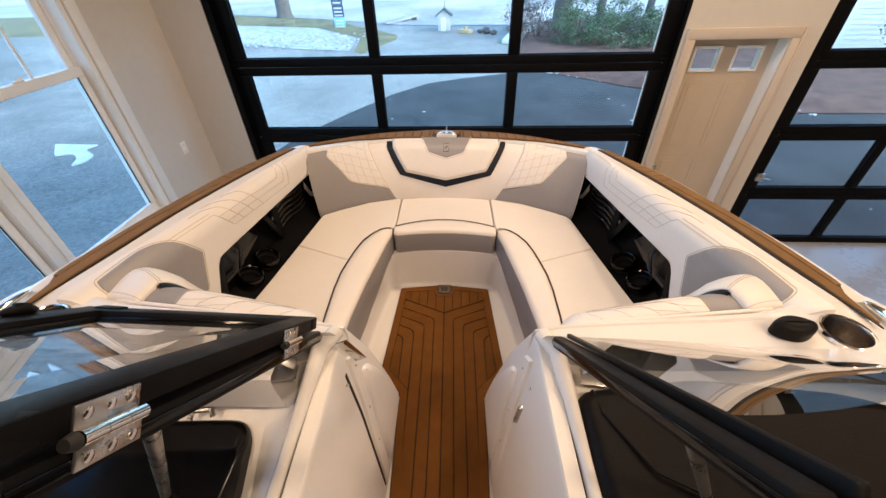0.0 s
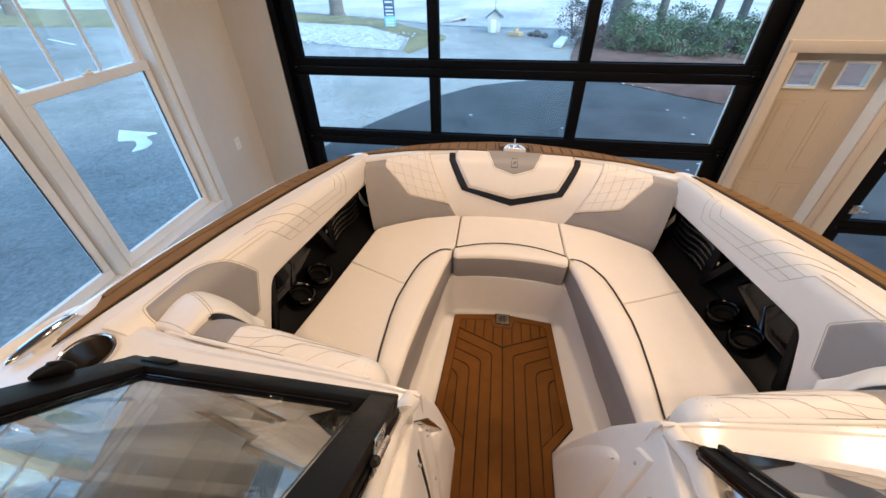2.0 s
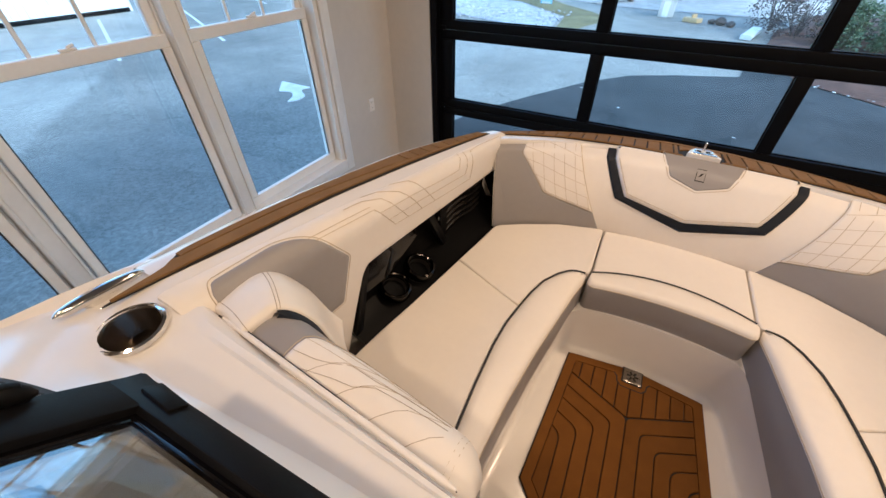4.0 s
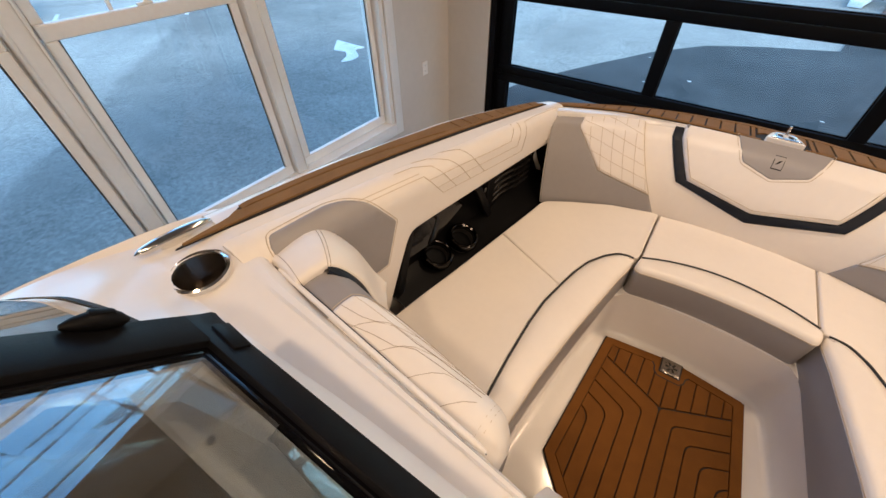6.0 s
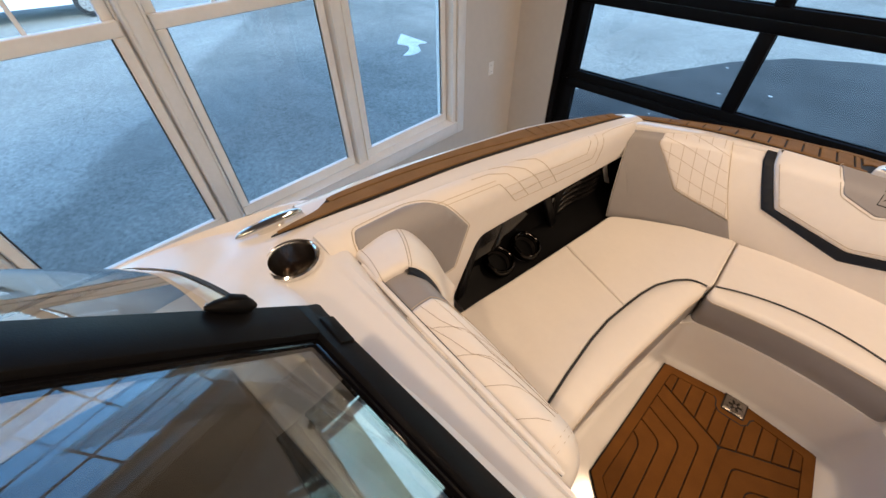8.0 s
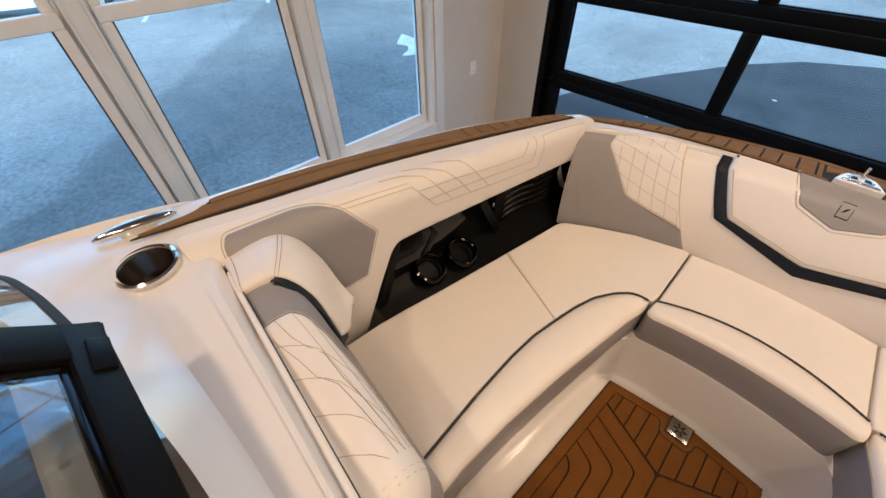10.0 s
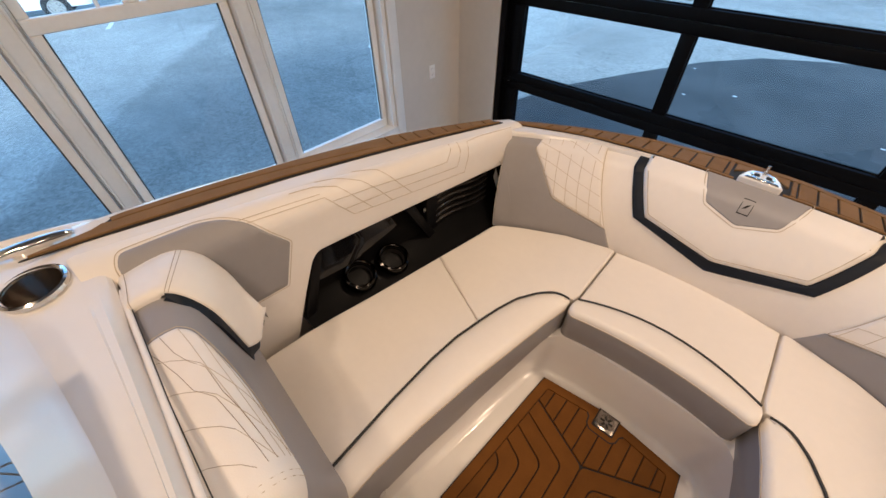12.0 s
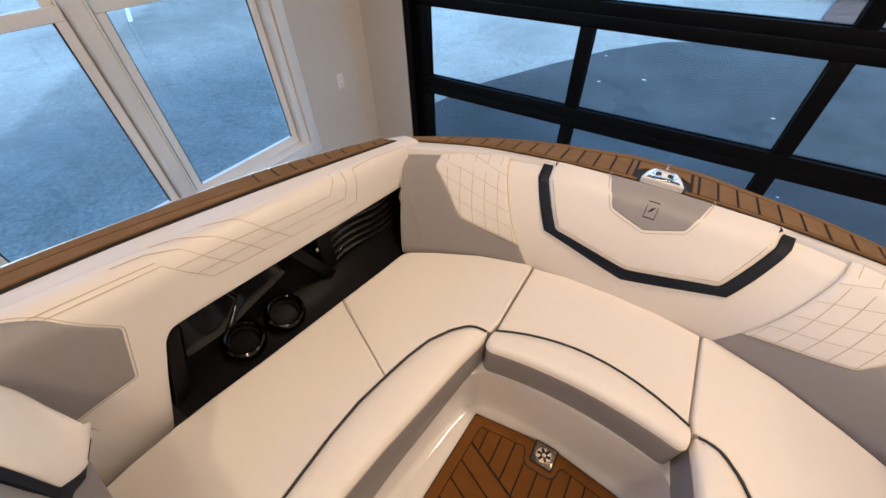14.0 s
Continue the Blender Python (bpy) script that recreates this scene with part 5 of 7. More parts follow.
# bow fitting: chrome pull-up light base with two slots and a short stem
bf = boat_thing("bow_fitting", "white and chrome bow light fitting with a short mast", "boat fitting")
zb = 0.631
part("base_plate", cushion(round_poly([(-0.063, 2.330), (0.063, 2.330), (0.051, 2.385), (0.036, 2.424), (-0.036, 2.424), (-0.051, 2.385)], 0.010), lambda x, y: zb + 0.013 - 0.14 * (y - 2.33), 0.02, 0.005), GEL, bf)
part("lens_bar", cushion(round_poly([(-0.049, 2.337), (0.049, 2.337), (0.044, 2.349), (-0.044, 2.349)], 0.005), zb + 0.0150, 0.012, 0.002), CHROME, bf, "chrome bar")
part("slot_ring", disc_turn(bmesh.new(), [(0.030, 0.0), (0.030, 0.003), (0.034, 0.0035), (0.036, 0.0), (0.030, 0.0)], 28, pose(0, 2.385, zb + 0.0052, -8)), CHROME, bf, "chrome ring")
for s in (-1, 1):
    part("slot", cushion(round_poly([(s * 0.008, 2.375), (s * 0.027, 2.370), (s * 0.024, 2.395), (s * 0.010, 2.397)], 0.003), lambda x, y: zb + 0.0155 - 0.14 * (y - 2.33), 0.006, 0.001), CAULK, bf, "dark slot")
part("mast", tube(bmesh.new(), [(0, 2.40, zb - 0.01), (0, 2.402, zb + 0.038), (0, 2.402, zb + 0.040)], [0.005, 0.005, 0.003], 10), CHROME, bf, "short chrome mast")

# ---- seats ----
PIPE = [(0.285, 1.757), (0.312, 1.757), (0.339, 1.747), (0.375, 1.71), (0.414, 1.645), (0.437, 1.57), (0.452, 1.50), (0.470, 1.40), (0.476, 1.30), (0.474, 1.15), (0.466, 1.0), (0.458, 0.86)]


def seat_z(x, y):
    return 0.352 - 0.105 * max(0.0, abs(x) - 0.47) - 0.03 * max(0, y - 1.75)


SIDE_EDGE = [(0.384, 0.86), (0.389, 1.0), (0.378, 1.15), (0.352, 1.35), (0.322, 1.52), (0.299, 1.65), (0.284, 1.712), (0.277, 1.742), (0.280, 1.754)]


def along(pts, n):
    """n + 1 points at even steps along a line."""
    acc = [0.0]
    for a, b in zip(pts, pts[1:]):
        acc.append(acc[-1] + math.dist(a, b))
    return [(float(np.interp(acc[-1] * k / n, acc, [p[0] for p in pts])), float(np.interp(acc[-1] * k / n, acc, [p[1] for p in pts]))) for k in range(n + 1)]


def sheet(rows, ends=True):
    bm = bmesh.new()
    vs = [[bm.verts.new(p) for p in row] for row in rows]
    for a, b in zip(vs, vs[1:]):
        for j in range(len(a) - 1):
            bm.faces.new((a[j], a[j + 1], b[j + 1], b[j]))
    if ends:
        bm.faces.new(vs[0])
        bm.faces.new(vs[-1])
    return bm


def rolled(inner, outer, za, zb, r, foot):
    """A padded strip from one line to another, whose outer edge rolls over and turns down to the height foot."""
    rows = []
    for p, e in zip(inner, outer):
        p, e = Vector(p), Vector(e)
        w = max(1e-4, (e - p).length)
        d = (e - p) / w
        q = min(r, w * 0.7)
        prof = [(0.0, za - 0.02), (0.0, za - 0.004), (min(0.004, w * 0.1), za), (w * 0.3, za + 0.004 * min(1, w / 0.06))]
        prof += [(w - q + q * math.sin(radians(a)), zb - q + q * math.cos(radians(a))) for a in (0, 22, 45, 68, 90)]
        prof += [(w, foot + 0.004), (w - 0.003, foot), (w - 0.012, foot - 0.002)]
        rows.append([(p.x + d.x * t, p.y + d.y * t, z) for t, z in prof])
    return sheet(rows)


def fascia(line, top, foot, z1, low, k, across=False):
    """The upright front face of a cushion, a little slanted, with returns at its top and foot."""
    rows = []
    for x, y in line:
        at = (lambda d: (x, y + d)) if across else (lambda d: (x + d, y))
        z0 = low(x, y)
        rows.append([(*at(top + k * 0.03), z1), (*at(top + k * 0.002), z1), (*at(top), z1 - 0.004), (*at((top * 2 + foot) / 3 - k * 0.002), z1 * 0.6 + z0 * 0.4), (*at(foot), z0 + 0.004), (*at(foot + k * 0.002), z0), (*at(foot + k * 0.03), z0)])
    return sheet(rows)


for s in (-1, 1):
    seat = boat_thing("seat_cushion", "cream vinyl bow seat cushion with navy piping and gray front", "boat seat", "bow seats")
    aft = [(0.462, 0.86), (0.862, 0.88), (0.862, 1.0), (0.850, 1.116), (0.834, 1.21), (0.802, 1.36), (0.757, 1.604), (0.722, 1.80), (0.704, 1.925), (0.60, 1.975), (0.45, 2.035), (0.30, 2.082), (0.268, 2.085), (0.268, 1.99), (0.268, 1.88), (0.268, 1.80), (0.274, 1.766)]
    main = round_poly(aft, [0, 0, 0, 0, 0, 0, 0, 0.0, 0.03, 0, 0, 0, 0.012, 0, 0, 0, 0], 4) + [(x + 0.002, y + 0.003) for x, y in PIPE[1:-1]]
    # two pads that meet at a seam
    P1 = cut(main, [((0.447, 1.486 - 0.001), (0.447, -0.894))])
    P2 = cut(main, [((0.447, 1.486 + 0.001), (-0.447, 0.894))])
    for q in (P1, P2):
        part("seat_pad", cushion([(s * x, y) for x, y in q], seat_z, 0.06, 0.008), VINYL, seat)
    pipe_line, edge_line = along(PIPE[::-1], 40), along(SIDE_EDGE, 40)
    part("front_roll", rolled([(s * x, y) for x, y in pipe_line], [(s * x, y) for x, y in edge_line], 0.351, 0.346, 0.026, 0.322), VINYL, seat)
    part("front_panel", fascia([(s * x, y) for x, y in edge_line], s * 0.002, s * -0.004, 0.3235, lambda x, y: max(0.135, 0.205 - 0.19 * max(0.0, 1.65 - y)), s), VINYL_GRAY, seat, "gray vinyl front face")
    pp = bmesh.new()
    tube(pp, [(s * x, y, seat_z(x, y) + 0.001) for x, y in along(PIPE, 60)], 0.0036, 8)
    part("piping", pp, CORD, seat, "navy piping")
    sb = bmesh.new()
    for off in (0.012,):
        tube(sb, [(s * (x - 0.0004), y, 0.3265) for x, y in edge_line], 0.0011, 5)
    part("stitching", sb, THREAD, seat, "tan stitching")

cs = boat_thing("seat_cushion", "cream vinyl centre bow cushion with navy piping, gray front", "boat seat", "bow seats")
arc = [(x, 1.838 - 0.95 * x * x) for x in [0.262 - 0.524 * k / 12 for k in range(13)]]
front = [(x, 1.735 - 0.42 * x * x) for x in [-0.27 + 0.54 * k / 12 for k in range(13)]]
back = [(0.262, 2.08), (0.15, 2.098), (0.0, 2.104), (-0.15, 2.098), (-0.262, 2.08)]
part("seat_pad", cushion([(a, b + 0.002) for a, b in arc[::-1]] + back, seat_z, 0.06, 0.009), VINYL, cs)
corner = lambda x: 0.028 * (1 - math.sqrt(max(0.0, 1 - (max(0.0, abs(x) - 0.240) / 0.030) ** 2)))
front = [(x, 1.735 - 0.42 * x * x + corner(x)) for x in [0.27 * math.sin(radians(-90 + 180 * k / 40)) for k in range(41)]]
arc_line = [(x * 0.97, 1.838 - 0.95 * (x * 0.97) ** 2) for x, y in front]
part("front_roll", rolled(arc_line, front, 0.355, 0.358, 0.022, 0.3345), VINYL, cs)
part("front_panel", fascia(front, 0.003, 0.002, 0.3355, lambda x, y: 0.219, 1, True), VINYL_GRAY, cs, "gray vinyl front face")
pp = bmesh.new()
tube(pp, [(x, y, 0.3555) for x, y in arc], 0.0036, 8)
part("piping", pp, CORD, cs, "navy piping")
sb = bmesh.new()
tube(sb, [(x, y - 0.0004, 0.338) for x, y in front], 0.0011, 5)
part("stitching", sb, THREAD, cs, "tan stitching")


# ---- bow backrest ----
def back_surf(x, z, h):
    ax = abs(x)
    yb = curve_at([0, 0.27, 0.40, 0.55, 0.70, 0.80], [2.098, 2.085, 2.055, 2.005, 1.945, 1.895], ax)
    yt = bow_in(x) - 0.012
    zt = 0.632
    q = min(1.0, max(0.0, (z - 0.30) / (zt - 0.30)))
    bow = min(1.0, max(0.0, (ax - 0.45) / 0.3))
    e = 2.5 - 1.25 * bow * bow * (3 - 2 * bow)
    y = yb + (yt - yb) * q**e
    dy = (yt - yb) * e * q ** (e - 1) / (zt - 0.30)
    n = Vector((0.0, -1.0, dy)).normalized()
    # the top edge rolls over to the cap
    over = max(0.0, z - 0.605)
    return Vector((x, y + n.y * h + over * 0.9, z + n.z * h - over * 0.45))


br = boat_thing("bow_cushion", "cream upright bow cushion with gray panels, quilted insets, navy band", "cushion")
body = [(-0.722, 0.30), (-0.4, 0.29), (0.4, 0.29), (0.722, 0.30), (0.795, 0.648), (0.4, 0.648), (-0.4, 0.648), (-0.795, 0.648)]
part("pad", patch(body, lambda x, z, h: back_surf(x, z, h - 0.002), 0.0, 0.004, -0.04, 0.012), VINYL, br)
for s in (-1, 1):
    gray = [(0.719, 0.30), (0.66, 0.30), (0.292, 0.335), (0.333, 0.408), (0.549, 0.468), (0.668, 0.600), (0.688, 0.644), (0.791, 0.644)]
    part("gray_panel", patch([(s * x, z) for x, z in gray], back_surf, 0.004, 0.005, -0.004, 0.012), VINYL_GRAY, br, "gray vinyl panel")
    dia = round_poly([(0.681, 0.640), (0.678, 0.592), (0.546, 0.467), (0.334, 0.411), (0.468, 0.636)], 0.008, 3)
    part("quilted_panel", patch([(s * x, z) for x, z in dia], back_surf, 0.0075, 0.007, -0.004, 0.0125), VINYL, br, "quilted cream vinyl panel")
    lines = []
    for k in range(-6, 12):
        lines += clip_line((0.30 + k * 0.042, 0.40), (0.42 + k * 0.042, 0.67), inset(dia, 0.004))
        lines += clip_line((0.30, 0.44 + k * 0.036 - 0.03), (0.72, 0.50 + k * 0.036 - 0.03 + 0.05), inset(dia, 0.004))
    stitches([[(s * x, z) for x, z in l] for l in lines], back_surf, br, 0.0008, 0.0077)
    stitches([[(s * x, z) for x, z in dia + dia[:1]]], back_surf, br, 0.0012, 0.004)
    stitches([[(s * 0.78, 0.54), (s * 0.74, 0.50), (s * 0.69, 0.42), (s * 0.655, 0.35)]], back_surf, br, 0.0012, 0.0045, "gray seam", "seam", VINYL_GRAY)
band_out = [(-0.356, 0.632), (-0.350, 0.604), (-0.269, 0.479), (0.0, 0.410), (0.262, 0.477), (0.346, 0.612), (0.352, 0.632)]
band_in = [(0.322, 0.632), (0.312, 0.609), (0.234, 0.495), (0.0, 0.446), (-0.236, 0.491), (-0.316, 0.603), (-0.324, 0.632)]
part("navy_band", patch(band_out + band_in, back_surf, 0.005, 0.004, -0.004, 0.02), NAVY, br, "navy vinyl band")
cen = round_poly([(-0.324, 0.644), (-0.316, 0.603), (-0.236, 0.491), (0.0, 0.446), (0.234, 0.495), (0.312, 0.609), (0.322, 0.644)], [0.004, 0.01, 0.01, 0.01, 0.01, 0.01, 0.004], 3)
part("centre_panel", patch(cen, back_surf, 0.013, 0.012, -0.003, 0.02), VINYL, br)
hexa = round_poly([(-0.145, 0.646), (-0.140, 0.630), (-0.103, 0.577), (0.0, 0.551), (0.103, 0.577), (0.140, 0.630), (0.145, 0.646)], [0.002, 0.008, 0.008, 0.006, 0.008, 0.008, 0.002], 3)
part("gray_panel", patch(hexa, back_surf, 0.0155, 0.004, 0.008, 0.02), VINYL_GRAY, br, "gray vinyl panel")
stitches([[(x, z) for x, z in inset(hexa, -0.004)]], back_surf, br, 0.0012, 0.0135)
stitches([inset(cen, 0.012)[7:-7]], back_surf, br, 0.0011, 0.0135)
lg = patch([(-0.017, 0.578), (0.017, 0.578), (0.017, 0.613), (-0.017, 0.613)], back_surf, 0.0165, 0.001, 0.012, 0.02)
emblem = part("emblem", lg, BLACK_MATT, br, "small square dark emblem")
part("emblem_field", patch([(-0.0152, 0.5798), (0.0152, 0.5798), (0.0152, 0.6112), (-0.0152, 0.6112)], back_surf, 0.0172, 0.001, 0.014, 0.02), VINYL_GRAY, emblem)
part("emblem_mark", patch([(-0.010, 0.589), (0.001, 0.592), (0.010, 0.603), (-0.001, 0.600)], back_surf, 0.0178, 0.001, 0.015, 0.02), BLACK_MATT, emblem)


# ---- side pads, recesses, speakers and cup holders ----
def side_surf(s):
    def f(y, z, h):
        zg = rim_z(y) + 0.006
        xf, xt = face_x(y), padtop_x(y) - 0.006
        roll = 0.055
        if z <= zg - roll:
            x, zz, n = xf, z, (-1.0, 0.0)
        else:
            a = min(1.25, (z - (zg - roll)) / 0.085) * math.pi / 2
            x = xf + (xt - xf) * (1 - math.cos(min(a, math.pi / 2)))
            zz = zg - roll + roll * math.sin(min(a, math.pi / 2))
            n = (-math.cos(min(a, math.pi / 2)), math.sin(min(a, math.pi / 2)))
            if a > math.pi / 2:
                x, zz = xt + 0.004, zg - 0.02 * (a - math.pi / 2)
        return Vector((s * (x + n[0] * h), y, zz + n[1] * h))

    return f


def pad_bottom(y):
    return 0.556 - 0.052 * (y - 1.25)


for s in (-1, 1):
    sf = side_surf(s)
    pad = boat_thing("side_pad", "cream vinyl side pad with a gray inset and quilted stitching", "side pad", "side pads")
    low = [(2.088, pad_bottom(2.088)), (1.9, pad_bottom(1.9)), (1.6, pad_bottom(1.6)), (1.33, pad_bottom(1.33)), (1.255, 0.553), (1.231, 0.528), (1.185, 0.426), (1.10, 0.22), (0.80, 0.22)]
    hi = [(0.80, rim_z(0.80) + 0.055), (1.1, rim_z(1.1) + 0.055), (1.4, rim_z(1.4) + 0.055), (1.7, rim_z(1.7) + 0.055), (2.0, rim_z(2.0) + 0.055), (2.088, rim_z(2.088) + 0.055)]
    outl = round_poly(low + hi, [0.03, 0, 0, 0.0, 0.02, 0.02, 0, 0, 0, 0, 0, 0, 0, 0, 0.03], 4)
    part("pad", patch(outl, sf, 0.004, 0.016, -0.03, 0.02), VINYL, pad)
    hexp = round_poly([(0.84, 0.55), (0.90, 0.47), (1.062, 0.486), (1.143, 0.488), (1.193, 0.633), (1.121, 0.733), (1.083, 0.760), (1.035, 0.774), (0.876, 0.778), (0.860, 0.755)], [0.01, 0.01, 0.006, 0.006, 0.008, 0.012, 0.02, 0.02, 0.015, 0.01], 3)
    part("gray_panel", patch(hexp, sf, 0.007, 0.006, 0.0, 0.02), VINYL_GRAY, pad, "gray vinyl inset")
    lines = [inset(hexp, -0.004) + inset(hexp, -0.004)[:1]]
    lines.append([(1.117, 0.731), (1.321, 0.709), (1.389, 0.622), (1.639, 0.592), (1.836, 0.572), (1.852, 0.631), (1.862, 0.685)])
    lines.append([(1.105, 0.743), (1.315, 0.721)])
    lines.append([(1.365, 0.654), (1.495, 0.644), (1.799, 0.609), (1.820, 0.660), (1.824, 0.703)])
    lines.append([(1.338, 0.692), (1.478, 0.678), (1.625, 0.658), (1.752, 0.645), (1.784, 0.680), (1.792, 0.710)])
    for run in ([(1.250, 0.752), (1.313, 0.745), (1.369, 0.722), (1.403, 0.676), (1.452, 0.615)], [(1.330, 0.760), (1.38, 0.748), (1.44, 0.710), (1.484, 0.660), (1.525, 0.605)], [(1.40, 0.758), (1.445, 0.750), (1.505, 0.722), (1.545, 0.666), (1.600, 0.598)]):
        lines.append(run)
    lines.append([(1.862, 0.685), (1.93, 0.690), (2.08, 0.672)])
    stitches(lines, sf, pad, 0.0010, 0.0045)

    # black recess behind the seat with speaker grille, arms and cup holders
    rc = boat_thing("speaker_recess", "gloss black side recess with speaker grille and cup holders", "speaker panel", "speaker recesses")
    bm = bmesh.new()
    rows = []
    for k in range(21):
        y = 1.145 + (2.11 - 1.145) * k / 20
        b = pad_bottom(max(y, 1.25)) + (0 if y > 1.2 else 0.0)
        xf = face_x(y)
        prof = [(xf + 0.012, b + 0.012), (xf + 0.055, b - 0.004), (xf + 0.075, b - 0.05), (xf + 0.07, 0.40), (xf + 0.045, 0.345), (xf - 0.06, 0.300), (xf - 0.10, 0.26)]
        rows.append([bm.verts.new((s * x, y, z)) for x, z in prof])
    for a, b in zip(rows, rows[1:]):
        for j in range(6):
            bm.faces.new((a[j], a[j + 1], b[j + 1], b[j]))
    for end in (rows[0], rows[-1]):
        bm.faces.new(end[:5])
    part("recess_shell", bm, RECESS, rc)
    part("end_plate", boxed(min(s * 0.74, s * 0.86), 2.112, 0.27, max(s * 0.74, s * 0.86), 2.124, 0.55, 0.002), BLACK, rc)
    gx = lambda y: face_x(y) + 0.062
    grille = part("speaker_grille", cushion(round_poly([(-0.16, -0.085), (0.16, -0.085), (0.16, 0.085), (-0.16, 0.085)], 0.03), 0.012, 0.02, 0.006), BLACK_MATT, rc, "matt black speaker grille")
    grille.matrix_local = Matrix.Translation((s * gx(1.85), 1.85, 0.425)) @ Matrix(((0, 0, -s, 0), (1, 0, 0, 0), (0, 1, 0, 0), (0, 0, 0, 1))) @ pose(0, 0, 0)
    for k in range(6):
        w = bmesh.new()
        z0 = 0.352 + k * 0.030
        pts = []
        for j in range(17):
            y = 1.725 + 0.30 * j / 16
            pts.append((s * (gx(y) - 0.018), y, z0 + 0.016 * math.sin(j / 16 * 2.6 * math.pi / 1.6 + 0.5) + 0.012 * j / 16))
        tube(w, pts, [0.003] + [0.0095] * 15 + [0.003], 8)
        part("grille_slat", w, SLAT, rc, "gloss black wavy slat")
    part("badge", boxed(s * (gx(1.69) - 0.024) - 0.002, 1.681, 0.443, s * (gx(1.69) - 0.024) + 0.002, 1.699, 0.461, 0.001), STEEL, rc, "small square steel badge")
    part("arm", bar((s * (face_x(1.64) + 0.03), 1.60, pad_bottom(1.6) - 0.01), (s * (face_x(1.68) + 0.02), 1.70, 0.33), (0, 1, 0), 0.035, 0.02), BLACK_MATT, rc, "matt black arm")
    part("arm", bar((s * (face_x(1.25) + 0.015), 1.255, pad_bottom(1.27) - 0.015), (s * (face_x(1.2) + 0.0), 1.165, 0.31), (0, 1, 0), 0.035, 0.02), BLACK_MATT, rc, "matt black arm")
    slope = lambda y, z, h, s=s: Vector((s * (face_x(y) + 0.074 - 0.42 * max(0.0, 0.515 - z) + 0.16 * max(0.0, 1.33 - y) - h), y, z))
    part("moulded_panel", patch([(1.235, 0.395), (1.285, 0.520), (1.400, 0.525), (1.420, 0.465), (1.345, 0.405)], slope, 0.004, 0.006, -0.01, 0.05), GLOSS, rc, "gloss black angled moulding")
    part("moulded_panel", patch([(1.350, 0.408), (1.425, 0.466), (1.405, 0.525), (1.560, 0.515), (1.580, 0.430)], lambda y, z, h: slope(y, z, h) + Vector((s * 0.12 * (y - 1.40), 0, 0)), 0.004, 0.006, -0.01, 0.05), GLOSS, rc, "gloss black angled moulding")
    for y, x in ((1.366, 0.872), (1.496, 0.846)):
        m = pose(s * x, y, 0.362, 0, s * -18, 0)
        cup = part("cup_holder", disc_turn(bmesh.new(), [(0.044, 0.0), (0.043, -0.05), (0.0, -0.052), (0.0, -0.054), (0.048, -0.05), (0.050, 0.0)], 28, m), CAULK, rc, "black cup holder")
        part("ring", disc_turn(bmesh.new(), [(0.043, -0.010), (0.045, 0.006), (0.050, 0.010), (0.057, 0.006), (0.060, -0.004), (0.061, -0.018), (0.043, -0.010)], 32, m), RING, cup, "dark polished ring")


# ---- aft bolsters of the bow seats ----
def ridge_y(x):
    return 0.768 + 0.11 * (x - 0.33)


def bolster_surf(s):
    def f(x, v, h):
        x = max(0.345, x)
        end = min(1.0, max(0.0, (x - 0.345) / 0.06))
        fat = math.sqrt(max(0.0, 1 - (1 - end) ** 2))
        yr = ridge_y(x) - 0.004
        zc = 0.734 - 0.16 * max(0.0, 0.80 - x) ** 1.15
        vs = [0.0, 0.045, 0.095, 0.16, 0.27, 0.44]
        ys = [0.0, 0.030, 0.075, 0.113, 0.134, 0.165]
        zs = [-0.022, -0.004, 0.0, -0.035, -0.135, -0.30]
        y, z = curve_at(vs, ys, v), curve_at(vs, zs, v)
        e = 0.004
        dy, dz = curve_at(vs, ys, v + e) - curve_at(vs, ys, v - e), curve_at(vs, zs, v + e) - curve_at(vs, zs, v - e)
        n = Vector((0, -dz, dy)).normalized()
        y, z = y * (0.55 + 0.45 * fat), z - 0.05 * (1 - fat)
        return Vector((s * x, yr + y + n.y * h, zc + z + n.z * h))

    return f


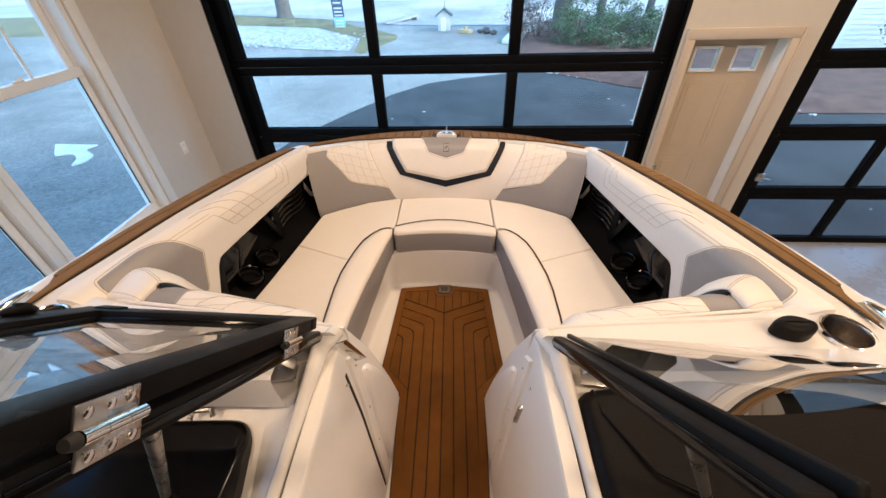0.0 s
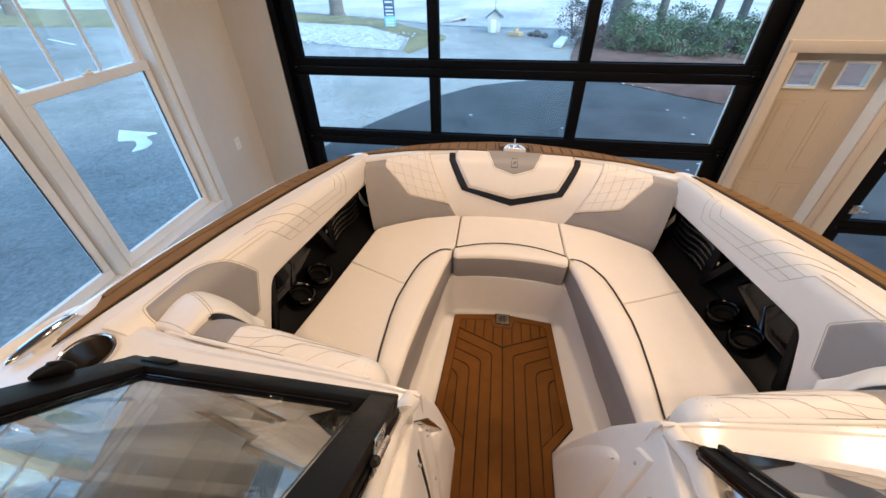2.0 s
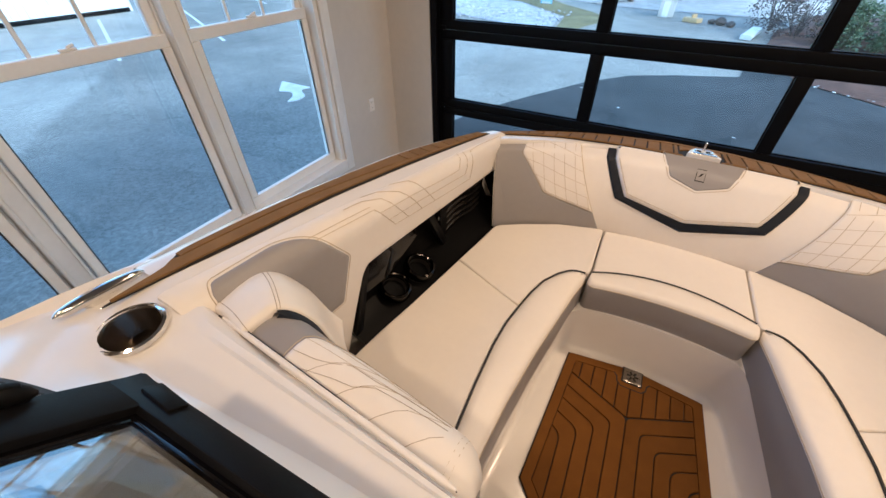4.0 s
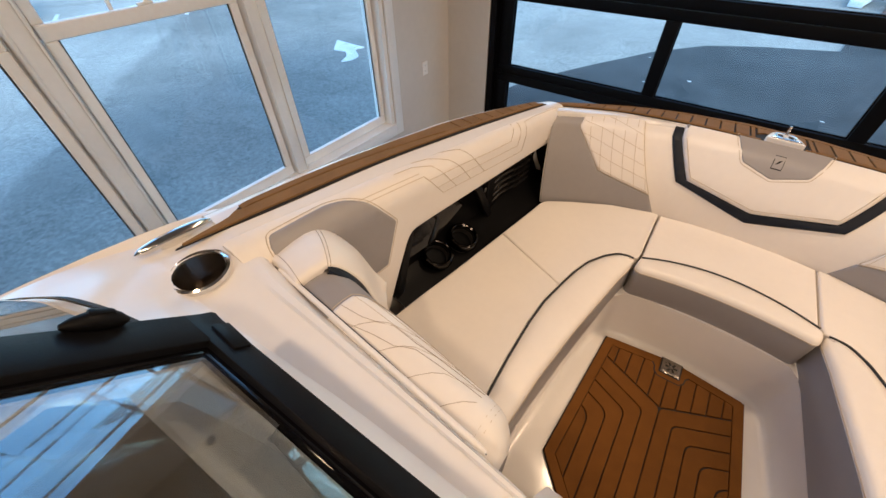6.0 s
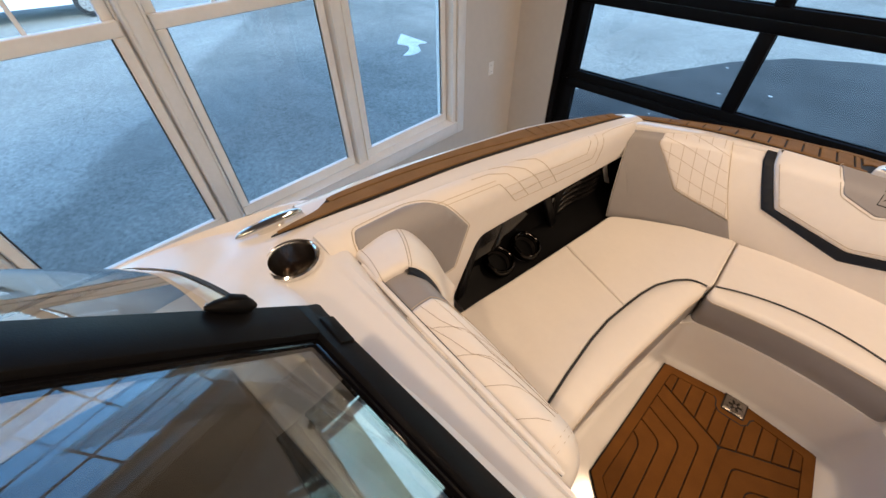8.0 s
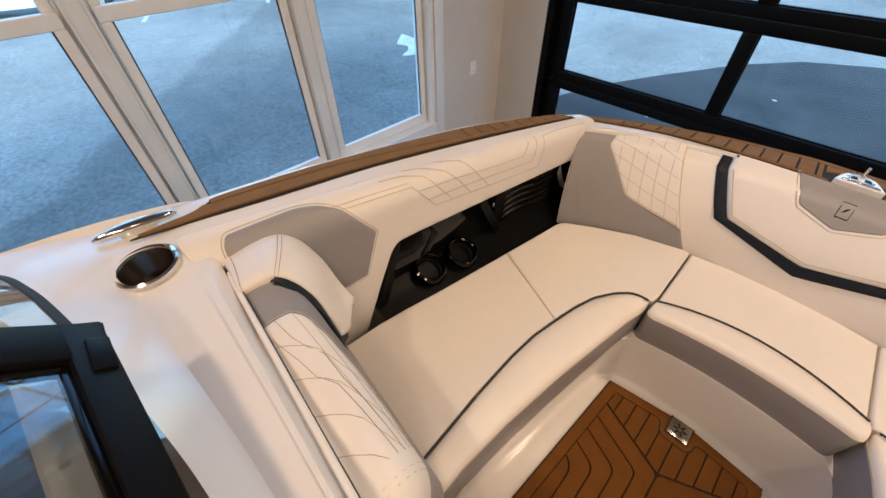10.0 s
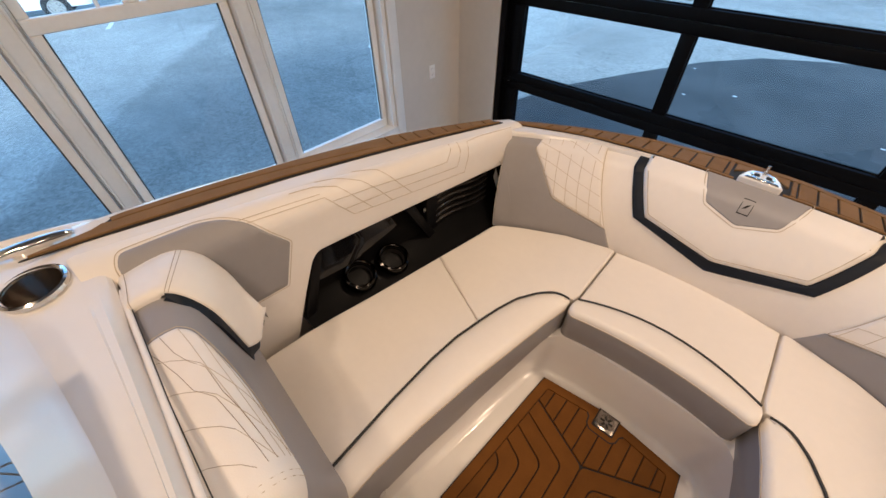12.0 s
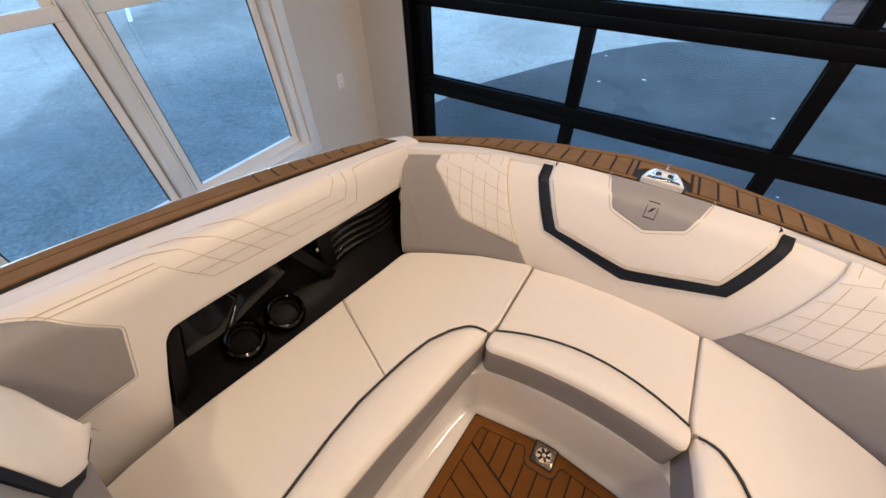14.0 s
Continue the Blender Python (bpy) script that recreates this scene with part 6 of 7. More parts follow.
for s in (-1, 1):
    sf = bolster_surf(s)
    bo = boat_thing("bolster", "cream and gray quilted backrest bolster with a padded headrest", "bolster", "bow bolsters")
    part("roll", patch([(0.345, 0.0), (1.0, 0.0), (0.975, 0.2), (0.93, 0.44), (0.345, 0.44)], sf, 0.0, 0.004, -0.05, 0.018), VINYL_GRAY, bo, "gray vinyl roll")
    quilt = round_poly([(0.347, 0.004), (0.748, 0.004), (0.743, 0.049), (0.735, 0.090), (0.719, 0.116), (0.668, 0.137), (0.566, 0.174), (0.47, 0.190), (0.384, 0.196), (0.347, 0.197)], [0.008, 0.01, 0, 0, 0.02, 0, 0.03, 0.03, 0, 0], 3)
    part("quilted_panel", patch(quilt, sf, 0.006, 0.007, -0.003, 0.012), VINYL, bo, "quilted cream vinyl panel")
    q = cut(inset(quilt, 0.003), [((0.425, 0), (1, 0))])
    lines, fine = [], []
    for k in range(5):
        u = 0.712 - 0.071 * k
        rib = [(u, 0.0), (u - 0.020, 0.040), (u - 0.034, 0.060), (u - 0.054, 0.082), (u - 0.072, 0.098)]
        far = [rib[-1], (u - 0.110, 0.120), (u - 0.155, 0.148), (u - 0.205, 0.180), (u - 0.24, 0.21)]
        for run, where in ((rib, lines), (far, fine)):
            where.extend(clip_run(run, q))
    for run in ([(0.745, 0.022), (0.690, 0.046), (0.644, 0.061), (0.600, 0.071), (0.566, 0.094), (0.510, 0.106), (0.450, 0.117), (0.35, 0.130)], [(0.741, 0.059), (0.687, 0.070), (0.656, 0.082), (0.627, 0.103), (0.572, 0.109), (0.531, 0.121), (0.470, 0.133), (0.35, 0.150)]):
        lines += clip_run(run, q)
    for run in ([(0.736, 0.090), (0.687, 0.098), (0.622, 0.106), (0.554, 0.118), (0.490, 0.130), (0.35, 0.150)], [(0.715, 0.118), (0.628, 0.128), (0.531, 0.142), (0.436, 0.156), (0.345, 0.166)], [(0.68, 0.13), (0.56, 0.158), (0.46, 0.172), (0.345, 0.184)]):
        fine += clip_run(run, q)
    stitches(lines, sf, bo, 0.00048, 0.0066, "brown stitching", "stitching", THREAD_DARK)
    stitches(fine, sf, bo, 0.0004, 0.0065)
    stitches([[(0.402, 0.01), (0.400, 0.195)], [(0.392, 0.01), (0.390, 0.195)], inset(quilt, -0.002)[3:-3]], sf, bo, 0.0009, 0.0052)
    # a narrow welt and a dark gap where the roll meets the deck
    run = [0.37 + 0.54 * k / 24 for k in range(25)]
    part("welt", tube(bmesh.new(), [(s * x, ridge_y(x) + 0.010, 0.7315 + 0.008 * (x - 0.6)) for x in run], [0.003] + [0.0058] * 23 + [0.003], 10), VINYL, bo, "narrow cream welt")
    part("seam", tube(bmesh.new(), [(s * x, ridge_y(x) + 0.0165, 0.7325 + 0.008 * (x - 0.6) - 0.16 * max(0.0, 0.6 - x) ** 1.15) for x in run], 0.0010, 6), CORD, bo, "dark seam")
    # the padded headrest folds over the outer end of the roll; its inboard gusset is navy
    KB = [0.0, 0.35, 0.68, 1.0]
    inner = lambda b: Vector([curve_at(KB, c, b) for c in ((0.842, 0.818, 0.780, 0.740), (0.828, 0.904, 0.950, 0.964), (0.742, 0.752, 0.680, 0.550))])
    outer = lambda b: Vector([curve_at(KB, c, b) for c in ((0.982, 0.945, 0.888, 0.800), (0.845, 0.975, 1.026, 1.036), (0.736, 0.738, 0.668, 0.572))])

    def head(a, b, h):
        at = lambda a, b: inner(b).lerp(outer(b), a) + Vector((0, 0.006, 0.008 - 0.05 * max(0.0, b - 0.7) / 0.3)) * math.sin(math.pi * min(1, max(0, a)))
        n = (at(a + 0.02, b) - at(a - 0.02, b)).cross(at(a, min(1, b + 0.02)) - at(a, max(0, b - 0.02))).normalized()
        if n.z < 0:
            n = -n
        w = (outer(b) - inner(b)).length
        near = min(a * w, (1 - a) * w, b * 0.33, (1 - b) * 0.33)
        k = 1 - min(1.0, near / 0.016)
        p = at(a, b) + n * (h - (0.014 if a > 0.5 or b < 0.3 else 0.005) * (1 - math.sqrt(max(0.0, 1 - k * k))))
        return Vector((s * p.x, p.y, p.z))

    steps = [0, 0.008, 0.02, 0.04, 0.07, 0.11, 0.17, 0.25, 0.35, 0.45, 0.55, 0.65, 0.75, 0.83, 0.89, 0.93, 0.96, 0.98, 0.992, 1.0]
    longs = sorted(set(steps + [0.3, 0.33, 0.35, 0.37, 0.4, 0.5, 0.6, 0.7]))
    rows = []
    for b in longs:
        row = [head(a, b, 0.0) for a in steps]
        row = [head(0, b, -0.008 if b < 0.35 else -0.004)] + row + [head(1, b, -0.012) + Vector((0, 0, -0.05))]
        rows.append(row)
    tip = [head(a, 1, -0.006) for a in steps]
    rows.append([tip[0]] + tip + [tip[-1]])
    part("headrest", sheet(rows, False), VINYL, bo, "cream padded headrest")
    rows = []
    for b in [0.33 + 0.67 * k / 16 for k in range(17)]:
        d = min(1.0, 0.25 + (b - 0.33) / 0.2)
        p = head(0, b, -0.002)
        out = Vector((s * -0.027, -0.006, -0.020)) * d
        rows.append([p + Vector((s * 0.006, 0.002, -0.002)), p, p + out, p + out + Vector((s * 0.008, -0.025, -0.025))])
    for a in (0.15, 0.35, 0.55, 0.8):
        p = head(a, 1, -0.004)
        out = Vector((s * -0.012, -0.012, -0.022)) * (1 - a * 0.9)
        rows.append([p + Vector((0, 0.002, 0.004)), p, p + out, p + out + Vector((0, -0.025, -0.01))])
    part("navy_gusset", sheet(rows, False), NAVY, bo, "navy vinyl edge")
    stitches([[(0.0 + k / 12, b) for k in range(13)] for b in (0.335, 0.365)] + [[(k / 12, 0.05) for k in range(13)]], lambda a, b, h: head(a, b, h), bo, 0.0006, 0.0004, "brown stitching", "stitching", THREAD_DARK)


# ---- console decks, windshield, walkway ----
def glass_base(t):
    """Where the windshield meets the deck, from inboard (0) to far aft (1)."""
    ts = [0, 0.12, 0.30, 0.45, 0.62, 0.74, 0.84, 0.92, 1.0]
    return (curve_at(ts, [0.262, 0.305, 0.55, 0.745, 0.93, 1.05, 1.14, 1.21, 1.235], t), curve_at(ts, [0.705, 0.684, 0.668, 0.640, 0.605, 0.575, 0.535, 0.45, 0.20], t), curve_at(ts, [0.772, 0.795, 0.802, 0.803, 0.800, 0.797, 0.79, 0.787, 0.787], t))


def deck_edge(t):
    """The forward and outer edge of the console deck."""
    ts = [0, 0.12, 0.45, 0.62, 0.74, 0.84, 0.92, 1.0]
    return (curve_at(ts, [0.245, 0.33, 0.72, 0.93, 1.085, 1.185, 1.215, 1.248], t), curve_at(ts, [0.758, 0.768, 0.811, 0.834, 0.862, 0.865, 0.62, 0.20], t), curve_at(ts, [0.728, 0.742, 0.742, 0.752, 0.766, 0.752, 0.778, 0.785], t))


for s in (-1, 1):
    bm = bmesh.new()
    rows = []
    for k in range(49):
        t = k / 48
        e, g = Vector(deck_edge(t)), Vector(glass_base(t))
        c = 0.61 - 0.21 * min(1.0, max(0.0, (t - 0.66) / 0.18))
        bev = 0.017 * (1 - min(1.0, max(0.0, (t - 0.50) / 0.14)))
        pts = []
        for q in (0.0, 0.04, 0.08, 0.15, 0.18, 0.22, 0.4, 0.56, 0.605, 0.615, 0.70, 0.85, 1.0):
            p = e.lerp(g, q)
            rise = 0.0 if q < c else (q - c) / (1 - c)
            p.z = e.z - bev + (0.003 + bev) * min(1, q / 0.05) + bev * (0.40 if 0.07 < q < 0.16 else 0.0) + (g.z - e.z) * rise
            pts.append(p)
        drop = [Vector((e.x, e.y + 0.006, e.z - bev - 0.008)), Vector((e.x, e.y + 0.006, e.z - 0.08)), Vector((e.x, e.y + 0.004, 0.30))] if t < 0.85 else [Vector((e.x + 0.005, e.y, e.z - 0.02)), Vector((e.x + 0.008, e.y, e.z - 0.05))] * 1 + [Vector((e.x + 0.008, e.y, e.z - 0.06))]
        rows.append([bm.verts.new((s * p.x, p.y, p.z)) for p in drop[::-1] + pts])
    for a, b in zip(rows, rows[1:]):
        for j in range(len(a) - 1):
            bm.faces.new((a[j], a[j + 1], b[j + 1], b[j]))
    # the round hole for the cup holder
    hx, hy, hr = s * 1.005, 0.735, 0.0485
    for k in range(24):
        a = 2 * math.pi * k / 24
        near = [f for f in bm.faces if math.hypot(f.calc_center_median().x - hx, f.calc_center_median().y - hy) < 0.13]
        geom = list({v for f in near for v in f.verts}) + list({e for f in near for e in f.edges}) + near
        bmesh.ops.bisect_plane(bm, geom=geom, dist=1e-6, plane_co=(hx + hr * math.cos(a), hy + hr * math.sin(a), 0), plane_no=(math.cos(a), math.sin(a), 0))
    inside = [f for f in bm.faces if all(math.hypot(v.co.x - hx, v.co.y - hy) < hr * 1.03 for v in f.verts)]
    bmesh.ops.delete(bm, geom=inside, context="FACES")
    part("console_deck", bm, GEL, boat, "glossy white console deck", sharp=22)
    # inner wall of the console along the walkway, its top rail and the dash behind
    wall = lambda y, z, h, s=s: Vector((s * (0.192 + 0.075 * z + 0.05 * max(0.0, z - 0.45) - h), y, z))
    part("console_wall", patch([(-1.0, -0.004), (1.02, -0.004), (0.965, 0.20), (0.86, 0.52), (0.775, 0.715), (0.60, 0.70), (-1.0, 0.66)], wall, 0.004, 0.01, -0.03, 0.05), GEL_MATT, boat, "white moulded walkway panel")
    leaf = round_poly([(0.985, 0.03), (0.965, 0.14), (0.885, 0.36), (0.815, 0.50), (0.775, 0.53), (0.752, 0.46), (0.725, 0.03)], [0.02, 0.05, 0.05, 0.04, 0.02, 0.03, 0.02], 4)
    part("door_leaf", patch(leaf, wall, 0.020, 0.022, 0.0, 0.03), GEL_MATT, boat, "white moulded walkway door leaf")
    inset_p = round_poly([(0.715, 0.66), (0.765, 0.62), (0.70, 0.02), (0.645, 0.02)], 0.012, 3)
    part("trim_strip", patch(inset_p, wall, 0.012, 0.005, 0.0, 0.05), GEL_MATT, boat, "white trim strip")
    if s < 0:
        part("slot", patch([(0.640, 0.03), (0.652, 0.03), (0.690, 0.63), (0.678, 0.63)], wall, 0.0065, 0.002, 0.0, 0.05), CAULK, boat, "dark slot")
    for yy, zz2 in ((0.735, 0.60), (0.715, 0.42), (0.70, 0.25), (0.66, 0.62)):
        sc = bmesh.new()
        bmesh.ops.create_uvsphere(sc, u_segments=8, v_segments=5, radius=0.0045, matrix=Matrix.Translation(wall(yy, zz2, 0.0125)))
        part("screw", sc, STEEL, boat, "small steel screw")
    if s < 0:
        part("mirror_plate", bar((-0.233, 0.684, 0.766), (-0.212, 0.732, 0.632), (0.95, 0.25, 0.2), 0.030, 0.003, 0.001), CHROME, boat, "polished latch plate")
    else:
        part("latch_plate", patch(round_poly([(0.655, 0.45), (0.668, 0.45), (0.672, 0.52), (0.659, 0.52)], 0.004), wall, 0.014, 0.002, 0.0, 0.03), STEEL, boat, "small steel latch")
    rail = bmesh.new()
    tube(rail, [(s * 0.262, 0.745, 0.735), (s * 0.292, 0.69, 0.73), (s * 0.302, 0.58, 0.705), (s * 0.305, 0.45, 0.69), (s * 0.305, 0.0, 0.68), (s * 0.305, -1.0, 0.68)], [0.02, 0.022, 0.016, 0.014, 0.014, 0.014], 10)
    part("console_rail", rail, GEL, boat, "white moulded rail")
    ds = bmesh.new()
    rows = []
    for k in range(13):
        y = 0.69 - 1.6 * k / 12
        sink = 0.0 if y > 0.6 else min(0.10, (0.6 - y) * 0.5)
        rows.append([ds.verts.new((s * x, y, z)) for x, z in ((0.30, 0.70), (0.325, 0.685), (0.40, 0.665 - sink), (0.60, 0.66 - sink), (0.9, 0.67 - sink), (1.15, 0.70))])
    for a, b in zip(rows, rows[1:]):
        for j in range(5):
            ds.faces.new((a[j], a[j + 1], b[j + 1], b[j]))
    part("dash_top", ds, GEL_MATT, boat, "white moulded dash")
    if s < 0:
        part("glove_tray", cushion(round_poly([(-0.42, 0.555), (-0.42, -0.3), (-1.14, -0.3), (-1.14, 0.42), (-1.02, 0.535)], 0.06, 5), 0.655, 0.12, 0.02), BLACK, boat, "gloss black glove box lid")
        pd = bmesh.new()
        tube(pd, [(-0.515, 0.548, 0.662), (-0.520, 0.560, 0.672), (-0.560, 0.556, 0.672), (-0.565, 0.540, 0.662)], 0.007, 8)
        part("handle", pd, STEEL, boat, "small steel handle")
    if s < 0:
        brow = bmesh.new()
        rows = []
        for k in range(17):
            x = 0.34 + 0.62 * k / 16
            y = 0.588 - 0.05 * max(0.0, x - 0.5)
            rows.append([brow.verts.new((s * x, y + d, z)) for d, z in ((0.045, 0.792), (0.012, 0.812), (-0.030, 0.816), (-0.038, 0.810), (-0.040, 0.780), (-0.030, 0.690))])
        for a, b in zip(rows, rows[1:]):
            for j in range(5):
                brow.faces.new((a[j], a[j + 1], b[j + 1], b[j]))
        part("dash_brow", brow, GEL_MATT, boat, "white moulded dash lip")
        for x in (0.42, 0.66, 0.90):
            part("screw", tube(bmesh.new(), [(s * x, 0.576 - 0.05 * max(0.0, x - 0.5), 0.814), (s * x, 0.576 - 0.05 * max(0.0, x - 0.5), 0.8175)], [0.006, 0.005], 12), STEEL, boat, "small steel screw")
    br2 = bmesh.new()
    bar((s * 0.34, 0.64, 0.704), (s * 0.50, 0.63, 0.692), (0, 1, 0.2), 0.035, 0.004, 0.001, br2)
    bar((s * 0.345, 0.655, 0.715), (s * 0.40, 0.655, 0.76), (0, 1, 0), 0.03, 0.004, 0.001, br2)
    part("bracket", br2, STEEL, boat, "steel windshield bracket")

# black padded case on the starboard dash
bag = boat_thing("black_case", "black leather padded cover on the dash", "cover")
part("pad", cushion(round_poly([(0.315, 0.605), (0.60, 0.635), (0.90, 0.595), (1.08, 0.52), (1.14, 0.30), (1.14, -0.25), (0.315, -0.2)], 0.05, 4), lambda x, y: 0.718 + 0.05 * (x - 0.3), 0.11, 0.035), LEATHER, bag)
sm = bmesh.new()
tube(sm, [(0.355, 0.60, 0.712), (0.36, 0.54, 0.722), (0.42, 0.42, 0.732), (0.62, 0.31, 0.745), (0.9, 0.27, 0.757)], 0.004, 6)
part("seam", sm, LEATHER, bag, "raised leather seam")

for s in (-1, 1):
    ch = boat_thing("deck_cup_holder", "polished steel cup holder sunk in the console deck", "cup holder", "deck cup holders")
    m = pose(s * 1.005, 0.735, 0.766, 2, 0, 0)
    part("rim", disc_turn(bmesh.new(), [(0.0495, -0.006), (0.051, 0.003), (0.054, 0.0055), (0.0585, 0.003), (0.060, -0.006), (0.0495, -0.006)], 40, m), CHROME, ch)
    part("cup", disc_turn(bmesh.new(), [(0.049, 0.002), (0.047, -0.002), (0.044, -0.075), (0.040, -0.080), (0.0, -0.081), (0.0, -0.083), (0.043, -0.081), (0.049, 0.002)], 40, m), CUPMETAL, ch, "polished steel cup")
    part("drain_hole", disc_turn(bmesh.new(), [(0.0, -0.0795), (0.007, -0.0795), (0.0075, -0.0805), (0.0, -0.0805)], 16, m), CAULK, ch, "dark drain hole")
    cl = boat_thing("cleat", "polished steel folding cleat on the gunwale", "cleat", "cleats")
    ax, bx = Vector((s * 1.138, 0.680, 0.774)), Vector((s * 1.125, 0.836, 0.769))
    bm = bmesh.new()
    pts = [ax.lerp(bx, t) + Vector((0, 0, h)) for t, h in ((0, 0), (0.06, 0.006), (0.25, 0.013), (0.5, 0.015), (0.75, 0.013), (0.94, 0.006), (1, 0))]
    ts = [0.5 - 0.5 * math.cos(math.pi * k / 24) for k in range(25)]
    fat = [curve_at([0, 0.06, 0.25, 0.5, 0.75, 0.94, 1], [0.003, 0.008, 0.0115, 0.0125, 0.0115, 0.008, 0.003], t) for t in ts]
    tube(bm, [ax.lerp(bx, t) + Vector((0, 0, curve_at([0, 0.06, 0.25, 0.5, 0.75, 0.94, 1], [0.003, 0.004, 0.006, 0.007, 0.006, 0.004, 0.003], t))) for t in ts], fat, 16)
    part("horn", bm, CHROME, cl)
    mid = ax.lerp(bx, 0.5)
    part("base", cushion([(mid.x + (math.cos(a) * 0.011), mid.y + math.sin(a) * 0.034) for a in [2 * math.pi * k / 20 for k in range(20)]], mid.z + 0.004, 0.03, 0.003), CHROME, cl)
lidt = boat_thing("rubber_cap", "black rubber cap on the console deck", "cap")
part("cap", cushion([(0.875 + math.cos(a) * 0.045 * (1 + 0.15 * math.cos(2 * a)), 0.742 + math.sin(a) * 0.031) for a in [2 * math.pi * k / 28 for k in range(28)]], 0.795, 0.04, 0.018, 0.0), LEATHER, lidt)

UP = Vector((-0.07, -0.770, 0.636)).normalized()
HINGE = Vector((0.022, -0.745, 0.668)).normalized()  # the line of the hinges and of the fixed posts
for s in (-1, 1):
    S = lambda v: Vector((s * -v[0], v[1], v[2]))
    # fixed wrap-around windshield: curved glass set in the deck, black band at its foot, black post at its inner edge
    sg = boat_thing("windshield", "curved clear windshield set in the console deck, black post", "windshield", "windshields")
    bm = bmesh.new()
    rows, foot = [], []
    for k in range(41):
        t = 0.10 + 0.90 * k / 40
        b = Vector(glass_base(t))
        inb = min(1.0, max(0.0, (t - 0.10) / 0.6))
        inb = inb * inb * (3 - 2 * inb)
        up = Vector((-0.015 + 0.175 * inb, -0.37 + 0.17 * inb, 0.335 - 0.045 * inb))
        rows.append([bm.verts.new(S(Vector((-b.x, b.y, b.z + 0.003)) + up * q)) for q in (0, 0.2, 0.4, 0.6, 0.8, 1.0)])
        foot.append((Vector((-b.x, b.y, b.z + 0.006)), up.normalized()))
    for a, b in zip(rows, rows[1:]):
        for j in range(5):
            bm.faces.new((a[j], a[j + 1], b[j + 1], b[j]))
    pane = part("glass", bm, TINTED, sg, "curved clear glass")
    pane.visible_shadow = False
    bm = bmesh.new()
    rows = []
    for c, u in foot[17:]:
        w = 0.010
        n2 = Vector((u.y, -u.x, 0)).normalized() * 0.003
        rows.append([bm.verts.new(S(p)) for p in (c - u * 0.006 + n2, c + u * w + n2, c + u * w - n2, c - u * 0.006 - n2)])
    for a, b in zip(rows, rows[1:]):
        for j in range(4):
            bm.faces.new((a[j], a[(j + 1) % 4], b[(j + 1) % 4], b[j]))
    bm.faces.new(rows[0])
    bm.faces.new(rows[-1])
    part("foot_band", bm, RUBBER, sg, "black band along the glass foot")
    p0 = Vector((-0.286, 0.672, 0.800)) if s < 0 else Vector((-0.287, 0.684, 0.778))
    p1 = p0 + HINGE * 0.64
    part("post", bar(S(p0), S(p1), S(Vector((1, 0.1, 0))), 0.032, 0.026, 0.005), BLACK_MATT, sg, "black inner post")
    part("post_step", bar(S(p0 + Vector((-0.022, 0.004, 0.006))), S(p1 + Vector((-0.030, 0.004, 0.006))), S(Vector((1, 0.1, 0))), 0.012, 0.026, 0.003), BLACK_MATT, sg, "raised black edge of the post")
    part("post_groove", bar(S(p0 + Vector((0.0165, 0.0, 0.001))), S(p1 + Vector((0.0165, 0.0, 0.001))), S(Vector((1, 0.1, 0))), 0.004, 0.010, 0.001), BLACK, sg, "gloss seal of the post")
    part("strut", tube(bmesh.new(), [S(p0 + HINGE * 0.50), S(Vector((-0.53, 0.39, 0.66)))], 0.009, 12), STEEL, sg, "steel prop strut")

# the walk-through panel, swung open on its hinges over the port windshield
S = lambda v: Vector(v)
ws = boat_thing("walkthrough_windshield", "hinged windshield panel, clear glass in a black frame, open", "windshield")
A, B = Vector((-0.765, 0.672, 0.893)), Vector((-0.268, 0.676, 0.862))
Bu = HINGE
L = 0.62
A2, B2 = A + UP * L, B + Bu * L
side = (B - A).normalized()
nrm = UP.cross(side).normalized()
DOWN = nrm * -0.013
for nm, p, q, sd, w in (("bottom_rail", A + UP * 0.02, B + Bu * 0.02, UP, 0.042), ("outer_rail", A + side * 0.031, A2 + side * 0.031, side, 0.062), ("inner_rail", B - side * 0.024, B2 - side * 0.024, side, 0.048), ("top_rail", A2 - UP * 0.02, B2 - Bu * 0.02, UP, 0.042)):
    part(nm, bar(p + DOWN, q + DOWN, sd, w, 0.026, 0.003), BLACK_MATT, ws)
for nm, p, q, sd in (("inner_bead", A + UP * 0.045 + side * 0.06, B + Bu * 0.045 - side * 0.072, UP), ("inner_bead", A + side * 0.066 + UP * 0.04, A2 + side * 0.066, side)):
    part(nm, bar(p - nrm * 0.017, q - nrm * 0.017, sd, 0.012, 0.014, 0.003), BLACK, ws)
gl = bmesh.new()
cor = [A + UP * 0.03 + side * 0.05, B + Bu * 0.03 - side * 0.06, B2 - Bu * 0.03 - side * 0.06, A2 - UP * 0.03 + side * 0.05]
vs = [gl.verts.new(c + nrm * d) for d in (-0.0185, -0.0135) for c in cor]
for f in ((0, 1, 2, 3), (7, 6, 5, 4), (0, 4, 5, 1), (1, 5, 6, 2), (2, 6, 7, 3), (3, 7, 4, 0)):
    gl.faces.new([vs[i] for i in f])
pane = part("glass", gl, SCREEN, ws, "clear windshield glass", False)
pane.visible_shadow = False
cap = bmesh.new()
bar(A + nrm * 0.0005 + side * 0.035 + UP * 0.012, A + nrm * 0.0005 + side * 0.09 + UP * 0.016, UP, 0.024, 0.007, 0.002, cap)
part("corner_cap", cap, BLACK_MATT, ws, "black corner cap")
c0 = A + UP * 0.100 + nrm * 0.006 + side * 0.004
kn = bmesh.new()
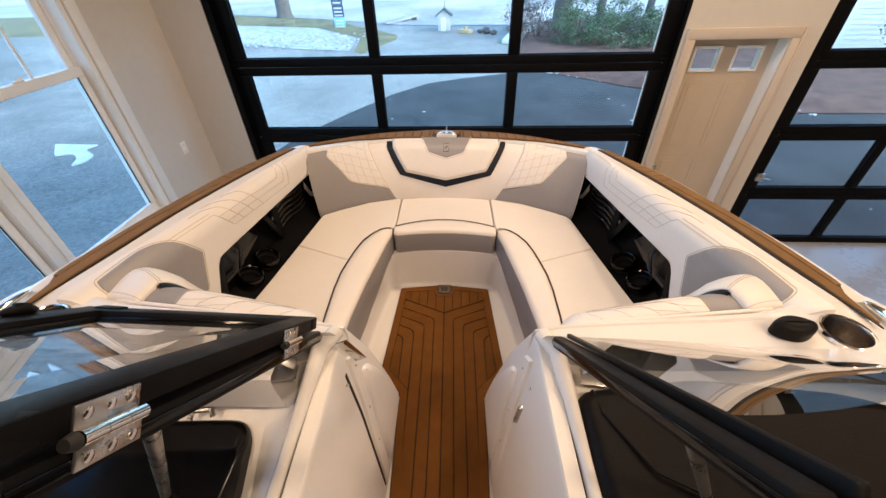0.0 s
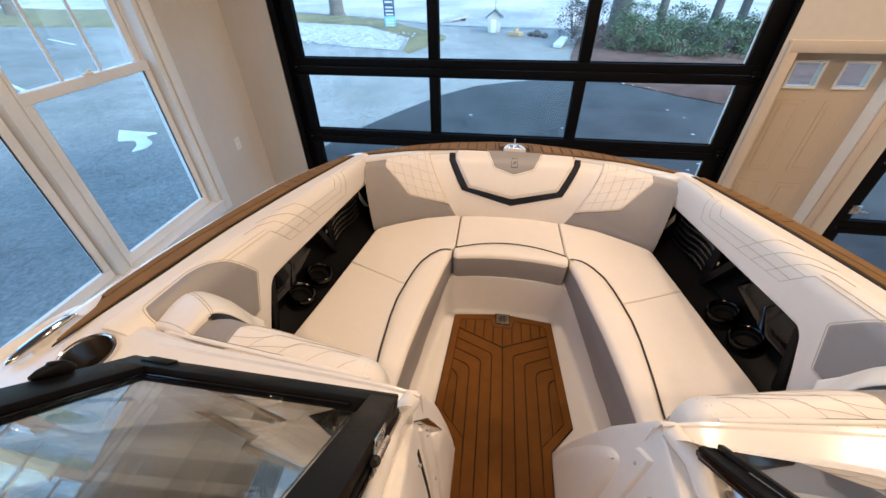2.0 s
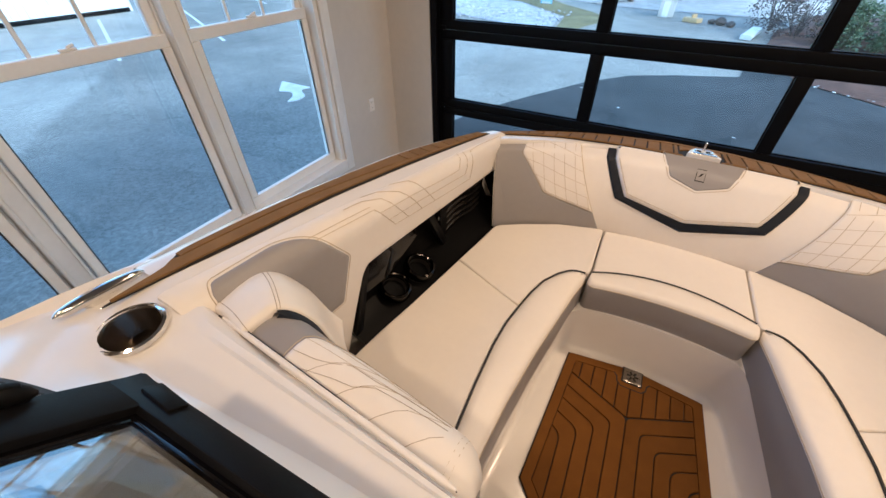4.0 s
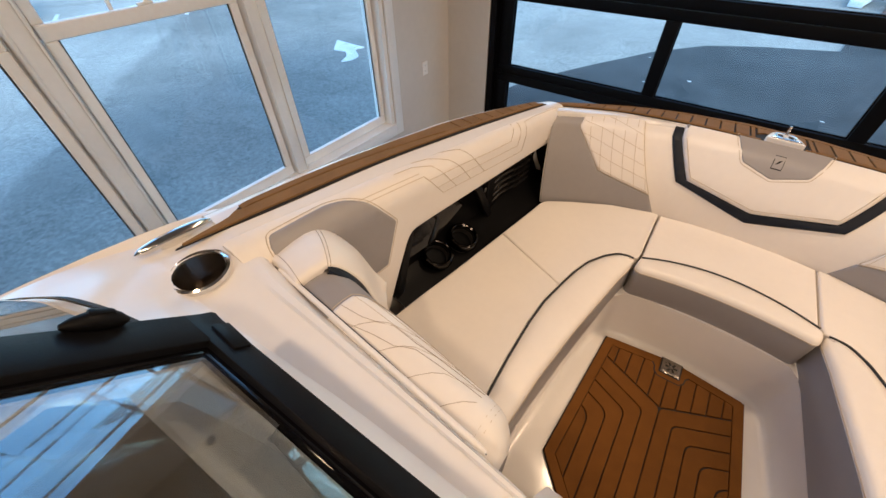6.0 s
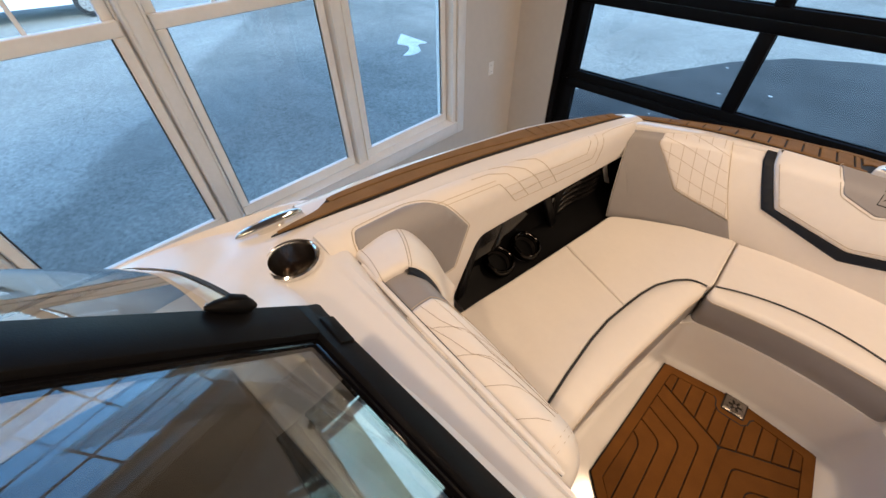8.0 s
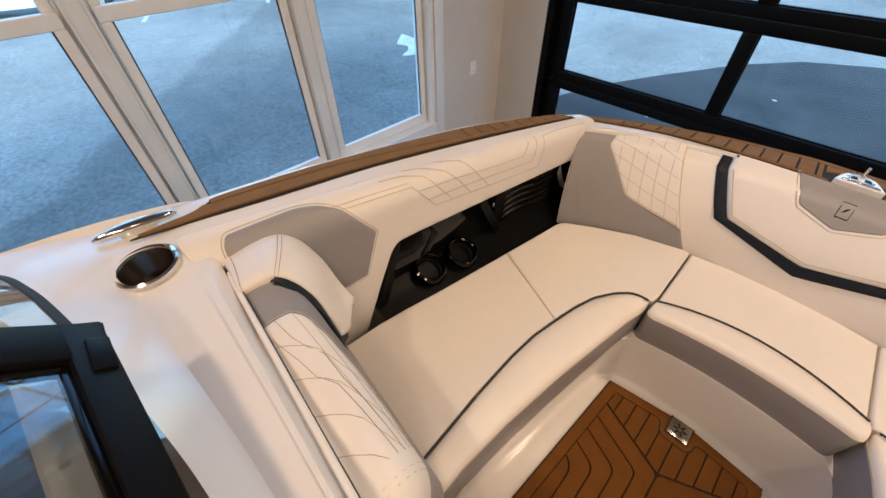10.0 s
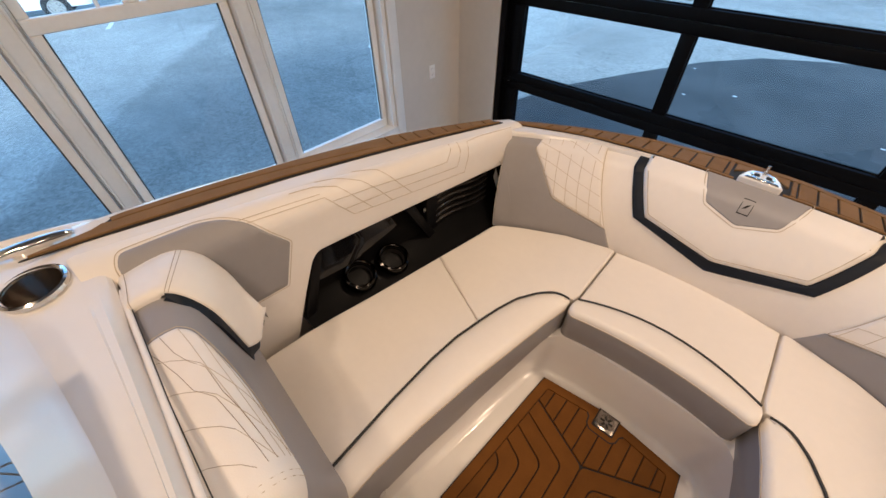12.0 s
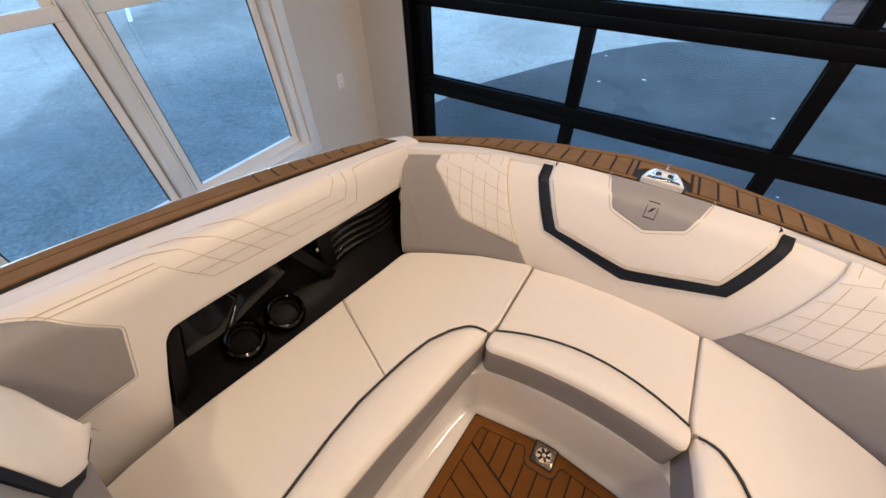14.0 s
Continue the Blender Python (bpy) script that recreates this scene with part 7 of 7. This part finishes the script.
tube(kn, [c0, c0 + UP * 0.008, c0 + UP * 0.02 + nrm * 0.003, c0 + UP * 0.034 + nrm * 0.003, c0 + UP * 0.05, c0 + UP * 0.06 - nrm * 0.002], [0.003, 0.009, 0.012, 0.0115, 0.008, 0.003], 12)
bar(c0 + UP * 0.014 + nrm * 0.010, c0 + UP * 0.040 + nrm * 0.012, side, 0.012, 0.010, 0.004, kn)
part("latch_knob", kn, BLACK_MATT, ws, "black rubber latch")
# butt hinges on the side faces of the panel's rail and of the post below it
for t in (0.15, 0.53):
    c = B + Bu * t + side * 0.0016 - nrm * 0.0135
    hg = part("hinge", bar(c - Bu * 0.031, c + Bu * 0.031, nrm, 0.020, 0.003, 0.001), STEEL, ws, "steel butt hinge")
    pin = c - nrm * 0.0145 + side * 0.0050
    lf = pin - nrm * 0.0150 - side * 0.002
    part("hinge_leaf", bar(lf - Bu * 0.031, lf + Bu * 0.031, nrm, 0.020, 0.003, 0.001), STEEL, hg)
    for k in range(3):
        a0 = -0.031 + k * 0.0208
        part("knuckle", tube(bmesh.new(), [pin + Bu * a0, pin + Bu * (a0 + 0.0200)], 0.0066, 16), CHROME, hg)
    part("pin_cap", tube(bmesh.new(), [pin + Bu * 0.032, pin + Bu * 0.034, pin + Bu * 0.042], [0.0062, 0.0074, 0.0052], 14), RUBBER, hg, "black pin cap")
    for d in (-0.021, 0.0, 0.021):
        for q in (c + Bu * d + side * 0.0016 + nrm * 0.002, lf + Bu * d + side * 0.0016 - nrm * 0.002):
            sc = tube(bmesh.new(), [q, q + side * 0.0012, q + side * 0.0018], [0.0052, 0.0050, 0.0034], 14)
            part("screw", sc, CHROME, hg)

# trailer under the hull
tr = boat_thing("boat_trailer", "black steel trailer under the boat", "trailer")
for s in (-1, 1):
    part("bunk", boxed(s * 0.55 - 0.06, -2.6, -0.80, s * 0.55 + 0.06, 1.2, -0.70, 0.01), BLACK_MATT, tr)
    part("beam", boxed(s * 0.75 - 0.05, -3.0, -0.93, s * 0.75 + 0.05, 1.6, -0.81, 0.01), BLACK_MATT, tr)
    part("wheel", disc_turn(bmesh.new(), [(0, -0.1), (0.2, -0.1), (0.28, -0.09), (0.3, 0), (0.28, 0.09), (0.2, 0.1), (0, 0.1)], 24, pose(s * 1.0, -1.6, -0.965, 0, 90, 0)), RUBBER, tr)
for y in (-1.6, 1.0):
    part("cross_beam", boxed(-0.95, y - 0.05, -0.99, 0.95, y + 0.05, -0.935, 0.01), BLACK_MATT, tr)
part("jack_leg", tube(bmesh.new(), [(0, 1.6, -0.85), (0, 1.62, -1.26)], 0.035, 12), BLACK_MATT, tr)
